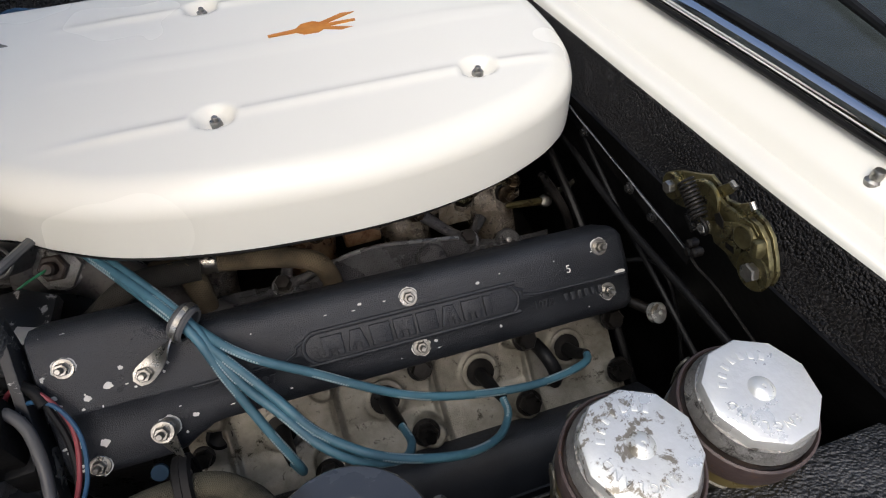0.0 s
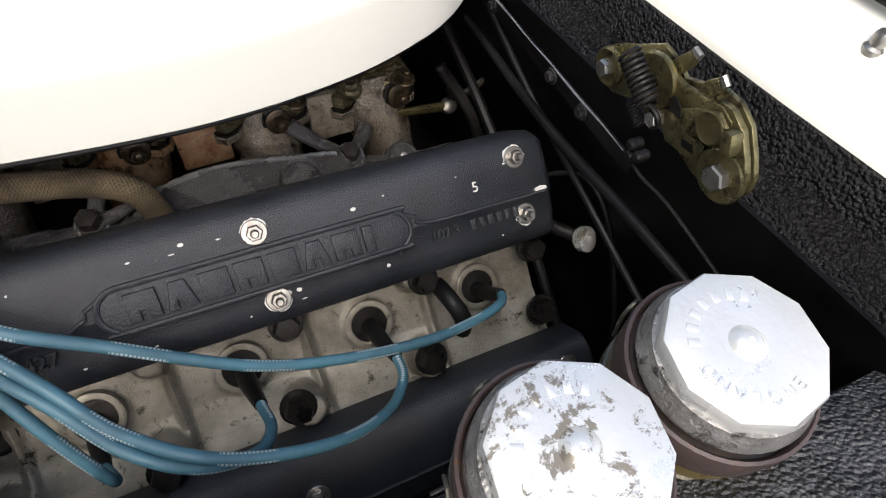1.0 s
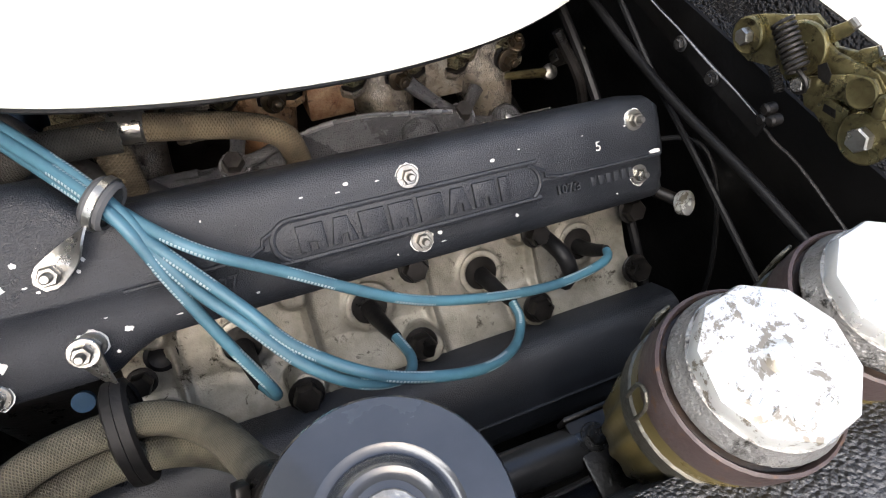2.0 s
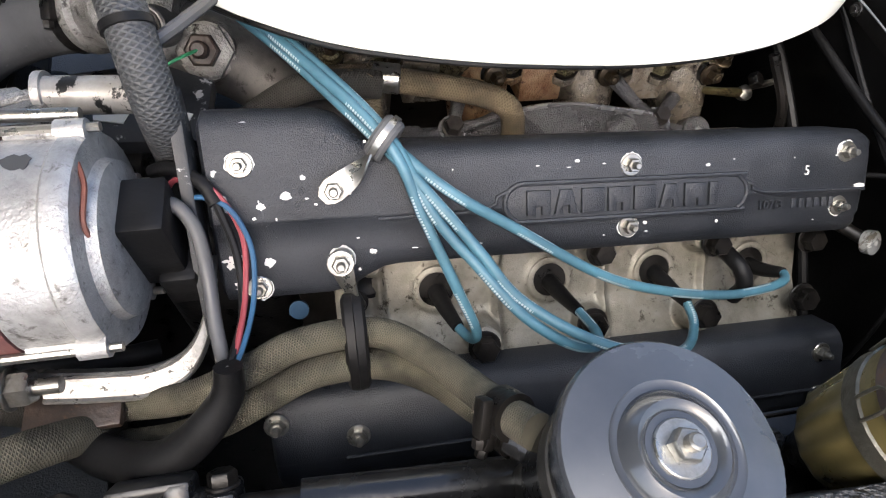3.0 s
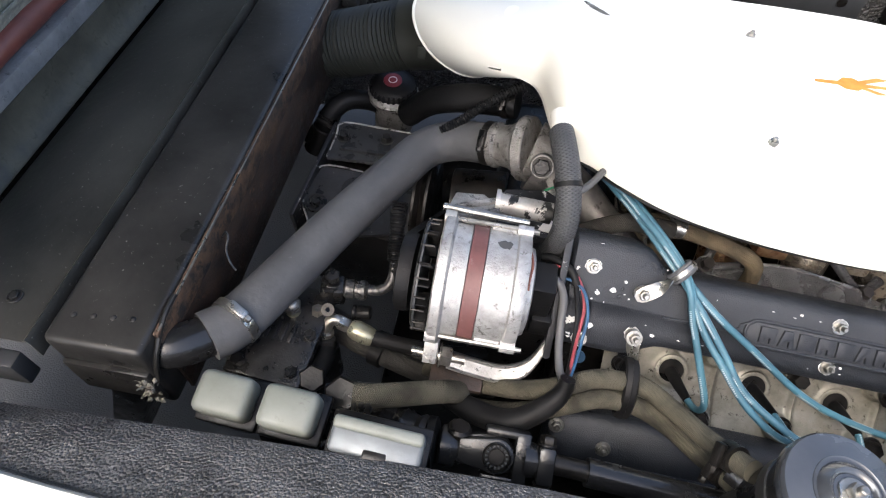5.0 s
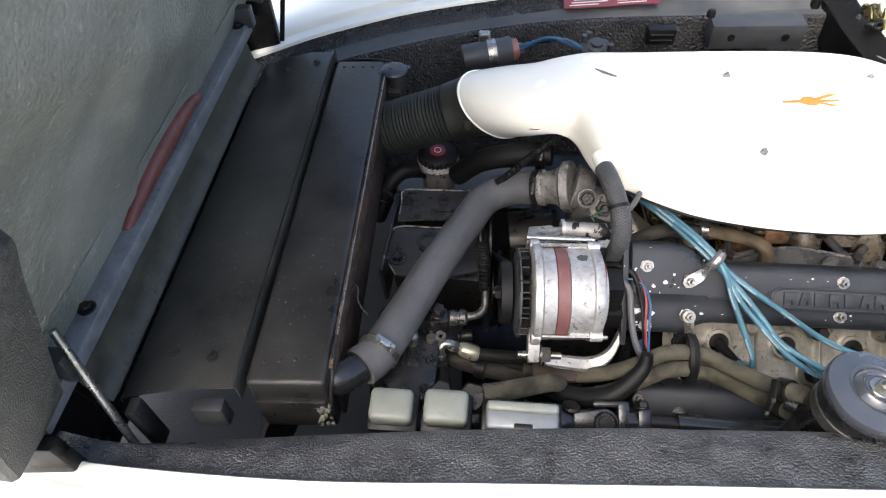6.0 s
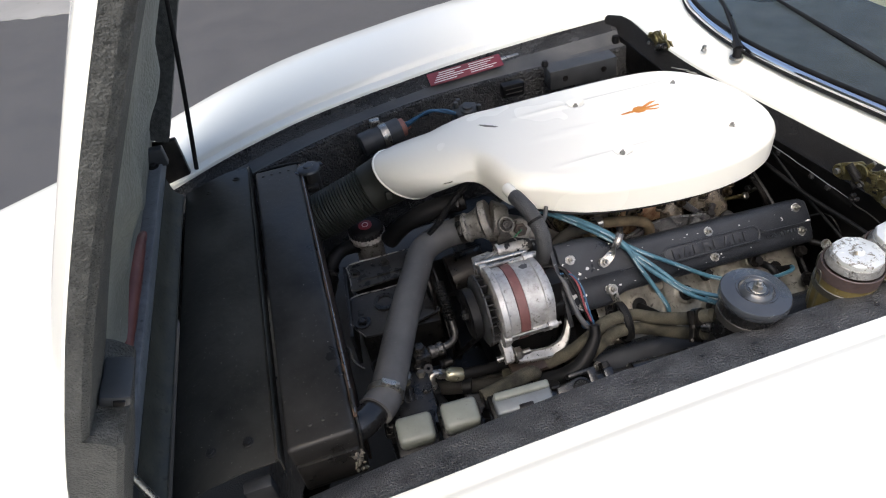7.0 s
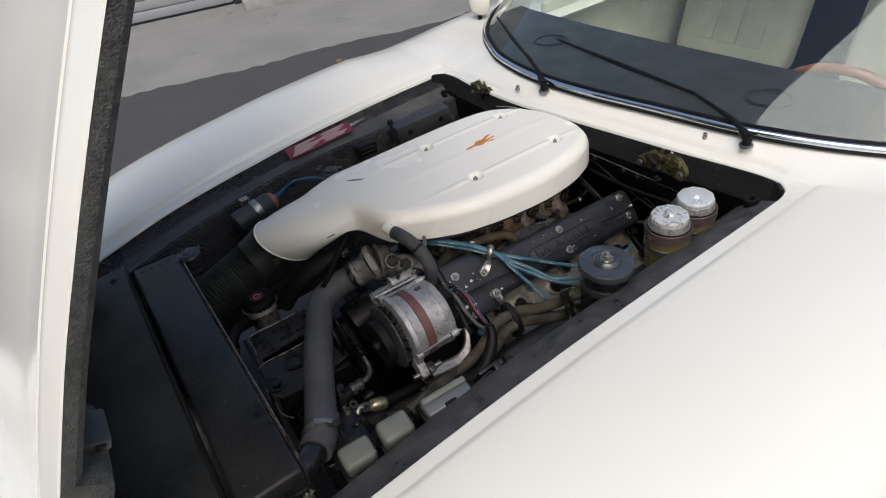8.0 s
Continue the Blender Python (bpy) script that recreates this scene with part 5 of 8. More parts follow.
def ignition_leads():
    boots = [-0.146, -0.042, 0.063, 0.166]
    # boots stand in the wells and lean with their leads
    tips = [bank(-0.138, 0.126, -0.020), bank(-0.035, 0.122, -0.018), bank(0.069, 0.126, -0.022), bank(0.170, 0.108, -0.026)]
    clip = V(-0.187, 0.014, 0.832)
    src = [V(-0.30, 0.165, 0.845), V(-0.245, 0.090, 0.846)]
    mids = [
        [bank(-0.165, 0.030, 0.016), bank(-0.146, 0.078, 0.016), bank(-0.132, 0.112, 0.012), bank(-0.129, 0.127, 0.002), bank(-0.132, 0.131, -0.010)],
        [bank(-0.158, 0.028, 0.020), bank(-0.132, 0.062, 0.030), bank(-0.105, 0.095, 0.044), bank(-0.074, 0.117, 0.050), bank(-0.044, 0.130, 0.034), bank(-0.032, 0.130, 0.008)],
        [bank(-0.153, 0.022, 0.022), bank(-0.130, 0.052, 0.030), bank(-0.105, 0.085, 0.040), bank(-0.060, 0.112, 0.060), bank(0.0, 0.134, 0.052), bank(0.044, 0.145, 0.020), bank(0.067, 0.138, -0.008)],
        [bank(-0.148, 0.010, 0.020), bank(-0.10, 0.040, 0.018), bank(-0.03, 0.082, 0.012), bank(0.03, 0.103, 0.004), bank(0.094, 0.115, -0.004), bank(0.140, 0.115, -0.010), bank(0.165, 0.112, -0.018)],
    ]
    for k in range(4):
        lead = thing("ignition_lead", tips[k], "blue silicone ignition lead with a black plug boot", "ignition lead", "ignition leads")
        o = V(0.0, 0.0045 * ((k % 2) * 2 - 1), 0.004 * (1 - (k // 2) * 2))
        line = [src[0] + o * 1.2, src[1] + o, clip + o] + mids[k] + [tips[k]]
        part("lead", tube(line, 0.0040, 12, step=0.005), BLUEWIRE, lead)
        part("plug_boot", tube([bank(boots[k], 0.109, -0.115), bank(boots[k], 0.111, -0.070), bank(boots[k], 0.113, -0.060).lerp(tips[k], 0.35), tips[k]], [0.0088, 0.0082, 0.0072, 0.0050], 14, step=0.005), RUBBER, lead, "black rubber plug boot")
    # bright clip that bundles the leads
    cl = thing("lead_clip", bank(-0.224, 0.008, 0.0), "twisted bright steel clip with rubber lining holding the blue leads", "clip")
    strap = [bank(-0.2315, 0.0142, 0.0105), bank(-0.224, 0.008, 0.011), bank(-0.212, -0.001, 0.013), bank(-0.203, -0.010, 0.012), bank(-0.194, -0.020, 0.008)]
    rows = []
    for i, q in enumerate(spline(strap, 0.004)):
        f = i / 9
        f = min(f, 1.2) ** 2
        across = (bank(0, 1, 0) - bank(0, 0, 0)) * 0.77 + V(0.63, 0, 0)
        d = across * max(0.0, 1 - f * 0.8) + EN * f
        d = d.normalized() * (0.0088 - 0.0036 * min(f, 1)) * min(1, (0.42, 0.84)[i] if i < 2 else 1)
        rows.append([q - d, q - d * 0.5, q, q + d * 0.5, q + d])
    part("strap", thick(sheet(rows), 0.0014), STEEL, cl)
    ringc, ax = clip, (V(-0.13, 0.0, 0.80) - V(-0.245, 0.09, 0.846)).normalized()
    u, w, a = basis(ax)
    loop = [ringc + (u * math.cos(t) * 0.0125 + w * math.sin(t) * 0.0125) for t in [i * 6.2832 / 24 for i in range(25)]]
    bm = bmesh.new()
    sheet([[q - a * 0.0055 for q in loop], [q + (q - ringc) * 0.10 - a * 0.004 for q in loop], [q + (q - ringc) * 0.10 + a * 0.004 for q in loop], [q + a * 0.0055 for q in loop]], bm)
    part("loop", thick(bm, 0.002), HOSE, cl, "grey rubber lining")
    part("band", thick(sheet([[q + (q - ringc) * 0.30 - a * 0.0022 for q in loop], [q + (q - ringc) * 0.30 + a * 0.0022 for q in loop]]), 0.0012), STEEL, cl)
    part("nut", hexbolt(bank(-0.224, 0.008, 0.011), EN, 0.0062, 0.006, 0.0, 0.006), STEEL, cl)


ignition_leads()


def hose_clip():
    """The lower clip on the cam cover stud that carries the two braided hoses."""
    hc = thing("hose_clip", bank(-0.224, 0.058, 0.0), "twisted steel clip with rubber loop round two braided hoses", "clip")
    strap = [bank(-0.224, 0.055, 0.010), bank(-0.222, 0.072, 0.006), bank(-0.218, 0.088, 0.002), bank(-0.217, 0.103, -0.004)]
    rows = []
    for i, q in enumerate(spline(strap, 0.004)):
        f = min(1, i / 10)
        d = V(1, 0, 0) * (1 - f) + EN * f * 0.9 + V(0.25, 0, 0) * f
        d = d.normalized() * (0.008 - 0.002 * f)
        rows.append([q - d, q, q + d])
    part("strap", thick(sheet(rows), 0.0014), STEEL, hc)
    c = bank(-0.219, 0.119, 0.004)
    loop = [c + (bank(0, 1, 0) - bank(0, 0, 0)) * math.cos(t) * 0.0310 + EN * math.sin(t) * 0.0195 for t in [i * 6.2832 / 28 for i in range(29)]]
    sh = V(0.0065, 0, 0)
    part("loop", thick(sheet([[q - sh for q in loop], [q - sh * 0.75 + (q - c) * 0.10 for q in loop], [q - sh * 0.2 + (q - c) * 0.12 for q in loop], [q + (q - c) * 0.03 for q in loop], [q + sh * 0.2 + (q - c) * 0.12 for q in loop], [q + sh * 0.75 + (q - c) * 0.10 for q in loop], [q + sh for q in loop]]), 0.002), RUBBER, hc)
    part("nut", hexbolt(bank(-0.224, 0.058, 0.010), EN, 0.0062, 0.006, 0.0095, 0.006), STEEL, hc)


hose_clip()


def intake():
    im = thing("intake_manifold", (0, 0.15, 0.66), "cast aluminium intake manifold with fuel-stained carburettor bases", "manifold")
    # lens-shaped web plate leaning between two legged bosses
    crest = [(-0.20, 0.735), (-0.12, 0.732), (-0.075, 0.738), (-0.058, 0.745), (-0.026, 0.751), (0.005, 0.750), (0.026, 0.7455), (0.055, 0.7385), (0.086, 0.7305), (0.12, 0.716), (0.16, 0.704), (0.22, 0.70)]
    rows = []
    for x in [-0.19 + i * 0.008 for i in range(51)]:
        zt = smooth_table(crest, x)[0]
        low = 0.012 * min(1, max(0, (abs(x + 0.112) < 0.03) + (x > 0.1)))
        rows.append([(x, 0.045, zt - 0.062), (x, 0.060, zt - 0.048 - low), (x, 0.078, zt - 0.031 - low), (x, 0.094, zt - 0.0155 - low), (x, 0.1035, zt - 0.0065 - low), (x, 0.1065, zt - 0.002 - low), (x, 0.109, zt - low), (x, 0.113, zt + 0.0004 - low), (x, 0.116, zt - 0.002 - low), (x, 0.118, zt - 0.008), (x, 0.125, zt - 0.040), (x, 0.14, zt - 0.08)])
    part("web", sheet(rows), WEBCAST, im)
    # pale tube along the crest paints in the edge's highlight
    part("web_rim", tube([(x, 0.1105, smooth_table(crest, x)[0]) for x in [-0.062 + i * 0.010 for i in range(16)]], 0.0026, 8, step=0.01), BRIGHTRIM, im, "upper edge of the casting with its highlight painted on")
    for (x, y, z), ends in (((-0.112, 0.110, 0.740), ((-0.062, 0.108, 0.750), (-0.076, 0.090, 0.718), (-0.134, 0.090, 0.714), (-0.160, 0.104, 0.728), (-0.100, 0.140, 0.742))), ((0.102, 0.118, 0.725), ((0.072, 0.092, 0.706), (0.132, 0.100, 0.700), (0.128, 0.140, 0.722), (0.058, 0.146, 0.742)))):
        part("boss", lathe((x, y, z - 0.036), (0, -0.35, 1), [(0.021, 0), (0.0155, 0.014), (0.0128, 0.022), (0.0128, 0.0275), (0.009, 0.0285)], 22), WEBCAST, im)
        part("boss_rim", lathe((x, y - 0.0025, z - 0.0092), (0, -0.35, 1), [(0.0128, 0), (0.0134, 0.0012), (0.0126, 0.0022), (0.0095, 0.0023)], 22), BRIGHTRIM, im, "machined face of the boss")
        part("boss_bolt", hexbolt((x, y - 0.003, z - 0.0068), (0, -0.35, 1), 0.0088, 0.011, 0.0105), DARKBOLT, im)
        for q in ends:
            fat = 0.0062 if q[1] > 0.13 else 0.0045
            p0, p2 = V(x, y - 0.002, z - 0.012), V(*q)
            part("stay", tube([p0, p0.lerp(p2, 0.5) + V(0, 0, -0.002), p2], [0.0075, fat, fat * 1.2], 10, step=0.006), WEBCAST, im)
    part("core_plug", lathe((0.050, 0.093, 0.726), (0.05, -0.62, 0.78), [(0.0200, -0.010), (0.0180, 0.004), (0.0155, 0.007), (0.0, 0.0074)], 28), WEBCAST, im)
    plug = part("core_plug", lathe((0.154, 0.116, 0.694), (0, -0.55, 0.83), [(0.0155, -0.012), (0.0148, 0.006), (0.0125, 0.0085), (0.0, 0.0085)], 26), WEBCAST, im)
    part("plug_screw", lathe((0.154, 0.1115, 0.7010), (0, -0.55, 0.83), [(0.0035, 0), (0.0032, 0.0016), (0.0, 0.0022)], 12), STEEL, plug)
    # stained runners opening into bolt flanges, the square blocks between them and the carburettor bodies above
    for k, jx in enumerate((-0.179, -0.064, 0.052, 0.166)):
        z = 0.752 - 0.055 * jx
        x = jx - (0.012 if k < 3 else 0.022)
        m = CASTBROWN if k == 1 else CASTTAN
        lean = 0.0 if k < 3 else 0.008
        part("runner", tube([(x, 0.192, z - 0.008), (x, 0.186, z - 0.016), (x + lean * 0.3, 0.174, z - 0.030), (x + lean, 0.160, z - 0.052), (x + lean * 1.6, 0.150, z - 0.085)], [0.037, 0.0335, 0.0300, 0.0270, 0.0250], 26, step=0.004), m, im, "fuel-stained cast runner with a belled top")
        lobe = [(-0.046, 0.168), (-0.044, 0.152), (-0.036, 0.146), (-0.026, 0.149), (-0.018, 0.158), (0.010, 0.157), (0.018, 0.150), (0.028, 0.146), (0.037, 0.150), (0.042, 0.162), (0.042, 0.215), (-0.046, 0.215)]
        part("bolt_flange", prism([(x + a, b) for a, b in lobe], 0.007, Matrix.Translation((0, 0, z - 0.012)), 0.0015), m, im)
        part("gasket", prism([(x + a * 0.98, b + 0.001) for a, b in lobe], 0.0018, Matrix.Translation((0, 0, z - 0.0048)), 0), DARKSTEEL, im, "dark gasket")
        part("carburettor_base", prism([(x + a * 0.94, b + 0.005) for a, b in lobe], 0.012, Matrix.Translation((0, 0, z - 0.0028)), 0.003), CASTOLIVE, im, "fuel-stained carburettor base")
        part("body", block((x - 0.036, 0.172, z + 0.0095), (x + 0.034, 0.27, z + 0.060), 0.010, seg=3), CASTOLIVE, im)
        part("float_rib", block((x - 0.040, 0.166, z + 0.030), (x + 0.040, 0.21, z + 0.036), 0.003), CASTOLIVE, im)
        ja = V(0.12, -0.92, 0.30).normalized()
        o = V(jx, 0.140, z) - ja * 0.032
        part("jet_housing", lathe(o, ja, [(0.0185, -0.004), (0.0185, 0.008), (0.0165, 0.010), (0.0165, 0.013), (0.0135, 0.014)], 28), CASTOLIVE, im)
        part("jet_collar", lathe(o + ja * 0.014, ja, [(0.0130, 0), (0.0135, 0.001), (0.0135, 0.004), (0.0105, 0.005)], 26), DARKSTEEL, im)
        part("jet_ring", lathe(o + ja * 0.019, ja, [(0.0098, 0), (0.0112, 0.001), (0.0112, 0.0035), (0.0090, 0.0045)], 24), JETBROWN, im)
        part("jet_screw", hexbolt(o + ja * 0.0235, ja, 0.0068, 0.0085, 0.0, 0.003), JETBROWN, im)
        part("brass_screw", lathe((x - 0.024, 0.160, z + 0.008), (0, -0.25, 1), [(0.0115, 0), (0.0115, 0.008), (0.0085, 0.0095), (0.0085, 0.014), (0.006, 0.016), (0, 0.016)], 20), CASTOLIVE, im)
        part("screw_cap", hexbolt((x - 0.024, 0.1565, z + 0.023), (0, -0.25, 1), 0.0062, 0.006), JETBROWN, im)
        part("flange_nut", hexbolt((x + 0.030, 0.155, z + 0.009), (0, -0.2, 1), 0.0068, 0.007, 0.0088, 0.004), JETBROWN, im)
        part("fuel_screw", cyl((x - 0.004, 0.166, z + 0.030), (x - 0.006, 0.150, z + 0.036), 0.0055, 12), BRASS, im)
    for x0, x1, m in ((-0.152, -0.112, CASTTAN), (-0.036, 0.007, BLOCKRUST), (0.079, 0.120, BLOCKTAN)):
        z = 0.737 - 0.06 * (x0 + x1) / 2
        mm = Matrix.Translation(((x0 + x1) / 2, 0.155, z)) @ Matrix.Rotation(radians(-14), 4, "X")
        h = (x1 - x0) / 2
        part("joint_block", block((-h, 0.0, -0.022), (h, 0.06, 0.023), 0.0025, m=mm), m, im, "square cast joint block with rust stains")
    # near-black block added behind the runners so the gap reads as deep shade
    part("valley_fill", block((-0.25, 0.205, 0.50), (0.20, 0.34, 0.735), 0.02), DARKSTEEL, im)
    # throttle arm at the rear
    tip = V(0.218, 0.148, 0.712)
    part("linkage_arm", tube([tip + V(-0.085, 0.004, 0.010), tip + V(-0.045, 0.001, 0.006), tip], [0.0035, 0.0042, 0.0055], 8, step=0.006), BRASS, im)
    part("ball_joint", lathe(tip, (0.1, -0.5, 0.8), [(0.0, -0.008), (0.0065, -0.006), (0.0085, -0.001), (0.0085, 0.003), (0.005, 0.006), (0.0, 0.0065)], 16), STEEL, im)
    part("link_bolt", hexbolt(tip + V(0.006, 0.006, 0.010), (0.4, -0.4, 0.8), 0.0085, 0.010), DARKSTEEL, im)
    part("linkage", tube([tip + V(0.008, 0.004, 0.006), tip + V(0.030, 0.004, 0.010), tip + V(0.045, 0.0, 0.030)], [0.0045, 0.0035, 0.0030], 8, step=0.006), OLDSTRAP, im)
    # coolant outlet rail towards the thermostat
    part("outlet_pipe", tube([(-0.185, 0.085, 0.722), (-0.215, 0.105, 0.733), (-0.25, 0.135, 0.745), (-0.30, 0.180, 0.758), (-0.355, 0.195, 0.775)], [0.023, 0.024, 0.027, 0.032, 0.036], 20), CASTDARK, im)
    part("outlet_flange", cyl((-0.196, 0.090, 0.728), (-0.182, 0.080, 0.720), 0.029, 22), CASTDARK, im)
    sa, sd = V(-0.313, 0.186, 0.762), V(-0.08, -0.72, 0.69).normalized()
    part("sensor_boss", lathe(sa, sd, [(0.034, -0.006), (0.029, 0.012), (0.0245, 0.024), (0.0235, 0.032), (0.020, 0.032)], 28), CASTGREY, im)
    part("sensor_collar", hexbolt(sa + sd * 0.032, sd, 0.0235, 0.008), CASTGREY, im, "pale hexagon collar")
    part("sensor", hexbolt(sa + sd * 0.040, sd, 0.0140, 0.008, 0.0, 0.010), RUSTY, im, "rusty sensor")
    part("sensor_lead", tube([(-0.3175, 0.145, 0.801), (-0.335, 0.132, 0.802), (-0.352, 0.122, 0.797)], 0.0013, 6, step=0.004), GREEN, im)
    part("cross_hose", tube([(-0.33, 0.085, 0.74), (-0.299, 0.095, 0.760), (-0.243, 0.10, 0.797), (-0.203, 0.10, 0.800), (-0.18, 0.102, 0.796)], 0.0115, 14), BRAIDDARK, im)
    # small round cap on a stalk behind the head
    st = part("drain_stalk", cyl((0.238, -0.015, 0.705), (0.256, -0.043, 0.710), 0.006, 12), DARKSTEEL, im)
    part("drain_plug", lathe((0.257, -0.045, 0.7105), (0.30, -0.66, 0.69), [(0.0105, -0.004), (0.0115, -0.002), (0.0115, 0.004), (0.009, 0.0055), (0.003, 0.0055), (0.0025, 0.002), (0, 0.002)], 20), CAPALUW, im)
    # ochre braided heater hose
    bh = thing("heater_hose", (-0.1, 0.1, 0.74), "ochre braided hose bent over the manifold", "hose")
    part("hose", tube([(-0.225, 0.118, 0.79), (-0.19, 0.112, 0.795), (-0.15, 0.106, 0.792), (-0.10, 0.098, 0.785), (-0.072, 0.091, 0.774), (-0.063, 0.088, 0.752), (-0.061, 0.088, 0.727)], 0.0105, 16, step=0.005), BROWNBRAID, bh)
    part("stub", lathe((-0.061, 0.088, 0.716), (0.02, 0, 1), [(0.015, 0), (0.0135, 0.006), (0.0118, 0.010), (0.009, 0.0105)], 20), BRIGHTRIM, bh, "bright stub collar at the hose end")
    part("ferrule", cyl((-0.185, 0.112, 0.7955), (-0.162, 0.108, 0.7945), 0.0122, 18), STEEL, bh)
    part("frayed_end", tube([(-0.196, 0.114, 0.796), (-0.190, 0.104, 0.778), (-0.186, 0.090, 0.748)], [0.012, 0.0125, 0.010], 12, step=0.006), BROWNBRAID, bh)
    fr = random.Random(31)
    bm = bmesh.new()
    for k in range(46):
        p = V(-0.192 + fr.uniform(-0.008, 0.010), 0.111 + fr.uniform(-0.008, 0.004), 0.797 + fr.uniform(-0.006, 0.010))
        q = p + V(fr.uniform(-0.008, 0.008), fr.uniform(-0.010, 0.002), fr.uniform(-0.006, 0.010))
        tube([p, p.lerp(q, 0.5) + V(0, 0, 0.002), q], 0.0005, 4, step=0.004, bm=bm)
    part("loose_threads", bm, BROWNBRAID, bh, "frayed threads of the braided sleeve")


intake()

# ---- round the engine: cooling, charging, steering, brakes ----
DUCT = mat("olive_black_duct", (0.013, 0.0138, 0.0112), (0.026, 0.027, 0.022), scale=20, rough=0.55, bump=0.1, bscale=200, spec=0.35)

def hose_clamp(at, axis, r, parent, name="hose_clamp", width=0.011):
    """A worm-drive band round a hose."""
    at, a = Vector(at), Vector(axis).normalized()
    c = part(name, lathe(at - a * width / 2, a, [(r - 0.002, 0), (r + 0.0012, 0.0004), (r + 0.0012, width - 0.0004), (r - 0.002, width)], 30), STEEL if name == "hose_clamp" else DARKSTEEL, parent)
    u, w, a = basis(a)
    side = (V(0, -0.62, 0.78) - a * V(0, -0.62, 0.78).dot(a)).normalized()
    m = Matrix.Translation(at + side * (r + 0.004)) @ Matrix((a, side.cross(a), side)).transposed().to_4x4()
    part("screw_housing", block((-0.005, -0.012, -0.004), (0.005, 0.012, 0.004), 0.002, m=m), STEEL if name == "hose_clamp" else DARKSTEEL, c)
    part("clamp_screw", hexbolt(m @ V(0, -0.012, 0.001), m.to_3x3() @ V(0, -1, 0), 0.0042, 0.006), STEEL if name == "hose_clamp" else DARKSTEEL, c)
    return c


def cooling():
    rad = thing("radiator", (-0.785, 0.2, 0.3), "satin black radiator with riveted top tank and rusty rear flange", "radiator")
    tank = part("top_tank", block((-0.815, -0.190, 0.70), (-0.714, 0.555, 0.824), 0.007, seg=3), BLACK, rad)
    part("near_skirt", block((-0.811, -0.196, 0.72), (-0.718, -0.186, 0.783), 0.004), BLACK, rad)
    part("rear_flange", block((-0.7137, -0.165, 0.692), (-0.7085, 0.552, 0.787), 0.001), RUSTY, rad, "oily black rear flange with rust")
    part("flange_rim", block((-0.7137, -0.165, 0.7872), (-0.7080, 0.552, 0.8215), 0.001), RUSTTAN, rad, "orange rusted rim of the rear flange")
    part("bare_edge", tube([(-0.7095, -0.16 + i * 0.035 + 0.002 * math.sin(i * 7), 0.8218) for i in range(20)], [0.0009, 0.0016, 0.0008, 0.0014, 0.0006, 0.0013], 6, step=0.01), STEEL, rad, "bare worn edge")
    part("core", block((-0.045, -0.16, -0.42), (0.0, 0.53, 0.0), 0.004, m=Matrix.Translation((-0.765, 0, 0.699)) @ Matrix.Rotation(radians(22), 4, "Y")), DARKSTEEL, rad)
    for k in range(4):
        part("rivet", lathe((-0.796 + k * 0.0195, -0.160 + 0.002 * k, 0.824), (0, 0, 1), [(0.0032, -0.001), (0.003, 0.0008), (0.0018, 0.0016), (0, 0.0019)], 12), BLACK, rad)
    for k in range(4):
        part("rivet", lathe((-0.796 + k * 0.0195, 0.53, 0.824), (0, 0, 1), [(0.0032, -0.001), (0.003, 0.0008), (0.0018, 0.0016), (0, 0.0019)], 12), BLACK, rad)
    part("spout", tube([(-0.745, -0.150, 0.783), (-0.728, -0.157, 0.783), (-0.711, -0.158, 0.782), (-0.692, -0.145, 0.777), (-0.672, -0.122, 0.772), (-0.655, -0.098, 0.769)], 0.0235, 22, step=0.006), GLOSS, rad)
    rng = random.Random(21)
    bm = bmesh.new()
    for k in range(26):
        p = V(-0.722 + rng.uniform(-0.010, 0.008), -0.194 + rng.uniform(-0.008, 0.006), 0.752 + rng.uniform(-0.020, 0.022))
        lathe(p, (rng.uniform(-1, 1), rng.uniform(-1, 0), rng.uniform(-1, 1)), [(0.001, -0.003), (rng.uniform(0.002, 0.004), 0), (0.0005, rng.uniform(0.004, 0.010))], 5, bm)
    part("solder_crust", bm, CASTDIRTY, rad, "crumbled pale corrosion crust")
    part("weld_bead", tube([(-0.715, -0.190, 0.765), (-0.711, -0.178, 0.80), (-0.710, -0.145, 0.823), (-0.709, -0.12, 0.826)], 0.003, 8), BLACK, rad)
    neck = part("filler_neck", cyl((-0.689, 0.520, 0.77), (-0.689, 0.520, 0.819), 0.018, 22), BLACK, rad)
    part("overflow", tube([(-0.692, 0.536, 0.808), (-0.698, 0.562, 0.812), (-0.74, 0.570, 0.815), (-0.80, 0.572, 0.812), (-0.83, 0.575, 0.80)], 0.004, 8), RUBBER, rad)
    part("neck_bridge", block((-0.7078, 0.49, 0.775), (-0.68, 0.548, 0.79), 0.003), BLACK, rad)
    cap = part("filler_cap", lathe((-0.692, 0.520, 0.819), (0, 0, 1), [(0.027, 0.0), (0.028, 0.003), (0.026, 0.007), (0.018, 0.010), (0.012, 0.0105), (0.010, 0.013), (0.0, 0.014)], 26), PLATEBLACK, rad, "black pressed radiator cap")
    for a in (0.3, 3.44):
        part("cap_ear", block((0.024, -0.009, 0.0), (0.034, 0.009, 0.006), 0.002, m=Matrix.Translation((-0.692, 0.520, 0.819)) @ Matrix.Rotation(a, 4, "Z")), GLOSS, cap)
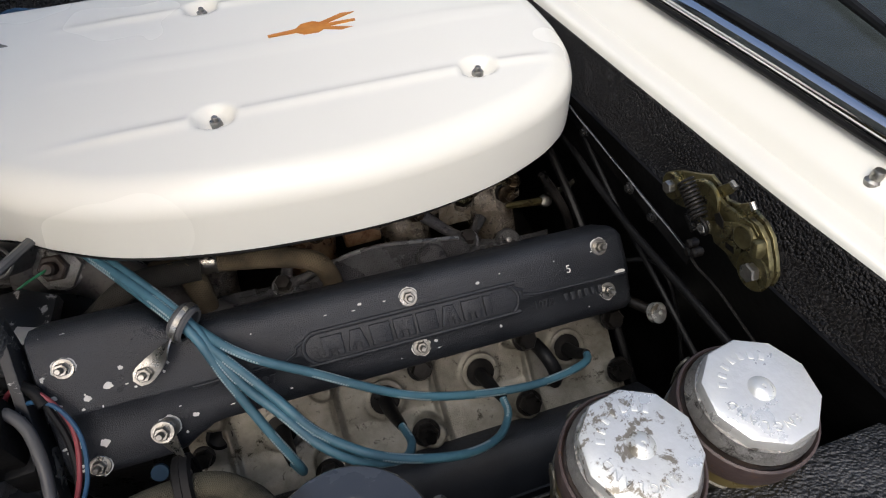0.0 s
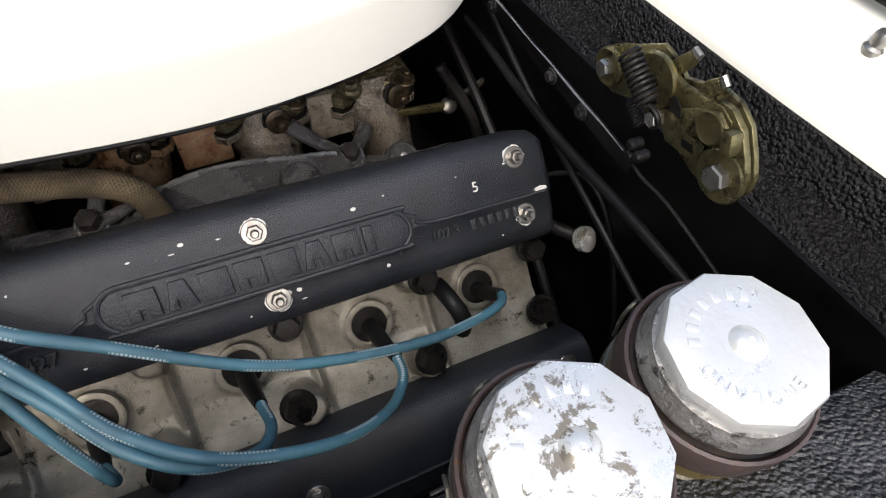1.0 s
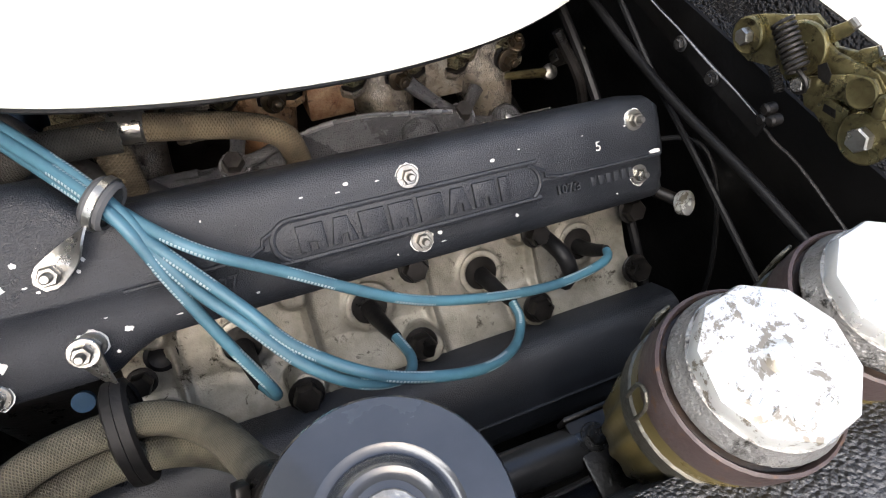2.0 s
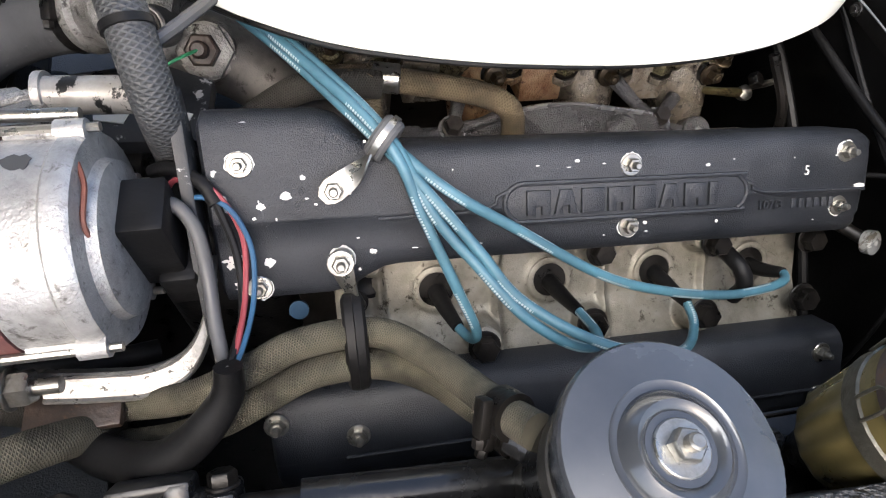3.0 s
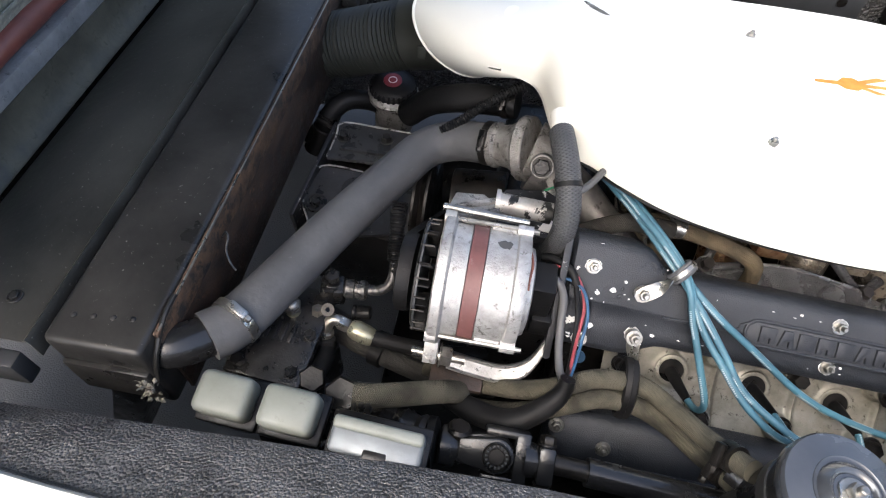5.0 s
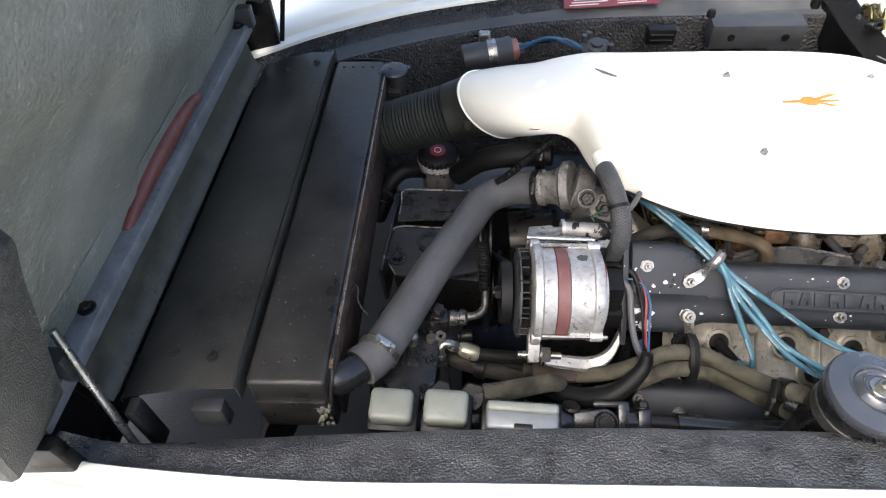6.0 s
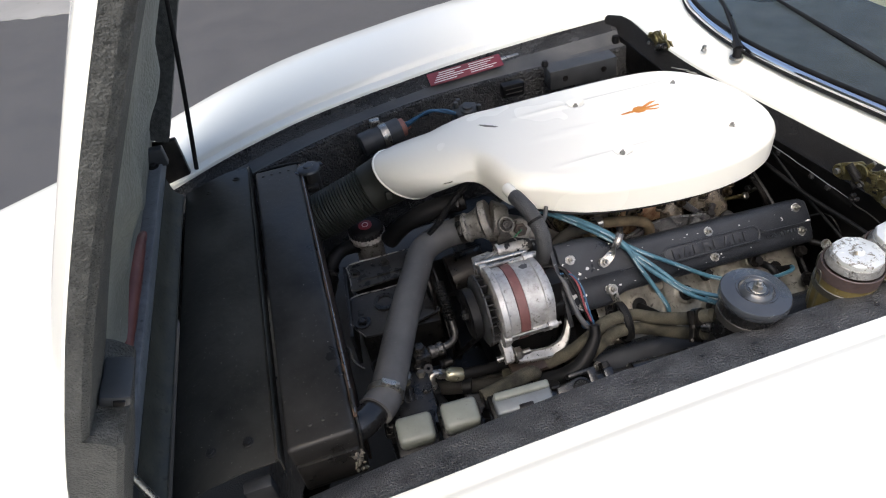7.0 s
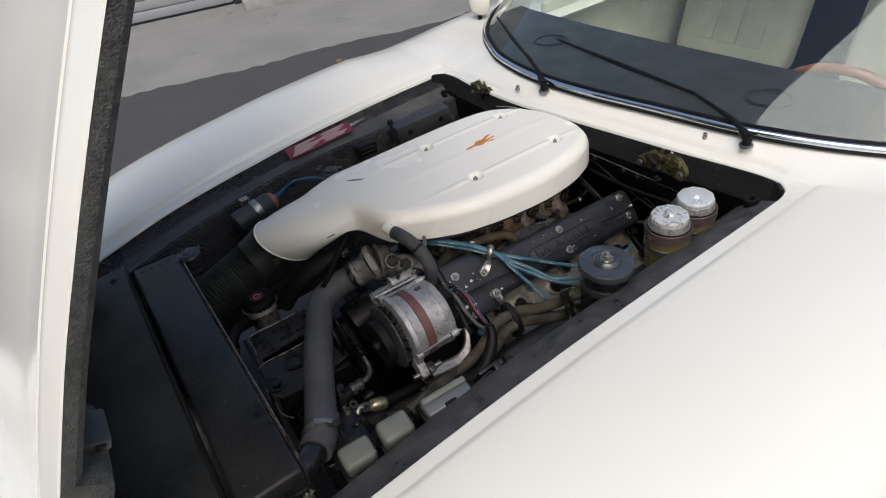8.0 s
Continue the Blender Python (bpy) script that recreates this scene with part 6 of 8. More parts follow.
    # loop of wire at the flange
    part("wire_loop", tube([(-0.709, -0.020, 0.792), (-0.702, -0.018, 0.802), (-0.696, -0.026, 0.802), (-0.697, -0.036, 0.792), (-0.690, -0.046, 0.782), (-0.682, -0.052, 0.778)], 0.0014, 6, step=0.004), DULLFIT, rad)

    # cover panel ahead of the radiator
    fp = thing("radiator_cover_panel", (-0.92, 0.2, 0.81), "satin black sheet-metal panel ahead of the radiator", "panel")
    rows = []
    for i in range(21):
        y = -0.195 + i * 0.795 / 20
        rows.append([(-0.990, y, 0.772), (-0.9885, y, 0.782), (-0.984, y, 0.787), (-0.93, y, 0.804), (-0.88, y, 0.816), (-0.832, y, 0.818), (-0.827, y, 0.823), (-0.825, y, 0.818), (-0.825, y, 0.79)])
    part("sheet", thick(sheet(rows), 0.002), PANELBLACK, fp)
    for p in ((-0.868, -0.150, 0.817), (-0.925, -0.14, 0.8055), (-0.86, 0.56, 0.818), (-0.925, 0.55, 0.8055)):
        part("screw", hexbolt(p, (0, 0, 1), 0.005, 0.003, 0.008), BLACK, fp)
    part("bracket", block((-0.885, -0.215, 0.752), (-0.845, -0.196, 0.795), 0.003), GREYBOX, fp)
    part("stay", block((-0.965, -0.225, 0.70), (-0.950, -0.20, 0.80), 0.003), BLACK, fp)
    # hinge rail, gutter and seal along the front
    hr = thing("hinge_rail", (-1.035, 0.2, 0.83), "black painted bonnet hinge rail with worn edges", "hinge rail")
    part("rail", block((-1.046, -0.27, 0.838), (-1.013, 0.655, 0.864), 0.003), RAILGREY, hr)
    # black plates added at the rail ends to make the bright gap there dark
    for y in (-0.30, 0.72):
        part("hinge_gap_fill", block((-1.075, y, 0.66), (-0.985, y + 0.02, 0.868), 0.004), DARKSTEEL, hr)
    part("gutter", thick(sheet([[(-1.030, y, 0.840), (-1.028, y, 0.800), (-1.022, y, 0.780), (-1.012, y, 0.782), (-1.0085, y, 0.792)] for y in [-0.20 + i * 0.05 for i in range(17)]]), 0.0015), DARKSTEEL, hr)
    part("gutter_edge", thick(sheet([[(-1.0125, y, 0.839), (-1.0105, y, 0.815), (-1.006, y, 0.798), (-0.999, y, 0.790), (-0.993, y, 0.786)] for y in [-0.20 + i * 0.05 for i in range(17)]]), 0.0015), YELLOWDIRT, hr, "dirty yellowed edge of the drain gutter")
    part("worn_edge", tube([(-0.9925, -0.19, 0.7868), (-0.9925, 0.2, 0.7872), (-0.9925, 0.58, 0.7868)], 0.0010, 6, step=0.05), YELLOWDIRT, hr, "worn edge of the gutter")
    for y in (-0.11, 0.62):
        part("hinge_bolt", hexbolt((-1.031, y, 0.864), (0, 0, 1), 0.008, 0.006, 0.012), DARKSTEEL, hr)
    for y in (-0.2, 0.64):
        part("hinge_arm", block((-1.05, y - 0.012, 0.855), (-1.0, y + 0.012, 0.90), 0.004), GREYBOX, hr)
    solo("bonnet_seal", tube([(-1.036, 0.37, 0.860), (-1.033, 0.31, 0.878), (-1.032, 0.20, 0.884), (-1.033, 0.10, 0.878), (-1.037, 0.03, 0.860)], [0.008, 0.014, 0.016, 0.014, 0.008], 14), SEALRED, "red-brown rubber seal strip below the open bonnet", "seal")
    # stays that hold the bonnet
    st = thing("bonnet_stay", (-0.95, 0.64, 0.84), "slim black bonnet stay rod", "stay", "bonnet stays")
    part("rod", tube([(-0.948, 0.635, 0.825), (-0.894, 0.661, 1.073), (-0.845, 0.685, 1.33)], 0.005, 10, step=0.05), RUBBER, st)
    part("eye", cyl((-0.85, 0.678, 1.33), (-0.84, 0.70, 1.33), 0.011, 14), BLACK, st)
    sn = thing("bonnet_stay", (-0.985, -0.23, 0.82), "bright steel bonnet stay rod", "stay", "bonnet stays")
    part("rod", tube([(-1.0, -0.19, 0.935), (-0.965, -0.235, 0.80), (-0.955, -0.25, 0.74)], 0.005, 10, step=0.02), STEEL, sn)

    # top hose and thermostat housing
    th = thing("radiator_hose", (-0.55, 0.1, 0.7), "grey-black rubber radiator hose with band clamps", "hose")
    line = [(-0.682, -0.137, 0.775), (-0.655, -0.100, 0.770), (-0.592, 0.045, 0.764), (-0.535, 0.165, 0.757), (-0.512, 0.208, 0.756), (-0.485, 0.226, 0.760), (-0.45, 0.226, 0.770), (-0.405, 0.212, 0.784)]
    part("hose", tube(line, 0.0285, 26, step=0.008), HOSE, th)
    hose_clamp((-0.661, -0.110, 0.771), V(-0.592, 0.045, 0.764) - V(-0.655, -0.1, 0.77), 0.0295, th)
    hose_clamp((-0.418, 0.217, 0.781), (0.045, -0.014, 0.014), 0.0295, th, "band_clamp", 0.014)
    ts = thing("thermostat_housing", (-0.36, 0.2, 0.77), "weathered cast aluminium thermostat housing", "housing")
    part("neck", lathe((-0.415, 0.215, 0.782), (0.040, -0.012, 0.014), [(0.030, 0), (0.0315, 0.004), (0.0315, 0.009), (0.0275, 0.013), (0.030, 0.028), (0.037, 0.040)], 28), CASTGREY, ts)
    part("flange", cyl((-0.376, 0.203, 0.795), (-0.362, 0.199, 0.800), 0.044, 26), CASTGREY, ts)
    part("body", cyl((-0.362, 0.199, 0.800), (-0.332, 0.192, 0.796), 0.040, 26, r2=0.030), CASTGREY, ts)
    for dy, dz in ((0.0, 0.036), (-0.033, -0.012), (0.033, -0.015)):
        part("flange_bolt", hexbolt((-0.377, 0.203 + dy, 0.795 + dz), (-1, 0.3, -0.3), 0.006, 0.006, 0.008), STEEL, ts)
    part("side_boss", cyl((-0.345, 0.175, 0.80), (-0.35, 0.145, 0.825), 0.016, 18), CASTDARK, ts)
    part("side_bolt", hexbolt((-0.35, 0.145, 0.825), (-0.1, -0.75, 0.6), 0.011, 0.009, 0.013), DARKSTEEL, ts)

    # corrugated cold-air duct
    du = thing("air_duct", (-0.65, 0.33, 0.75), "dark corrugated air duct from radiator to air cleaner", "duct")
    part("sleeve", tube([(-0.478, 0.388, 0.846), (-0.505, 0.402, 0.828), (-0.545, 0.411, 0.808), (-0.575, 0.413, 0.797)], [0.050, 0.060, 0.058, 0.055], 30, step=0.006), DUCT, du)
    part("bellows", tube([(-0.57, 0.413, 0.799), (-0.62, 0.416, 0.780), (-0.68, 0.422, 0.756), (-0.748, 0.432, 0.730)], 0.0515, 30, ripple=0.0022, pitch=0.0068), DUCT, du)
    part("seam_tab", block((-0.548, 0.340, 0.808), (-0.535, 0.346, 0.830), 0.002), DUCT, du)

    # oil filler with knurled cap
    of = thing("oil_filler", (-0.602, 0.412, 0.62), "black knurled oil filler cap with a red disc", "filler cap")
    part("neck", lathe((-0.602, 0.412, 0.60), (0, 0, 1), [(0.034, 0), (0.034, 0.062), (0.043, 0.068), (0.044, 0.074), (0.040, 0.078), (0.044, 0.081), (0.040, 0.085)], 32), CASTGREY, of)
    cap = part("cap", lathe((-0.602, 0.412, 0.684), (0, -0.1, 1), [(0.039, 0), (0.039, 0.011), (0.034, 0.017), (0.026, 0.020), (0.0, 0.0205)], 32), RUBBER, of)
    for i in range(28):
        t = i * 6.2832 / 28
        part("grip", lathe((-0.602 + 0.039 * math.cos(t), 0.412 + 0.039 * math.sin(t), 0.685), (0, 0, 1), [(0.003, 0), (0.003, 0.010), (0.0015, 0.012)], 6), RUBBER, cap)
    part("disc", lathe((-0.602, 0.4100, 0.7045), (0, -0.1, 1), [(0.0160, 0), (0.0160, 0.0012), (0.0, 0.0015)], 24), REDPLATE, of, "red disc")
    part("disc_ring", lathe((-0.602, 0.4099, 0.7058), (0, -0.1, 1), [(0.0060, 0), (0.0078, 0.0), (0.0078, 0.0006), (0.0060, 0.0006)], 20, hole=True), WHITEINK, of)
    # breather hose from the air cleaner
    br = thing("breather_hose", (-0.33, 0.03, 0.78), "grey mesh-covered breather hose", "hose")
    part("hose", tube([(-0.343, 0.117, 0.911), (-0.339, 0.096, 0.911), (-0.332, 0.068, 0.903), (-0.325, 0.040, 0.882), (-0.323, 0.028, 0.855), (-0.325, 0.031, 0.820), (-0.329, 0.041, 0.789), (-0.342, 0.068, 0.762)], 0.0138, 18, step=0.005), MESHSLEEVE, br)
    part("tie", lathe((-0.329, 0.055, 0.895), (0.007, -0.028, -0.018), [(0.0125, -0.003), (0.0152, -0.0025), (0.0152, 0.0025), (0.0125, 0.003)], 22), RUBBER, br)
    part("tie_lead", tube([(-0.320, 0.052, 0.884), (-0.303, 0.072, 0.884), (-0.285, 0.105, 0.878)], 0.004, 8), GREYWIRE, br)


cooling()


def alternator():
    al = thing("alternator", (-0.41, -0.03, 0.74), "aluminium alternator with a dull red band and black fan", "alternator")
    c = V(0, -0.031, 0.808)
    at = lambda x: V(x - 0.012, c.y, c.z)
    ax = (1, 0, 0)
    part("front_housing", lathe(at(-0.440), ax, [(0.045, 0), (0.070, 0.001), (0.0735, 0.003), (0.0735, 0.012), (0.0715, 0.014), (0.0665, 0.015), (0.0650, 0.032)], 44), ALU, al)
    part("band", lathe(at(-0.4075), ax, [(0.0640, 0), (0.0660, 0.0006), (0.0660, 0.0165), (0.0640, 0.017)], 44), REDBAND, al, "dull red stator band")
    part("rear_housing", lathe(at(-0.390), ax, [(0.0650, 0), (0.0645, 0.030), (0.0665, 0.032), (0.0665, 0.042), (0.0645, 0.045), (0.050, 0.046)], 44), ALU, al)
    part("rear_cover", lathe(at(-0.344), ax, [(0.050, 0), (0.048, 0.006), (0.040, 0.008), (0.0, 0.008)], 36), ALU, al)
    part("field_wire", tube([at(-0.349) + V(0, 0.02, 0.060), at(-0.342) + V(0, 0.0, 0.056), at(-0.343) + V(0, -0.022, 0.046), at(-0.338) + V(0, -0.03, 0.02)], 0.0015, 6, step=0.004), mat("orange_insulation", (0.16, 0.05, 0.03), rough=0.5), al)
    # through bolts lying in lugs on the outside
    for t in (0.95, 3.25, 4.7, 5.9):
        d = V(0, math.cos(t), math.sin(t))
        part("through_bolt", tube([at(-0.436) + d * 0.069, at(-0.338) + d * 0.069], 0.0030, 8, step=0.05), STEEL, al)
        part("lug", tube([at(-0.361) + d * 0.067, at(-0.345) + d * 0.067], 0.0075, 10, step=0.02), ALU, al)
        part("front_lug", tube([at(-0.440) + d * 0.069, at(-0.428) + d * 0.069], 0.0085, 10, step=0.02), ALU, al)
        part("stator_rib", tube([at(-0.388) + d * 0.0655, at(-0.362) + d * 0.0655], 0.0035, 8, step=0.02), ALU, al)
    # swivel ear
    ear = prism([(-0.094, 0.772), (-0.070, 0.790), (-0.070, 0.755), (-0.088, 0.738), (-0.104, 0.738), (-0.110, 0.752)], 0.016, Matrix(((0, 0, 1, -0.452), (1, 0, 0, 0), (0, 1, 0, 0), (0, 0, 0, 1))), 0.003)
    part("swivel_ear", ear, ALU, al)
    part("swivel_bolt", tube([(-0.466, -0.097, 0.750), (-0.405, -0.097, 0.748)], 0.0055, 10, step=0.02), STEEL, al)
    part("swivel_nut", hexbolt((-0.434, -0.097, 0.750), (1, 0, 0), 0.012, 0.012, 0.014), STEEL, al)
    # fan, pulley
    fan = part("fan", lathe(at(-0.462), ax, [(0.0, 0), (0.03, 0), (0.058, 0.003), (0.063, 0.006), (0.063, 0.008), (0.03, 0.008)], 36), GREYBOX, al)
    for i in range(18):
        m = Matrix.Translation(at(-0.456)) @ Matrix.Rotation(i * 6.2832 / 18, 4, "X")
        part("fan_blade", block((0.001, 0.040, -0.0065), (0.014, 0.0615, -0.0045), 0.0006, m=m), RUBBER, fan)
    for i in range(11):
        m = Matrix.Translation(at(-0.460)) @ Matrix.Rotation(i * 6.2832 / 11 + 0.1, 4, "X")
        part("guard_loop", tube([m @ V(0.016, 0.0615, -0.010), m @ V(0.005, 0.0615, -0.010), m @ V(0.003, 0.0615, -0.008), m @ V(0.003, 0.0615, 0.008), m @ V(0.005, 0.0615, 0.010), m @ V(0.016, 0.0615, 0.010)], 0.0013, 6, step=0.02), DARKSTEEL, fan)
    part("pulley", lathe(at(-0.481), ax, [(0.0, 0.004), (0.018, 0.004), (0.022, 0.001), (0.040, 0.0), (0.0435, 0.0015), (0.0435, 0.004), (0.0405, 0.006), (0.0405, 0.011), (0.0435, 0.013), (0.0435, 0.016), (0.02, 0.017)], 40), RUBBER, al)
    part("pulley_nut", hexbolt(at(-0.477), (-1, 0, 0), 0.010, 0.009, 0.013, 0.003), DARKSTEEL, al)
    # regulator block and plug
    part("brush_block", block((-0.352, -0.045, 0.77), (-0.322, -0.005, 0.835), 0.004), RUBBER, al)
    part("plug", block((-0.340, -0.052, 0.752), (-0.316, -0.015, 0.785), 0.004), RUBBER, al)
    # dark grease mark
    rng = random.Random(17)
    blot = [(-0.385 + (0.0075 + rng.uniform(-0.003, 0.0015)) * math.cos(t), -0.003 + (0.006 + rng.uniform(-0.0028, 0.0012)) * math.sin(t)) for t in [i * 6.2832 / 15 for i in range(15)]]
    part("scuff", prism(blot, 0.0004, Matrix.Translation((0, -0.018, 0.8735)) @ Matrix.Rotation(0.2, 4, "X"), 0), GREYBOX, al)

    # belt down to the crank
    b = thing("drive_belt", (-0.505, 0.05, 0.6), "black rubber drive belt", "belt")
    p0, p1 = V(-0.4845, -0.031, 0.808), V(-0.4845, 0.235, 0.47)
    d = (p1 - p0).normalized()
    n = V(0, d.z, -d.y)
    r0, r1 = 0.041, 0.075
    loop = [p0 + (n * math.cos(t) - d * math.sin(t)) * r0 for t in [i * math.pi / 10 for i in range(11)]]
    loop += [p1 + (-n * math.cos(t) + d * math.sin(t)) * r1 for t in [i * math.pi / 10 for i in range(11)]]
    loop.append(loop[0])
    rows = []
    for i, q in enumerate(loop):
        cc = p0 if i < 11 or i == 22 else p1
        o = (q - cc).normalized()
        rows.append([q + V(-0.005, 0, 0) + o * 0.004, q + V(0.005, 0, 0) + o * 0.004, q + V(0.0035, 0, 0) - o * 0.004, q + V(-0.0035, 0, 0) - o * 0.004])
    part("belt", sheet(rows, close=True), RUBBER, b)
    part("crank_pulley", lathe((-0.49, 0.235, 0.47), (1, 0, 0), [(0.03, 0), (0.082, 0.002), (0.082, 0.005), (0.07, 0.012), (0.082, 0.02), (0.082, 0.024), (0.03, 0.026)], 36), DARKSTEEL, b)

    # lower bracket: chipped channel bent up to the engine front
    bk = thing("alternator_bracket", (-0.38, -0.095, 0.70), "chipped black and bare metal alternator bracket", "bracket")
    face, wide = V(0, -0.55, 0.835), V(0, 0.835, 0.55)

    def strip(points, w):
        rows = []
        for q in spline(points, 0.006):
            rows.append([q - wide * w - face * 0.012, q - wide * w, q - wide * (w - 0.002) + face * 0.002, q - wide * (w - 0.004), q + wide * (w - 0.004), q + wide * (w - 0.002) + face * 0.002, q + wide * w, q + wide * w - face * 0.012])
        return thick(sheet(rows), 0.0025)

    part("arm", strip([(-0.425, -0.092, 0.731), (-0.395, -0.094, 0.726), (-0.360, -0.094, 0.722), (-0.334, -0.086, 0.730), (-0.318, -0.066, 0.748), (-0.309, -0.040, 0.772)], 0.0105), WORNARM, bk)
    part("side_plate", prism([(-0.075, 0.745), (-0.062, 0.735), (-0.03, 0.765), (0.035, 0.832), (0.045, 0.858), (0.03, 0.860), (-0.045, 0.785)], 0.008, Matrix(((0, 0, 1, -0.318), (1, 0, 0, 0), (0, 1, 0, 0), (0, 0, 0, 1))), 0.002), CHIPPED, bk, "black bracket plate with chipped edge")
    part("foot", block((-0.442, -0.118, 0.708), (-0.380, -0.082, 0.716), 0.002), RUSTY, bk)
    part("foot_bolt", hexbolt((-0.388, -0.105, 0.710), (0, -0.3, -1), 0.008, 0.010, 0.010), RUSTY, bk)
    # upper adjusting bracket
    ub = thing("alternator_top_bracket", (-0.42, 0.07, 0.84), "bare aluminium adjusting bracket above the alternator", "bracket")
    part("plate", prism([(-0.455, 0.028), (-0.398, 0.032), (-0.394, 0.052), (-0.415, 0.070), (-0.448, 0.066)], 0.012, Matrix.Translation((0, 0, 0.838)) @ Matrix.Rotation(-0.12, 4, "X"), 0.003), CASTGREY, ub)
    part("web_rib", tube([(-0.45, 0.034, 0.848), (-0.425, 0.050, 0.846), (-0.400, 0.062, 0.842)], 0.004, 8), CASTGREY, ub)
    part("spacer", tube([(-0.397, 0.064, 0.838), (-0.335, 0.062, 0.836)], 0.0125, 16, step=0.02), FLAKED, ub)
    part("collar", tube([(-0.401, 0.064, 0.838), (-0.396, 0.064, 0.838)], 0.0155, 18, step=0.02), ALU, ub)
    part("rod", tube([(-0.456, 0.022, 0.866), (-0.362, 0.020, 0.864)], 0.0040, 10, step=0.03), STEEL, ub)
    # wiring
    wl = thing("alternator_wiring", (-0.3, -0.06, 0.70), "red, blue and grey wiring leaving the alternator in a black sleeve", "wiring")
    part("grey_wire", tube([(-0.333, -0.012, 0.812), (-0.322, -0.018, 0.822), (-0.311, -0.030, 0.812), (-0.308, -0.052, 0.790), (-0.306, -0.080, 0.776), (-0.302, -0.103, 0.772), (-0.297, -0.117, 0.782)], 0.0046, 10, step=0.005), GREYWIRE, wl)
    part("sleeve", tube([(-0.338, 0.014, 0.815), (-0.325, 0.010, 0.822), (-0.305, -0.004, 0.822), (-0.298, -0.016, 0.815)], 0.0048, 10, step=0.005), RUBBER, wl)
    part("blue_wire", tube([(-0.33, -0.020, 0.798), (-0.315, -0.010, 0.815), (-0.292, -0.018, 0.815), (-0.280, -0.038, 0.796), (-0.282, -0.066, 0.776), (-0.289, -0.098, 0.775), (-0.296, -0.117, 0.780)], 0.0018, 8, step=0.004), BLUE, wl)
    part("red_wire", tube([(-0.335, -0.008, 0.805), (-0.322, 0.002, 0.820), (-0.300, -0.008, 0.822), (-0.285, -0.030, 0.800), (-0.287, -0.062, 0.778), (-0.292, -0.095, 0.776), (-0.298, -0.118, 0.780)], 0.0020, 8, step=0.004), RED, wl)
    part("black_wire", tube([(-0.298, -0.014, 0.815), (-0.290, -0.040, 0.790), (-0.290, -0.075, 0.772), (-0.297, -0.115, 0.780)], 0.0028, 8, step=0.004), RUBBER, wl)
    part("loom", tube([(-0.296, -0.114, 0.785), (-0.300, -0.126, 0.768), (-0.322, -0.142, 0.745), (-0.349, -0.150, 0.728), (-0.385, -0.138, 0.708), (-0.43, -0.11, 0.685)], [0.0085, 0.012, 0.014, 0.014, 0.012], 14, step=0.006), RUBBER, wl)


alternator()


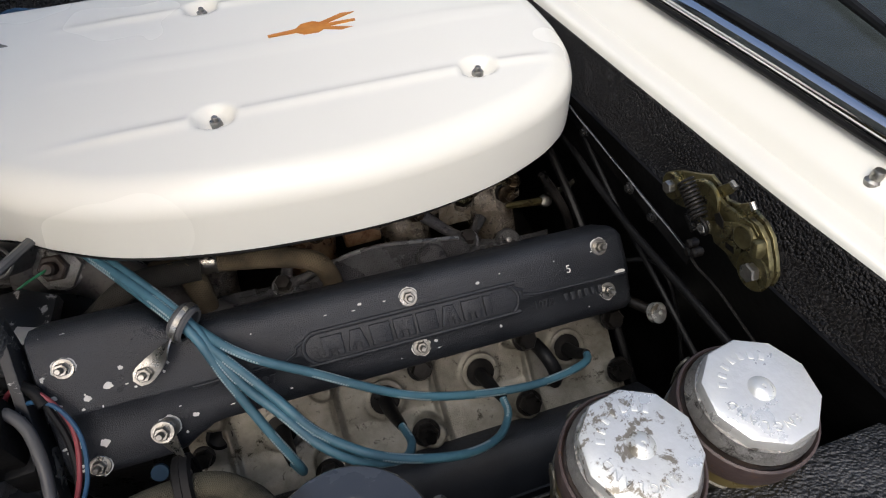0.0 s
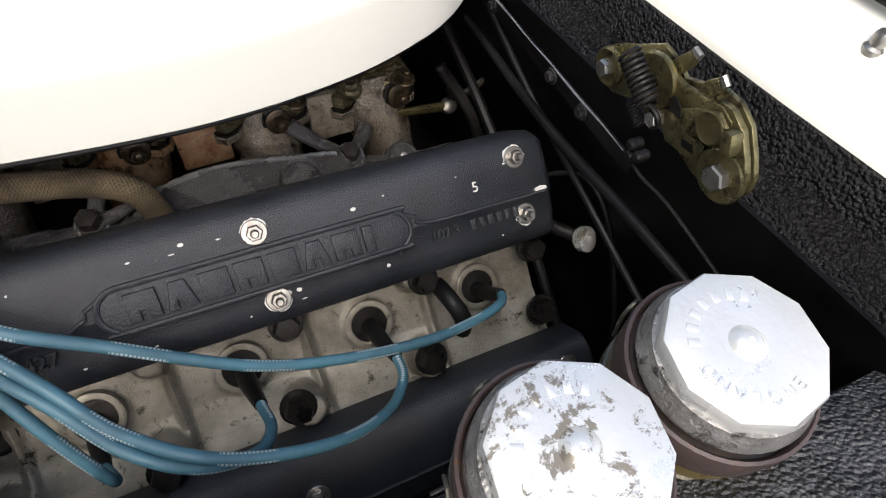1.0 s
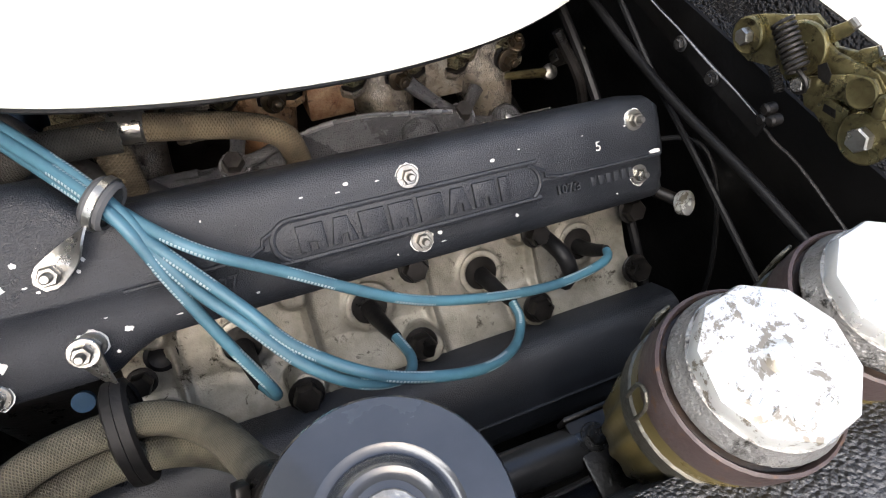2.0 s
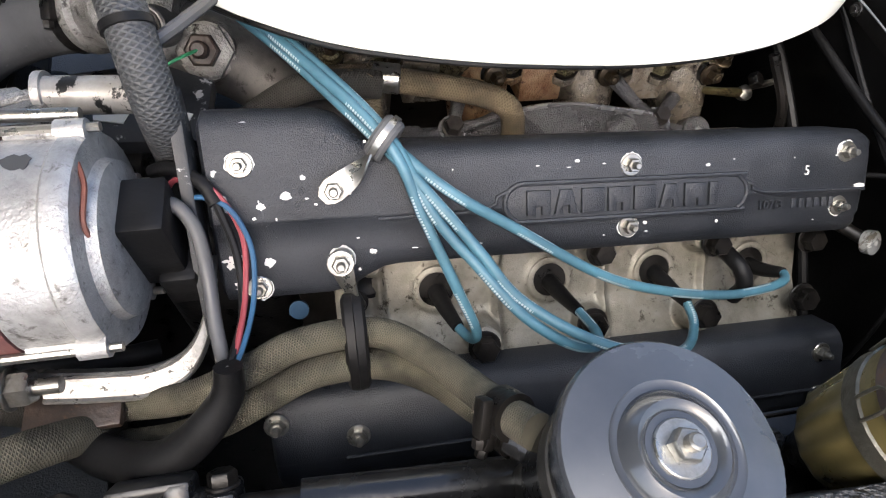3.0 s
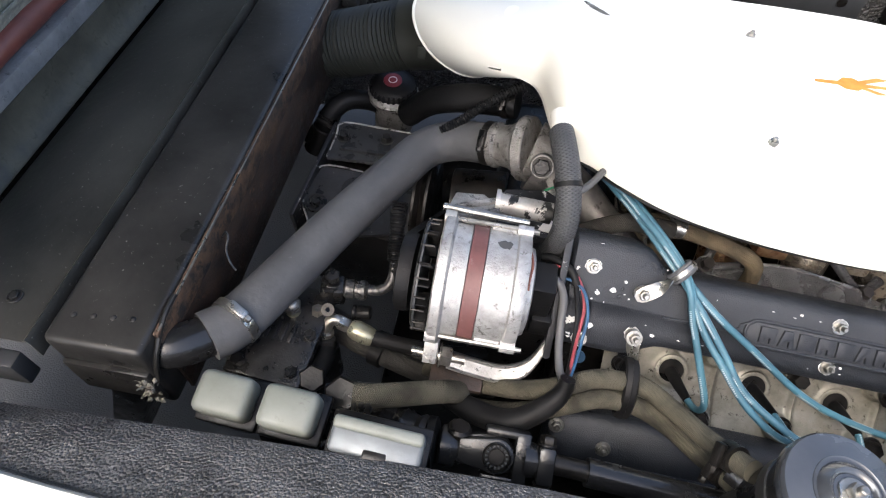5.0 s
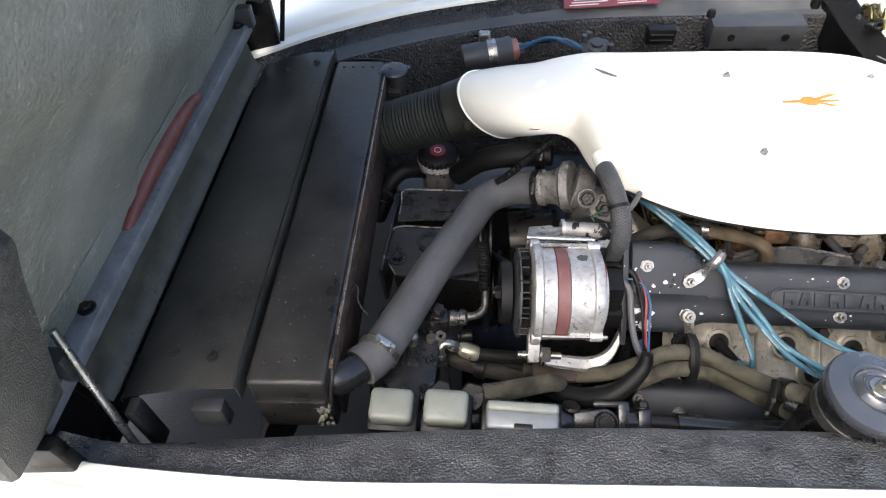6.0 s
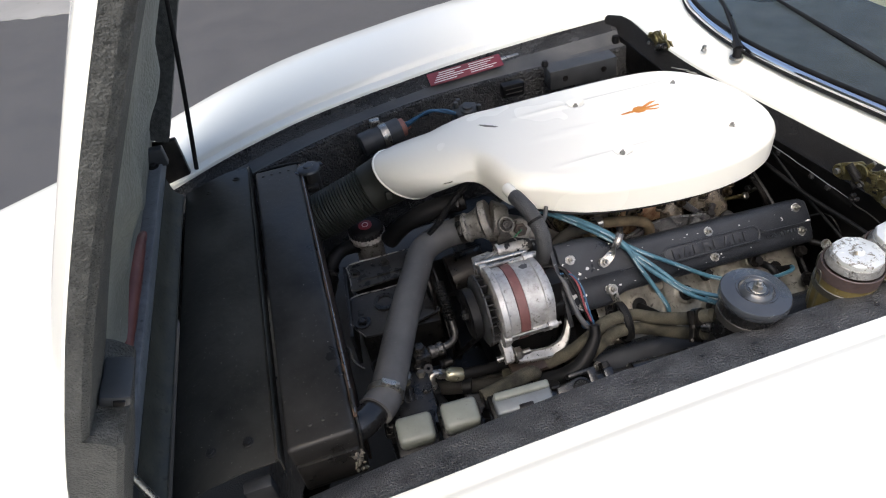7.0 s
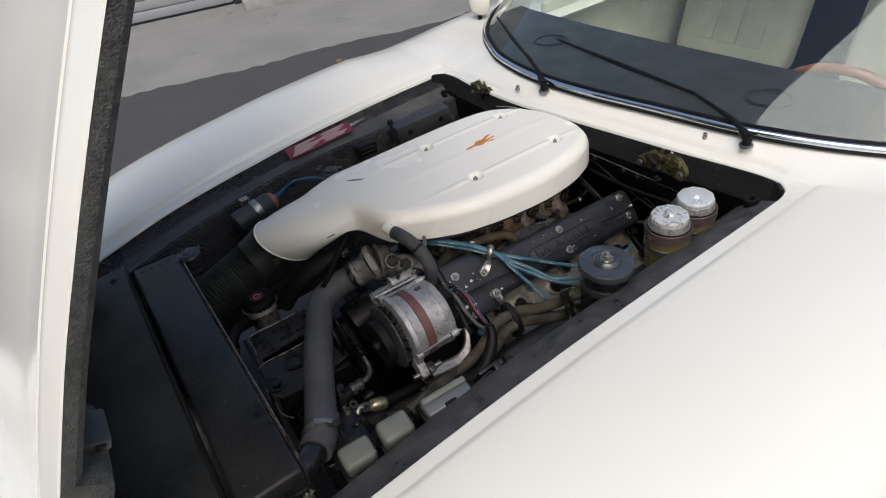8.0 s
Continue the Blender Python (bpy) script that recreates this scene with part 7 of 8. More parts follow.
def fluid_lines():
    h = thing("steering_hose", (-0.218, -0.09, 0.70), "khaki braided steering hose running to the fluid reservoir", "hose", "braided hoses")
    part("hose", tube([(-0.45, -0.082, 0.680), (-0.405, -0.094, 0.690), (-0.36, -0.104, 0.708), (-0.325, -0.110, 0.732), (-0.290, -0.106, 0.752), (-0.255, -0.092, 0.753), (-0.205, -0.086, 0.742), (-0.172, -0.106, 0.742), (-0.150, -0.142, 0.768), (-0.138, -0.168, 0.795), (-0.128, -0.186, 0.815)], 0.0110, 18, step=0.005), BRAID, h)
    hose_clamp((-0.1375, -0.169, 0.796), (0.010, -0.018, 0.020), 0.0135, h, "end_band", 0.016)
    h = thing("steering_hose", (-0.218, -0.115, 0.70), "khaki braided hose clipped below another", "hose", "braided hoses")
    part("hose", tube([(-0.40, -0.120, 0.672), (-0.35, -0.126, 0.692), (-0.315, -0.126, 0.716), (-0.285, -0.120, 0.733), (-0.25, -0.107, 0.735), (-0.205, -0.103, 0.724), (-0.168, -0.118, 0.720), (-0.140, -0.150, 0.735), (-0.122, -0.18, 0.76)], 0.0112, 18, step=0.005), BRAID, h)
    hose_clamp((-0.128, -0.170, 0.751), (0.018, -0.03, 0.025), 0.0135, h, "end_band", 0.016)
    h = thing("return_hose", (-0.46, -0.15, 0.70), "stained khaki braided hose with a hexagon end fitting", "hose", "braided hoses")
    part("hose", tube([(-0.515, -0.163, 0.757), (-0.485, -0.158, 0.757), (-0.45, -0.146, 0.750), (-0.42, -0.132, 0.735), (-0.405, -0.118, 0.705), (-0.405, -0.105, 0.67)], 0.0130, 18, step=0.005), BRAID, h)
    part("fitting", hexbolt((-0.529, -0.156, 0.728), (-0.05, -0.35, 1), 0.0215, 0.020, 0.0), DARKSTEEL, h)
    part("collar", lathe((-0.515, -0.163, 0.752), (1, 0.05, 0.0), [(0.0145, 0), (0.0160, 0.001), (0.0160, 0.005), (0.0140, 0.006), (0.0160, 0.008), (0.0160, 0.013), (0.0140, 0.014), (0.0155, 0.016), (0.0155, 0.020), (0.013, 0.021)], 20), OILY, h)
    h = thing("pressure_hose", (-0.54, -0.06, 0.68), "black pressure hose with a gold swaged ferrule and elbow", "hose")
    part("hose", tube([(-0.522, -0.0665, 0.699), (-0.48, -0.065, 0.690), (-0.43, -0.056, 0.672), (-0.38, -0.04, 0.65)], 0.0100, 14), RUBBER, h)
    part("ferrule", lathe((-0.551, -0.061, 0.706), (0.97, -0.19, -0.25), [(0.008, 0), (0.0105, 0.002), (0.0130, 0.010), (0.0130, 0.022), (0.0118, 0.030), (0.0100, 0.033)], 10), OLIVEZINC, h, "pale olive swaged ferrule")
    part("nut", hexbolt((-0.564, -0.0585, 0.7095), (0.97, -0.19, -0.25), 0.0095, 0.014), STEEL, h)
    part("elbow", tube([(-0.561, -0.059, 0.709), (-0.568, -0.0575, 0.7125), (-0.575, -0.060, 0.7115), (-0.579, -0.066, 0.703), (-0.579, -0.073, 0.690)], 0.0075, 14, step=0.003), STEEL, h)
    part("elbow_collar", lathe((-0.579, -0.070, 0.697), (0.02, -0.4, -0.8), [(0.008, -0.003), (0.0100, -0.002), (0.0100, 0.003), (0.008, 0.004)], 18), STEEL, h)
    part("union", lathe((-0.579, -0.073, 0.691), (0.02, -0.5, -0.75), [(0.009, 0), (0.0125, 0.002), (0.0125, 0.010), (0.0105, 0.011), (0.0105, 0.014), (0.0125, 0.015), (0.0125, 0.024), (0.010, 0.026)], 12), OILY, h)
    part("feed_hose", tube([(-0.578, -0.084, 0.680), (-0.575, -0.098, 0.684), (-0.573, -0.112, 0.692), (-0.573, -0.128, 0.700)], 0.0120, 16, step=0.005), RUBBER, h)
    for off, z, m in ((0.0, 0.655, BRAIDDARK), (0.022, 0.640, BRAIDDARK)):
        h = thing("coolant_hose", (-0.5, -0.04, 0.62), "dark braided hose passing below the alternator", "hose", "dark hoses")
        part("hose", tube([(-0.60, -0.03 + off, z - 0.01), (-0.55, -0.055 + off, z), (-0.49, -0.075 + off, z + 0.005), (-0.43, -0.085 + off, z), (-0.36, -0.08 + off, z - 0.01)], 0.0125, 16), m, h)
        part("band", lathe((-0.515, -0.068 + off, z + 0.004), (0.06, -0.02, 0.005), [(0.013, -0.009), (0.0165, -0.008), (0.0165, 0.008), (0.013, 0.009)], 20), RUBBER, h)
    h = thing("hose_run", (-0.66, 0.36, 0.6), "black bottom hose with a ribbed joint beside the radiator", "hose")
    part("hose", tube([(-0.745, 0.35, 0.60), (-0.715, 0.352, 0.625), (-0.70, 0.365, 0.655), (-0.675, 0.385, 0.668), (-0.635, 0.405, 0.655), (-0.6, 0.42, 0.62)], 0.017, 18), RUBBER, h)
    hose_clamp((-0.705, 0.358, 0.645), (0.1, 0.1, 0.3), 0.018, h, "band_clamp", 0.012)
    part("joint", cyl((-0.735, 0.345, 0.575), (-0.712, 0.353, 0.628), 0.021, 18), DARKSTEEL, h)
    h = thing("heater_pipe", (-0.48, 0.33, 0.75), "black rubber heater hose under the intake snout", "hose")
    part("hose", tube([(-0.56, 0.34, 0.70), (-0.52, 0.32, 0.75), (-0.46, 0.30, 0.785), (-0.39, 0.285, 0.80)], 0.021, 18), RUBBER, h)
    hose_clamp((-0.405, 0.288, 0.797), (0.07, -0.015, 0.015), 0.0215, h, "band_clamp", 0.010)
    part("ribbed_pipe", tube([(-0.490, 0.222, 0.785), (-0.465, 0.233, 0.800), (-0.430, 0.253, 0.822), (-0.385, 0.280, 0.842)], 0.0064, 12, ripple=0.0008, pitch=0.004), RUBBER, h)


fluid_lines()


def compressor():
    """The black pump and mounting plates low at the engine's front."""
    cp = thing("pump_unit", (-0.6, -0.05, 0.5), "oily black pump with fittings and hexagon caps", "pump")
    m = Matrix.Translation((-0.625, -0.085, 0.0)) @ Matrix.Rotation(radians(-4), 4, "Z")
    part("body", block((-0.045, -0.06, 0.50), (0.04, 0.06, 0.700), 0.010, m=m), OILY, cp)
    part("head_plate", block((-0.05, -0.066, 0.700), (0.045, 0.066, 0.716), 0.005, m=m), OILY, cp)
    for x, y in ((-0.036, -0.05), (0.03, -0.05), (-0.036, 0.05), (0.03, 0.05), (-0.04, 0.0), (0.034, 0.0)):
        part("head_bolt", hexbolt(m @ V(x, y, 0.716), (0, 0, 1), 0.008, 0.006, 0.0), OILY, cp)
    for k in range(4):
        part("cast_bar", block((-0.02 + k * 0.010, -0.016, 0.716), (-0.015 + k * 0.010, 0.010, 0.719), 0.001, m=m), OILY, cp)
    part("hex_cap", hexbolt((-0.575, -0.133, 0.700), (0.1, -0.35, 1), 0.0165, 0.018), DARKSTEEL, cp)
    part("cap_neck", cyl((-0.575, -0.125, 0.64), (-0.575, -0.133, 0.702), 0.015, 18), OILY, cp)
    part("valve_stem", cyl((-0.621, -0.059, 0.712), (-0.621, -0.059, 0.730), 0.009, 16), OLIVEZINC, cp)
    part("valve_nut", hexbolt((-0.621, -0.059, 0.727), (0.15, -0.15, 1), 0.0115, 0.011, 0.0, 0.004), STEEL, cp)
    # angled union block with a ribbed nut and a pipe bent upwards
    um = Matrix.Translation((-0.583, -0.020, 0.718)) @ Matrix.Rotation(0.15, 4, "Z")
    part("union_block", block((-0.014, -0.014, -0.016), (0.016, 0.014, 0.014), 0.004, m=um), OILY, cp)
    part("block_plug", hexbolt(um @ V(0.0, 0.004, 0.014), (0.1, 0.1, 1), 0.0105, 0.012, 0.012), OILY, cp)
    part("block_plug", hexbolt(um @ V(-0.012, 0.022, 0.006), (-0.2, 0.2, 1), 0.0095, 0.010, 0.0), OILY, cp)
    part("cross_fitting", lathe((-0.567, -0.0185, 0.723), (1, 0.06, 0.03), [(0.010, 0), (0.0125, 0.003), (0.0125, 0.013), (0.0105, 0.014), (0.0105, 0.017), (0.0125, 0.018), (0.0125, 0.026), (0.009, 0.030)], 12), DULLFIT, cp)
    part("pipe", tube([(-0.540, -0.0165, 0.724), (-0.523, -0.014, 0.726), (-0.513, -0.006, 0.731), (-0.510, 0.006, 0.738), (-0.511, 0.018, 0.752)], 0.0066, 12, step=0.004), DULLFIT, cp)
    part("pipe_sleeve", tube([(-0.511, 0.017, 0.751), (-0.512, 0.028, 0.766), (-0.514, 0.05, 0.79), (-0.515, 0.07, 0.80)], 0.0090, 14, ripple=0.0010, pitch=0.004), RUBBER, cp)
    part("pipe_nut", hexbolt((-0.593, -0.056, 0.708), (0.1, 0.25, 0.95), 0.0080, 0.016), STEEL, cp)
    part("nut_stem", tube([(-0.593, -0.056, 0.710), (-0.596, -0.066, 0.700), (-0.594, -0.075, 0.685)], 0.0070, 12, step=0.004), OILY, cp)
    part("cap_knob", lathe((-0.553, -0.040, 0.706), (1, 0.1, 0.05), [(0.0075, 0), (0.0095, 0.001), (0.0095, 0.004), (0.0080, 0.006), (0.0092, 0.008), (0.0092, 0.022), (0.007, 0.024), (0, 0.024)], 10), RUBBER, cp)
    part("ring_tag", lathe((-0.578, -0.054, 0.727), (0.1, -0.5, 0.8), [(0.003, 0), (0.0080, 0.0), (0.0080, 0.003), (0.003, 0.003)], 22, hole=True), DARKSTEEL, cp)
    part("wire", tube([(-0.655, 0.0, 0.73), (-0.67, -0.03, 0.75), (-0.662, -0.055, 0.74), (-0.64, -0.06, 0.72)], 0.0016, 6, step=0.005), RUBBER, cp)
    # mounting plates
    mp = thing("mounting_plate", (-0.6, 0.2, 0.6), "black bolted mounting plate with bright chipped edges", "bracket")
    fr = Matrix.Translation((-0.595, 0.245, 0.672)) @ Matrix.Rotation(radians(-6), 4, "Z") @ Matrix.Rotation(radians(6), 4, "X")
    part("upper_plate", prism([(-0.075, 0.06), (0.09, 0.075), (0.10, 0.01), (-0.075, -0.015)], 0.006, fr, 0.0015), PLATEBLACK, mp)
    part("lower_plate", prism([(-0.08, -0.025), (0.10, -0.005), (0.10, -0.10), (0.02, -0.13), (-0.06, -0.13), (-0.085, -0.09)], 0.006, fr @ Matrix.Translation((0, 0, -0.012)), 0.0015), PLATEBLACK, mp)
    for x, y in ((-0.062, 0.03), (0.005, 0.045), (-0.062, -0.095), (0.06, 0.05)):
        part("plate_bolt", hexbolt(fr @ V(x, y, 0.006 if y > 0 else -0.006), (0, 0, 1), 0.0085, 0.008, 0.011), OILY, mp)
    part("eye_ring", lathe(fr @ V(-0.01, -0.055, -0.006), (0, 0, 1), [(0.016, 0), (0.024, 0.0), (0.024, 0.006), (0.016, 0.006)], 24, hole=True), OILY, mp)
    part("eye_ring", lathe(fr @ V(-0.062, -0.095, -0.006), (0, 0, 1), [(0.012, 0), (0.017, 0.0), (0.017, 0.004), (0.012, 0.004)], 24, hole=True), OILY, mp)
    part("front_edge", block((-0.09, -0.13, -0.10), (-0.083, 0.06, 0.004), 0.001, m=fr), CHIPPED, mp, "black edge strip chipped to bare metal")
    part("bracket_web", block((-0.07, -0.12, -0.20), (0.10, 0.06, -0.02), 0.01, m=fr), DARKSTEEL, mp)
    rim = [fr @ V(x, y, 0.0055) for x, y in ((-0.075, -0.013), (-0.0755, 0.03), (-0.075, 0.0605), (0.0, 0.068), (0.09, 0.0755))]
    part("worn_rim", tube(rim, 0.0017, 6, step=0.01), FLAKED, mp, "bare worn rim")
    rim = [fr @ V(x, y, -0.0065) for x, y in ((-0.06, -0.13), (-0.085, -0.09), (-0.081, -0.026), (0.0, -0.016), (0.10, -0.005))]
    part("worn_rim", tube(rim, 0.0016, 6, step=0.01), FLAKED, mp, "bare worn rim")
    part("raised_rib", prism([(-0.06, 0.004), (0.07, 0.018), (0.07, 0.024), (-0.06, 0.010)], 0.006, fr @ Matrix.Translation((0, 0, 0.006)), 0.002), PLATEBLACK, mp)
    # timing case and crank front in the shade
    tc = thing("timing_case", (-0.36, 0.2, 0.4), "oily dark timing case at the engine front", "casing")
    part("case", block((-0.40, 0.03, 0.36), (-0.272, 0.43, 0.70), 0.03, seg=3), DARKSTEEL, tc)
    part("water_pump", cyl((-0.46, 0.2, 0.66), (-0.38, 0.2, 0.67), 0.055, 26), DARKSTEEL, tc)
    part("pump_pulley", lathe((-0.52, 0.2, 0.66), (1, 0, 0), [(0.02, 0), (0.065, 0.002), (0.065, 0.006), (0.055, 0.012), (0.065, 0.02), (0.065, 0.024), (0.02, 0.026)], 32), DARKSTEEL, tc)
    part("chipped_ledge", prism([(-0.40, 0.055), (-0.31, 0.050), (-0.305, 0.11), (-0.34, 0.13), (-0.39, 0.12)], 0.012, Matrix.Translation((0, 0.0, 0.79)), 0.003), CHIPPED, tc)
    part("chip", prism([(-0.385, 0.075), (-0.365, 0.07), (-0.36, 0.085), (-0.372, 0.10), (-0.388, 0.092)], 0.001, Matrix.Translation((0, 0, 0.802)), 0), WHITEINK, tc)
    part("chip", prism([(-0.345, 0.062), (-0.325, 0.06), (-0.318, 0.075), (-0.335, 0.082)], 0.001, Matrix.Translation((0, 0, 0.802)), 0), WHITEINK, tc)


compressor()


def steering():
    s = thing("steering_shaft", (-0.3, -0.19, 0.70), "black steering shaft with a universal joint", "steering shaft")
    J = Matrix.Translation((-0.357, -0.188, 0.733)) @ Matrix(((1, 0, 0, 0), (0, 0.866, -0.5, 0), (0, 0.5, 0.866, 0), (0, 0, 0, 1)))
    ax = V(0, -0.5, 0.866)
    # the fork that carries the round bearing caps
    arm = [(-0.040, -0.012)] + [(0.0185 * math.sin(t), -0.0185 * math.cos(t)) for t in [i * math.pi / 9 for i in range(10)]] + [(-0.040, 0.012)]
    for z in (0.006, -0.016):
        part("fork_arm", prism(arm, 0.010, J @ Matrix.Translation((0, 0, z)), 0.003), GLOSS, s)
    part("fork_hub", lathe((-0.418, -0.188, 0.728), (1, 0, 0.03), [(0.016, 0), (0.021, 0.003), (0.021, 0.016), (0.018, 0.020), (0.016, 0.028)], 24), GLOSS, s)
    part("hub_nut", lathe((-0.399, -0.176, 0.742), (0.1, 0.4, 0.9), [(0.011, -0.004), (0.013, 0.0), (0.013, 0.006), (0.010, 0.009), (0.0, 0.009)], 9), DARKSTEEL, s)
    cap = part("bearing_cap", lathe(J @ V(0, 0, 0.015), ax, [(0.0150, 0), (0.0150, 0.0025), (0.0135, 0.0035), (0.0125, 0.0018), (0.0085, 0.0018), (0.0078, 0.003), (0.0, 0.0032)], 30), DARKSTEEL, s)
    for i in range(16):
        t = i * 6.2832 / 16
        part("staking", block((0.0092, -0.0009, 0.0168), (0.0122, 0.0009, 0.0184), 0.0004, m=J @ Matrix.Rotation(t, 4, "Z")), GREYBOX, cap)
    # the fork clamped to the shaft
    for y in (-0.0275, 0.0195):
        part("fork_arm", block((-0.014, y, -0.010), (0.034, y + 0.008, 0.012), 0.003, m=J), GLOSS, s)
    part("fork_web", block((0.018, -0.0265, -0.013), (0.034, 0.0265, 0.013), 0.004, m=J), GLOSS, s)
    part("fork_neck", tube([J @ V(0.030, 0, 0), J @ V(0.050, 0, 0.001)], [0.019, 0.016], 18, step=0.004), GLOSS, s)
    part("clamp_block", block((0.042, -0.020, -0.014), (0.060, 0.019, 0.020), 0.004, m=J), GLOSS, s)
    part("clamp_bolt", hexbolt(J @ V(0.051, 0.019, 0.006), J.to_3x3() @ V(0, 1, 0), 0.009, 0.008, 0.010), DARKSTEEL, s)
    part("clamp_nut", hexbolt(J @ V(0.051, -0.020, 0.006), J.to_3x3() @ V(0, -1, 0), 0.009, 0.008, 0.010), DARKSTEEL, s)
    part("shaft_step", tube([(-0.298, -0.189, 0.737), (-0.262, -0.190, 0.735)], 0.0105, 16, step=0.01), DARKSTEEL, s)
    part("shaft_sleeve", tube([(-0.262, -0.190, 0.735), (-0.12, -0.196, 0.729), (0.20, -0.205, 0.71)], 0.0150, 18, step=0.05), GLOSS, s)
    part("boot_ring", lathe((-0.432, -0.186, 0.724), (1, 0, 0.1), [(0.024, 0), (0.027, 0.002), (0.027, 0.010), (0.022, 0.013)], 26), RUBBER, s)
    part("boot", tube([(-0.428, -0.186, 0.724), (-0.45, -0.184, 0.718), (-0.49, -0.178, 0.706), (-0.54, -0.170, 0.690)], [0.024, 0.029, 0.030, 0.032], 26, ripple=0.0026, pitch=0.023), GLOSS, s)
    part("gear_box", block((-0.62, -0.21, 0.60), (-0.53, -0.13, 0.70), 0.012), GLOSS, s)


steering()


def reservoirs():
    # power steering fluid can
    r = thing("fluid_reservoir", (-0.094, -0.217, 0.79), "black steering fluid can with a stepped grey lid and centre nut", "reservoir")
    up = V(0.03, -0.02, 1).normalized()
    base = V(-0.096, -0.2145, 0.79)
    part("can", lathe(base, up, [(0.040, 0), (0.043, 0.004), (0.043, 0.088), (0.045, 0.092)], 40), GLOSS, r)
    part("lid", lathe(base + up * 0.0921, up, [(0.049, -0.012), (0.0505, -0.010), (0.0505, 0.001), (0.0490, 0.0035), (0.030, 0.0075), (0.0285, 0.0065), (0.026, 0.0065), (0.0245, 0.010), (0.020, 0.0135), (0.017, 0.0125), (0.0155, 0.0105), (0.0, 0.0105)], 48), RESLID, r, "stepped grey painted lid")
    part("stud_nut", hexbolt(base + up * 0.1026, up, 0.0075, 0.007, 0.0125, 0.006), STEEL, r)
    part("outlet", tube([base + V(-0.03, 0.025, 0.0), base + V(-0.04, 0.035, -0.004)], 0.0105, 14, step=0.01), GLOSS, r)
    part("strap", lathe(base + up * 0.04, up, [(0.0432, 0), (0.0445, 0.001), (0.0445, 0.015), (0.0432, 0.016)], 40), BLACK, r)
    part("stand", block((-0.13, -0.246, 0.70), (-0.06, -0.19, 0.79), 0.006), BLACK, r)

    # two brake fluid reservoirs
    def turned(o, a, prof, segs):
        return lathe(o, a, [(r * 0.905, h) for r, h in prof], segs)

    def brake(x, y, z, worn):
        b = thing("brake_reservoir", (x, y, z - 0.11), "brake fluid reservoir with a ten-sided stamped aluminium cap" + (", cap plating flaking" if worn else ""), "reservoir", "brake reservoirs")
        top = V(x, y, z)
        upv = V(-0.03, -0.02, 1).normalized()
        m = CAPALUW if worn else CAPALU
        cap = part("cap", turned(top - upv * 0.0165, upv, [(0.0385, 0), (0.0400, 0.002), (0.0400, 0.0125), (0.0388, 0.0155), (0.0365, 0.0165), (0.0125, 0.0165)], 10), m, b, "stamped ten-sided aluminium screw cap")
        part("knob", turned(top - upv * 0.0165, upv, [(0.0125, 0.0168), (0.0115, 0.0150), (0.0105, 0.0150), (0.0085, 0.0178), (0.004, 0.0205), (0.0015, 0.0205), (0.001, 0.0195), (0.0, 0.0195)], 26), m, cap)
        part("skirt", turned(top - upv * 0.0225, upv, [(0.0425, 0), (0.0440, 0.0008), (0.0440, 0.0030), (0.0412, 0.0075), (0.0402, 0.0125), (0.038, 0.013)], 40), CASTGREY, b, "dirty aluminium cap skirt")
        u, w, a = basis(upv)
        # stamped marks: seven readable letters, the rest plain bars
        base = Matrix((u, w, a)).transposed().to_4x4()
        for i, ch in enumerate("ENGLAND"):
            t = math.radians(205 + i * 17)
            mm = Matrix.Translation(top + upv * 0.0002) @ base @ Matrix.Rotation(-t, 4, "Z") @ Matrix.Translation((0.0, 0.0235, 0))
            part("stamped_letter", letters(ch, 0.0078, mm, 0.0006), m, cap)
        for i in range(7):
            t = math.radians(-20 + i * 17)
            mm = Matrix.Translation(top + upv * 0.0002) @ base @ Matrix.Rotation(-t, 4, "Z")
            part("stamped_bar", block((-0.0016, 0.0205, -0.0003), (0.0016, 0.0255, 0.00035), 0.0001, m=mm), m, cap)
        ring = [(0.0452, -0.012), (0.0452, 0.0085), (0.0468, 0.0105), (0.0485, 0.0095), (0.0490, 0.006), (0.0485, -0.012)]
        part("rubber_ring", lathe(top - upv * 0.034, upv, [(q * 0.905, h) for q, h in ring], 40, hole=True), BROWNRUB, b, "cracked red-brown rubber ring")
        part("rust_gap", turned(top - upv * 0.034, upv, [(0.0448, 0), (0.0448, 0.0045), (0.042, 0.005)], 36), RUSTY, b)
        part("bottle", turned(top - upv * 0.072, upv, [(0.0455, 0), (0.0468, 0.003), (0.0472, 0.020), (0.0468, 0.0258)], 40), AMBER, b, "yellowed translucent plastic bottle")
        part("strap", turned(top - upv * 0.074, upv, [(0.0470, 0), (0.0486, 0.001), (0.0486, 0.013), (0.0470, 0.014)], 40), OLDSTRAP, b, "oily steel strap")
        rows = []
        for h, r in ((-0.138, 0.028), (-0.134, 0.0335), (-0.128, 0.0362), (-0.100, 0.0395), (-0.080, 0.0412), (-0.0735, 0.0412)):
            flute = 0.0013 if -0.13 < h < -0.078 else 0.0003
            rows.append([top + upv * h + (u * math.cos(k * 6.2832 / 96) + w * math.sin(k * 6.2832 / 96)) * (r + flute * math.cos(k * 6.2832 / 96 * 16)) for k in range(96)])
        bm = sheet(rows, close=True)
        bm.verts.ensure_lookup_table()
        bm.faces.new([bm.verts[k] for k in range(96)])
        part("ribbed_cup", bm, AMBER, b, "fluted lower cup of the bottle", sharp=70)
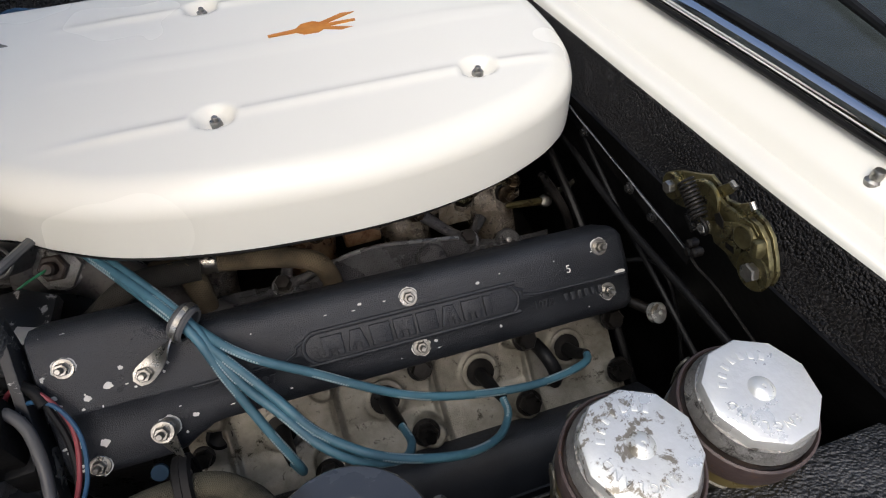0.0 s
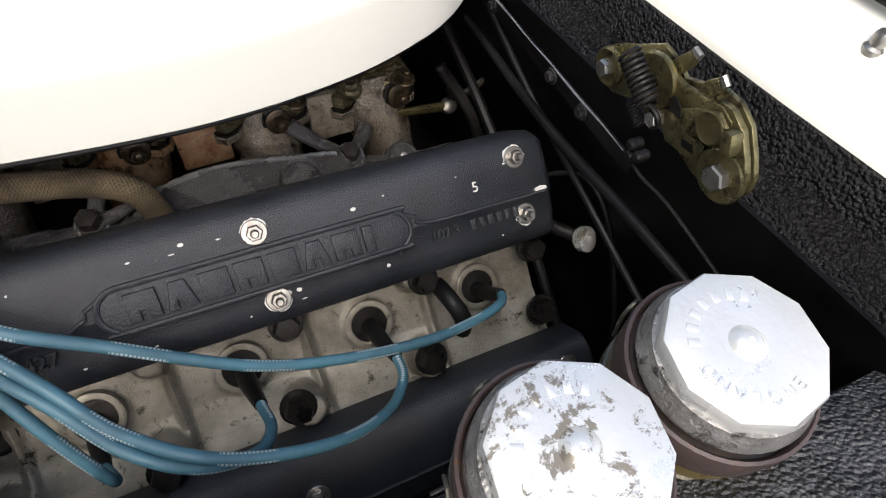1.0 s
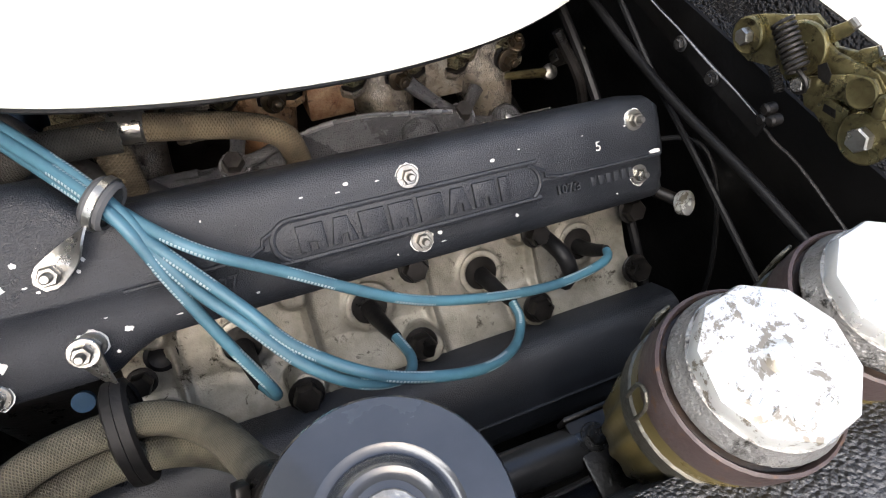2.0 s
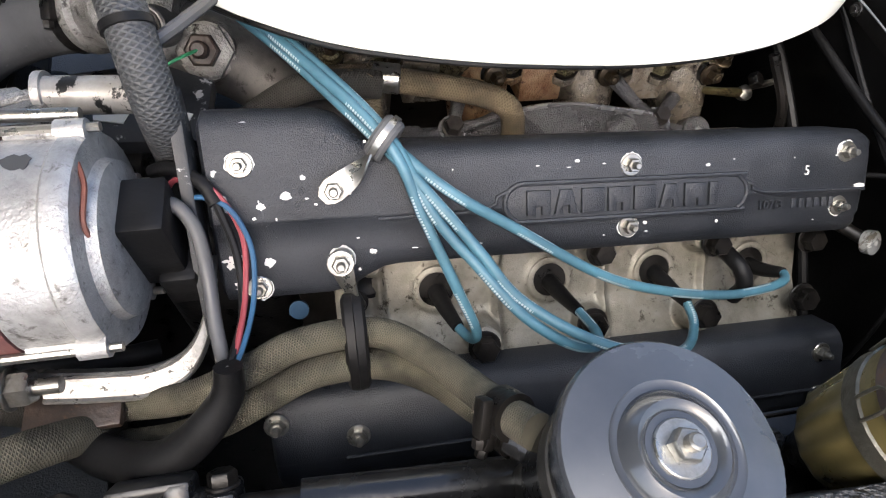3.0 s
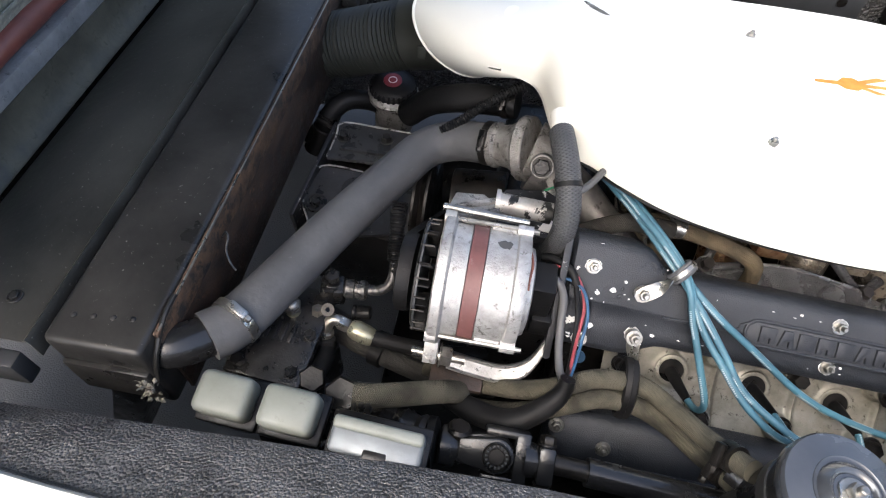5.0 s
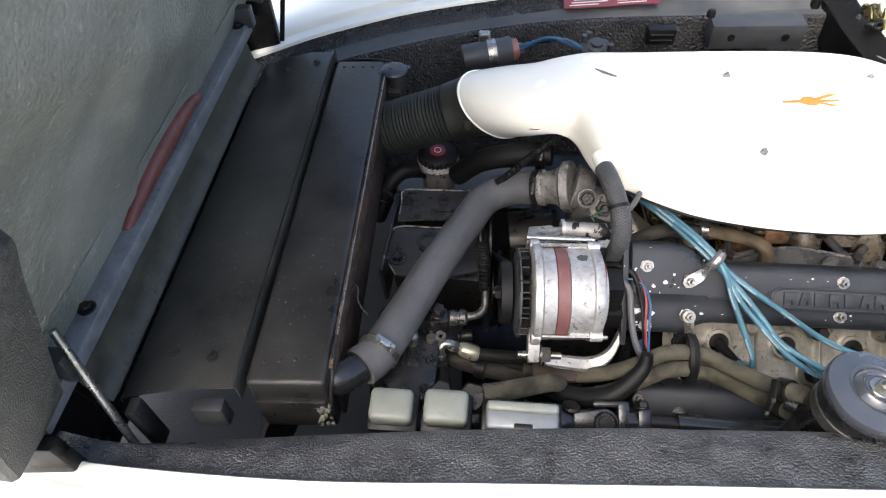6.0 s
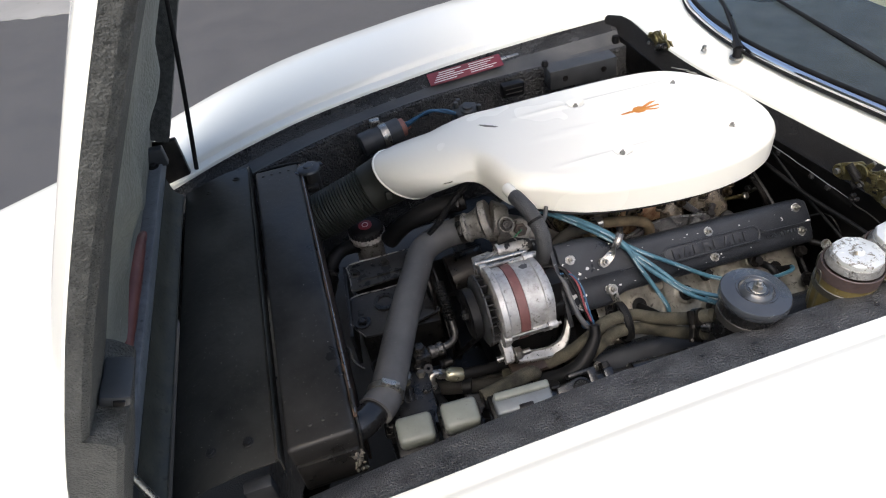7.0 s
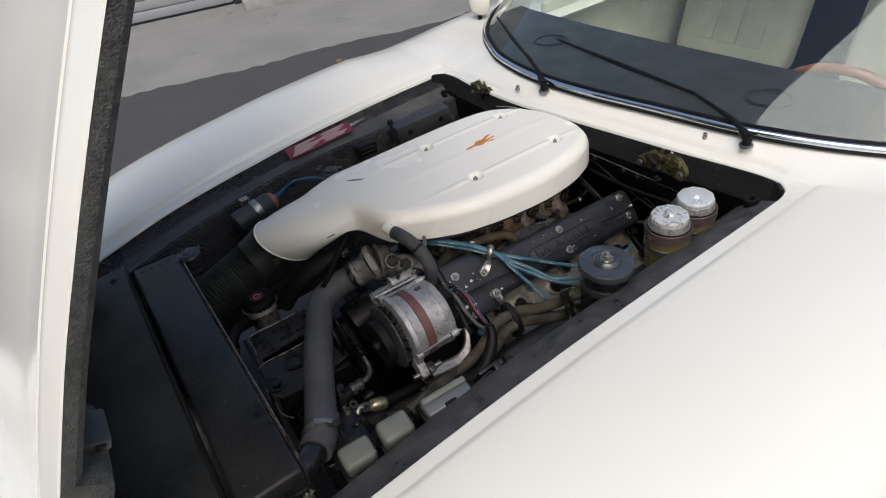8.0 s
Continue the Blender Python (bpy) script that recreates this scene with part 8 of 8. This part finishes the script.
        for k in (-1, 1):
            d = (w * 0.8 + u * 0.45 * k).normalized()
            s = upv.cross(d)
            q0 = top - upv * 0.060 + d * 0.0445
            part("wire_clip", tube([q0 - s * 0.006, q0 - s * 0.006 + upv * 0.020 + d * 0.002, q0 + upv * 0.026 + d * 0.002, q0 + s * 0.006 + upv * 0.020 + d * 0.002, q0 + s * 0.006], 0.0011, 8), OLDSTRAP, b)
        part("foot", cyl(top - upv * 0.17, top - upv * 0.136, 0.02, 18), DARKSTEEL, b)

    brake(0.078, -0.2195, 0.906, True)
    brake(0.168, -0.2115, 0.902, False)
    sh = thing("reservoir_shelf", (0.13, -0.2, 0.715), "black bracket shelf below the brake reservoirs", "bracket")
    part("shelf", block((0.045, -0.25, 0.727), (0.21, -0.185, 0.732), 0.002), DARKSTEEL, sh)
    part("lip", block((0.045, -0.1845, 0.715), (0.21, -0.181, 0.733), 0.0015), DARKSTEEL, sh)
    for x in (0.06, 0.125, 0.195):
        part("shelf_bolt", hexbolt((x, -0.20, 0.732), (0, 0, 1), 0.0075, 0.006, 0.010), OILY, sh)


reservoirs()


def bonnet_latch(side):
    """Yellow-zinc bonnet latch on the bulkhead."""
    yc0 = -0.08 if side < 0 else 0.555
    lt = thing("bonnet_latch", (0.235, yc0, 0.85), "yellow-zinc bonnet latch with coil springs on the bulkhead", "latch", "bonnet latches")
    k = 1 if side < 0 else -1

    def P(y, z, d=0.0):
        return V(0.240 - d, yc0 + k * (y + 0.08), z)

    fr = Matrix(((0, 0, -1, 0.246), (k, 0, 0, yc0 + k * 0.08), (0, 1, 0, 0), (0, 0, 0, 1)))
    lift = lambda d: Matrix.Translation((-d, 0, 0))
    back = [(-0.008, 0.876), (-0.012, 0.890), (-0.020, 0.897), (-0.034, 0.906), (-0.052, 0.919), (-0.066, 0.917), (-0.075, 0.913), (-0.100, 0.925), (-0.112, 0.925), (-0.123, 0.920), (-0.134, 0.908), (-0.141, 0.898), (-0.142, 0.887), (-0.136, 0.877), (-0.125, 0.871), (-0.108, 0.870), (-0.082, 0.876), (-0.062, 0.878), (-0.045, 0.874), (-0.030, 0.866), (-0.014, 0.866)]
    part("back_plate", prism(back, 0.003, lift(0.004) @ fr, 0.0008), BRASS, lt)
    rim = [(-0.100, 0.922), (-0.112, 0.923), (-0.123, 0.918), (-0.133, 0.907), (-0.140, 0.897), (-0.140, 0.888), (-0.136, 0.880), (-0.131, 0.884), (-0.133, 0.892), (-0.127, 0.905), (-0.118, 0.914), (-0.104, 0.918)]
    part("side_rim", prism(rim, 0.004, lift(0.008) @ fr, 0.001), BRASS, lt)
    jaw = [(-0.038, 0.896), (-0.042, 0.907), (-0.050, 0.915), (-0.058, 0.918), (-0.068, 0.915), (-0.080, 0.914), (-0.095, 0.918), (-0.107, 0.921), (-0.116, 0.918), (-0.119, 0.909), (-0.114, 0.901), (-0.102, 0.898), (-0.090, 0.893), (-0.076, 0.884), (-0.064, 0.880), (-0.052, 0.884)]
    part("jaw", prism(jaw, 0.003, lift(0.010) @ fr, 0.0008), BRASS, lt)
    part("cam_disc", lathe(P(-0.062, 0.903, 0.006), (-1, 0, 0), [(0.0165, 0), (0.0165, 0.0022), (0.0155, 0.003), (0.0, 0.003)], 30), BRASS, lt)
    for t in range(3):
        part("star_mark", block((-0.0002, -0.0035, -0.0005), (0.0008, 0.0035, 0.0005), 0, m=Matrix.Translation(P(-0.063, 0.904, 0.0100)) @ Matrix.Rotation(t * 1.047, 4, "X")), DARKSTEEL, lt)
    lever = [(-0.070, 0.888), (-0.086, 0.903), (-0.098, 0.914), (-0.109, 0.9195), (-0.117, 0.916), (-0.119, 0.909), (-0.115, 0.902), (-0.104, 0.899), (-0.092, 0.891), (-0.080, 0.884)]
    part("lever", prism(lever, 0.0025, lift(0.014) @ fr, 0.0006), BRASS, lt)
    part("lever", prism([(-0.076, 0.882), (-0.092, 0.890), (-0.108, 0.893), (-0.112, 0.886), (-0.100, 0.878), (-0.084, 0.875)], 0.0025, lift(0.008) @ fr, 0.0006), BRASS, lt)
    part("greasy_slot", prism([(-0.083, 0.899), (-0.078, 0.904), (-0.081, 0.909), (-0.088, 0.906), (-0.091, 0.900)], 0.0006, lift(0.0165) @ fr, 0), DARKSTEEL, lt)
    part("greasy_slot", prism([(-0.096, 0.882), (-0.094, 0.886), (-0.102, 0.888), (-0.105, 0.884)], 0.0006, lift(0.0105) @ fr, 0), DARKSTEEL, lt)
    for tab in ([(-0.062, 0.913), (-0.066, 0.921), (-0.073, 0.931), (-0.079, 0.930), (-0.077, 0.922), (-0.071, 0.911)], [(-0.087, 0.915), (-0.089, 0.923), (-0.096, 0.931), (-0.101, 0.928), (-0.099, 0.920), (-0.095, 0.913)]):
        part("tab", prism(tab, 0.0035, lift(0.007) @ fr, 0.001), BRASS, lt)
        (a0, b0), (a1, b1) = tab[2], tab[3]
        part("tab_edge", tube([P(a0, b0, 0.003), P(a1, b1, 0.003)], 0.0022, 8, step=0.004), STEEL, lt)
    part("pawl", block((0.224, -0.004, -0.007), (0.234, 0.004, 0.007), 0.003, m=Matrix.Translation((0, P(-0.124, 0.913).y, 0.913)) @ Matrix.Rotation(-0.4 * k, 4, "X")), BRASS, lt)
    for (y, z), r, d in (((-0.021, 0.881), 0.0115, 0.001), ((-0.126, 0.888), 0.0150, 0.003)):
        part("washer", lathe(P(y, z, d), (-1, 0, 0), [(r, 0), (r + 0.0012, 0.0006), (r + 0.0012, 0.003), (r, 0.0038), (r * 0.8, 0.0030), (r * 0.5, 0.0030)], 28), BRASS, lt)
        part("bolt", hexbolt(P(y, z, d + 0.003), (-1, 0, 0), r * 0.52, 0.006), STEEL, lt)
    part("rivet", lathe(P(-0.109, 0.910, 0.0100), (-1, 0, 0), [(0.0095, 0), (0.0095, 0.0015), (0.0085, 0.002), (0.007, 0.0015), (0, 0.002)], 24), BRASS, lt)
    for (a, b, rr, turns, wire) in ((P(-0.046, 0.914, 0.019), P(-0.074, 0.899, 0.019), 0.0060, 10, 0.0013), (P(-0.055, 0.884, 0.012), P(-0.069, 0.876, 0.012), 0.0028, 10, 0.0008)):
        u, w, ax = basis(b - a)
        n = turns * 12
        coil = [a + (b - a) * (i / n) + (u * math.cos(i * 6.2832 / 12) + w * math.sin(i * 6.2832 / 12)) * rr for i in range(n + 1)]
        part("coil_spring", tube(coil, wire, 6, step=0.02), DARKSTEEL, lt)
    part("spring_hook", tube([P(-0.074, 0.899, 0.019), P(-0.082, 0.898, 0.019), P(-0.085, 0.892, 0.018), P(-0.080, 0.887, 0.018), P(-0.074, 0.890, 0.017)], 0.0014, 6, step=0.003), DARKSTEEL, lt)
    part("spring_post", hexbolt(P(-0.079, 0.892, 0.013), (-1, 0, 0), 0.0050, 0.007), STEEL, lt)
    for y, z in ((-0.068, 0.858), (-0.076, 0.855), (-0.070, 0.850)):
        part("cable_screw", cyl(P(y, z, 0.002), P(y, z, 0.012), 0.0042, 12), DARKSTEEL, lt)
    part("release_cable", tube([P(-0.064, 0.848, 0.008), P(-0.085, 0.846, 0.01), P(-0.11, 0.846, 0.008), P(-0.16, 0.838, 0.006), P(-0.20, 0.826, 0.0)], 0.0013, 6), DARKSTEEL, lt)


bonnet_latch(-1)
bonnet_latch(1)


def wing_fittings():
    # relays on the near gutter
    for x, y, z, a in ((-0.632, -0.202, 0.800, -3), (-0.563, -0.208, 0.811, -3)):
        r = thing("relay", (x, y, z - 0.03), "aged white plastic relay cover on the gutter edge", "relay", "relays")
        m = Matrix.Translation((x, y, z)) @ Matrix.Rotation(radians(a), 4, "Z") @ Matrix.Rotation(radians(10), 4, "X")
        part("cover", block((-0.0275, -0.021, -0.030), (0.0275, 0.021, 0.004), 0.008, m=m, seg=3), PALE, r)
        part("base", block((-0.032, -0.026, -0.042), (0.032, 0.026, -0.0305), 0.003, m=m), DARKSTEEL, r)
    fb = thing("fuse_box", (-0.472, -0.229, 0.80), "bright metal fuse box cover with a notch", "fuse box")
    m = Matrix.Translation((-0.472, -0.226, 0.828)) @ Matrix.Rotation(radians(-3), 4, "Z") @ Matrix.Rotation(radians(12), 4, "X")
    part("cover", block((-0.043, -0.018, -0.018), (0.043, 0.014, 0.001), 0.005, m=m, seg=3), ZINC, fb)
    part("ridge", block((-0.042, 0.002, 0.000), (0.042, 0.014, 0.008), 0.004, m=m, seg=3), PALE, fb)
    part("notch", block((-0.010, -0.0195, -0.006), (0.012, -0.010, 0.0025), 0.002, m=m), DARKSTEEL, fb)
    part("base", block((-0.048, -0.022, -0.034), (0.048, 0.022, -0.0185), 0.003, m=m), DARKSTEEL, fb)
    # rubber stop at the corner
    bs = thing("bump_stop", (0.266, -0.275, 0.83), "round black rubber bonnet stop", "bump stop")
    part("post", lathe((0.266, -0.275, 0.857), (-0.1, 0.1, 1), [(0.016, -0.03), (0.014, 0.014), (0.015, 0.018), (0.014, 0.022), (0.007, 0.022), (0.006, 0.012), (0, 0.012)], 24), RUBBER, bs)
    bs = thing("bump_stop", (0.22, 0.735, 0.84), "small black rubber bonnet stop", "bump stop")
    part("post", lathe((0.21, 0.73, 0.846), (0, 0, 1), [(0.012, -0.01), (0.010, 0.016), (0.009, 0.020), (0, 0.020)], 18), RUBBER, bs)
    # red data plate on the far gutter: unreadable lines as bars
    pl = thing("data_plate", (-0.23, 0.73, 0.85), "red data plate with pale bars of print", "plate")
    def gp(x, v):
        y = 0.715 + v * 0.045
        return V(x + 0.012, y, 0.849 + 0.06 * (x + 0.345) + v * 0.018)
    A, B, C = gp(-0.345, 0), gp(-0.145, 0), gp(-0.345, 1)
    ex, ey = (B - A).normalized(), (C - A).normalized()
    en = ex.cross(ey).normalized()
    pm = Matrix((ex, ey, en)).transposed().to_4x4()
    pm.translation = A + en * 0.004
    part("plate", prism([(0, 0), (0.205, 0), (0.205, 0.042), (0, 0.042)], 0.002, pm, 0.0005), REDPLATE, pl)
    part("rim", prism([(0.2055, 0.018), (0.255, 0.020), (0.255, 0.027), (0.2055, 0.028)], 0.0018, pm, 0.0005), STEEL, pl, "bare metal end of the plate")
    for k in range(5):
        part("print_bar", block((0.012 + 0.005 * k, 0.006 + k * 0.007, 0.0018), (0.075 + 0.02 * (k % 3), 0.0085 + k * 0.007, 0.0026), 0, m=pm), WHITEINK, pl)
        part("print_bar", block((0.115, 0.006 + k * 0.007, 0.0018), (0.165 + 0.012 * ((k + 1) % 3), 0.0082 + k * 0.007, 0.0026), 0, m=pm), WHITEINK, pl)
    # ignition coil with its strap
    co = thing("ignition_coil", (-0.46, 0.64, 0.78), "grey cylindrical ignition coil in a metal strap", "coil")
    a, b = V(-0.555, 0.600, 0.800), V(-0.425, 0.618, 0.815)
    d = (b - a).normalized()
    part("can", lathe(a, d, [(0.026, 0), (0.029, 0.003), (0.029, 0.105), (0.027, 0.108), (0.0, 0.108)], 30), GREYBOX, co)
    part("strap", lathe(a + d * 0.055, d, [(0.029, 0), (0.031, 0.0005), (0.031, 0.019), (0.029, 0.0195)], 30), STEEL, co)
    part("strap_tab", block((-0.52, 0.622, 0.815), (-0.495, 0.640, 0.845), 0.003), STEEL, co)
    part("strap_bolt", hexbolt((-0.508, 0.622, 0.834), (0, -1, 0.3), 0.007, 0.005, 0.009), DARKSTEEL, co)
    part("terminal_end", lathe(a + d * 0.108, d, [(0.024, 0), (0.022, 0.012), (0.012, 0.016), (0.010, 0.026)], 24), mat("copper_brown_cap", (0.25, 0.10, 0.07), (0.18, 0.08, 0.06), rough=0.5), co)
    part("high_lead", tube([a + d * 0.13, a + d * 0.16 + V(0, 0.004, 0.008), a + d * 0.19 + V(0, 0.01, 0.0)], 0.005, 10), RUBBER, co)
    for k in range(3):
        part("coil_wire", tube([a + d * 0.118 + V(0, -0.006, 0.010 - 0.006 * k), (-0.38, 0.605 - 0.004 * k, 0.842 + 0.004 * k), (-0.335, 0.600, 0.842 - 0.003 * k), (-0.295, 0.585, 0.825)], 0.0035, 8), BLUE, co)
    # fuel regulator body behind the housing
    fv = thing("fuel_regulator", (-0.28, 0.59, 0.80), "small grey cast regulator with screw posts", "regulator")
    part("body", block((-0.310, 0.570, 0.79), (-0.245, 0.625, 0.835), 0.008), GREYBOX, fv)
    part("dome", lathe((-0.278, 0.585, 0.834), (0, -0.2, 1), [(0.019, 0), (0.019, 0.006), (0.013, 0.010), (0.013, 0.016), (0.0, 0.018)], 20), GREYBOX, fv)
    for x, y in ((-0.300, 0.61), (-0.290, 0.622), (-0.252, 0.572)):
        part("screw_post", cyl((x, y, 0.832), (x, y, 0.850), 0.0065, 12), GREYBOX, fv)
    # small dark module and slotted clip on the wing
    sm = thing("relay_socket", (-0.13, 0.65, 0.80), "flat black relay socket with bright edges on the inner wing", "socket")
    part("socket", block((-0.165, 0.628, 0.815), (-0.105, 0.655, 0.850), 0.004), RUBBER, sm)
    for z in (0.826, 0.838):
        part("slot_edge", block((-0.158, 0.6262, z), (-0.112, 0.6285, z + 0.002), 0), STEEL, sm)
    # long grey box
    gb2 = thing("ballast_box", (0.05, 0.62, 0.81), "long grey painted metal box screwed to the inner wing", "box")
    m = Matrix.Translation((0.05, 0.615, 0.846)) @ Matrix.Rotation(radians(-3), 4, "Y") @ Matrix.Rotation(radians(-5), 4, "Z")
    part("case", block((-0.09, -0.012, -0.026), (0.09, 0.040, 0.026), 0.003, m=m), GREYBOX, gb2)
    for x in (-0.05, 0.055):
        part("hole_screw", lathe(m @ V(x, -0.0122, 0.0), (0, -1, 0), [(0.008, -0.002), (0.008, 0.001), (0.004, 0.002), (0.0, 0.002)], 14), DARKSTEEL, gb2)
    part("knob", lathe(m @ V(-0.09, 0.03, 0.026), (0, 0, 1), [(0.009, 0), (0.009, 0.008), (0.006, 0.014), (0, 0.015)], 14), RUBBER, gb2)
    # cables low at the back of the bay
    for pts, r, mt in (([(0.20, 0.04, 0.70), (0.245, -0.03, 0.78), (0.255, -0.10, 0.70), (0.26, -0.14, 0.56)], 0.0022, RUBBER), ([(0.235, 0.20, 0.86), (0.238, 0.05, 0.80), (0.24, -0.05, 0.77), (0.245, -0.2, 0.72)], 0.003, RUBBER), ([(0.225, 0.24, 0.80), (0.23, 0.10, 0.74), (0.235, -0.02, 0.66), (0.24, -0.15, 0.55)], 0.005, RUBBER), ([(0.19, 0.12, 0.79), (0.215, 0.09, 0.74), (0.225, 0.06, 0.66)], 0.005, DARKSTEEL)):
        solo("cable", tube(pts, r, 8), mt, "thin black cable hanging in front of the bulkhead", "cable", "bulkhead cables")
    # folded strip across the bulkhead with a worn upper edge and screws
    bs = thing("bulkhead_strip", (0.232, 0.02, 0.84), "narrow folded metal strip with a worn edge across the bulkhead", "strip")
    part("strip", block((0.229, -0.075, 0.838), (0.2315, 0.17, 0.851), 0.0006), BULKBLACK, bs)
    part("worn_edge", tube([(0.2285, 0.17 - k * 0.0235, 0.8512 + 0.0005 * math.sin(k * 2.3)) for k in range(11)], [0.0006, 0.0010, 0.0005, 0.0009, 0.0004], 6, step=0.01), RAILGREY, bs, "bare worn edge")
    for y in (0.11, 0.02, -0.02):
        part("strip_screw", hexbolt((0.229, y, 0.8445), (-1, 0, 0), 0.0042, 0.003, 0.006), OILY, bs)
    solo("bulkhead_pipe", tube([(0.236, 0.16, 0.800), (0.232, 0.02, 0.800), (0.236, -0.10, 0.806), (0.242, -0.19, 0.80), (0.245, -0.26, 0.78)], 0.0042, 10), RUBBER, "black rubber pipe along the bulkhead below the latch", "pipe")


wing_fittings()
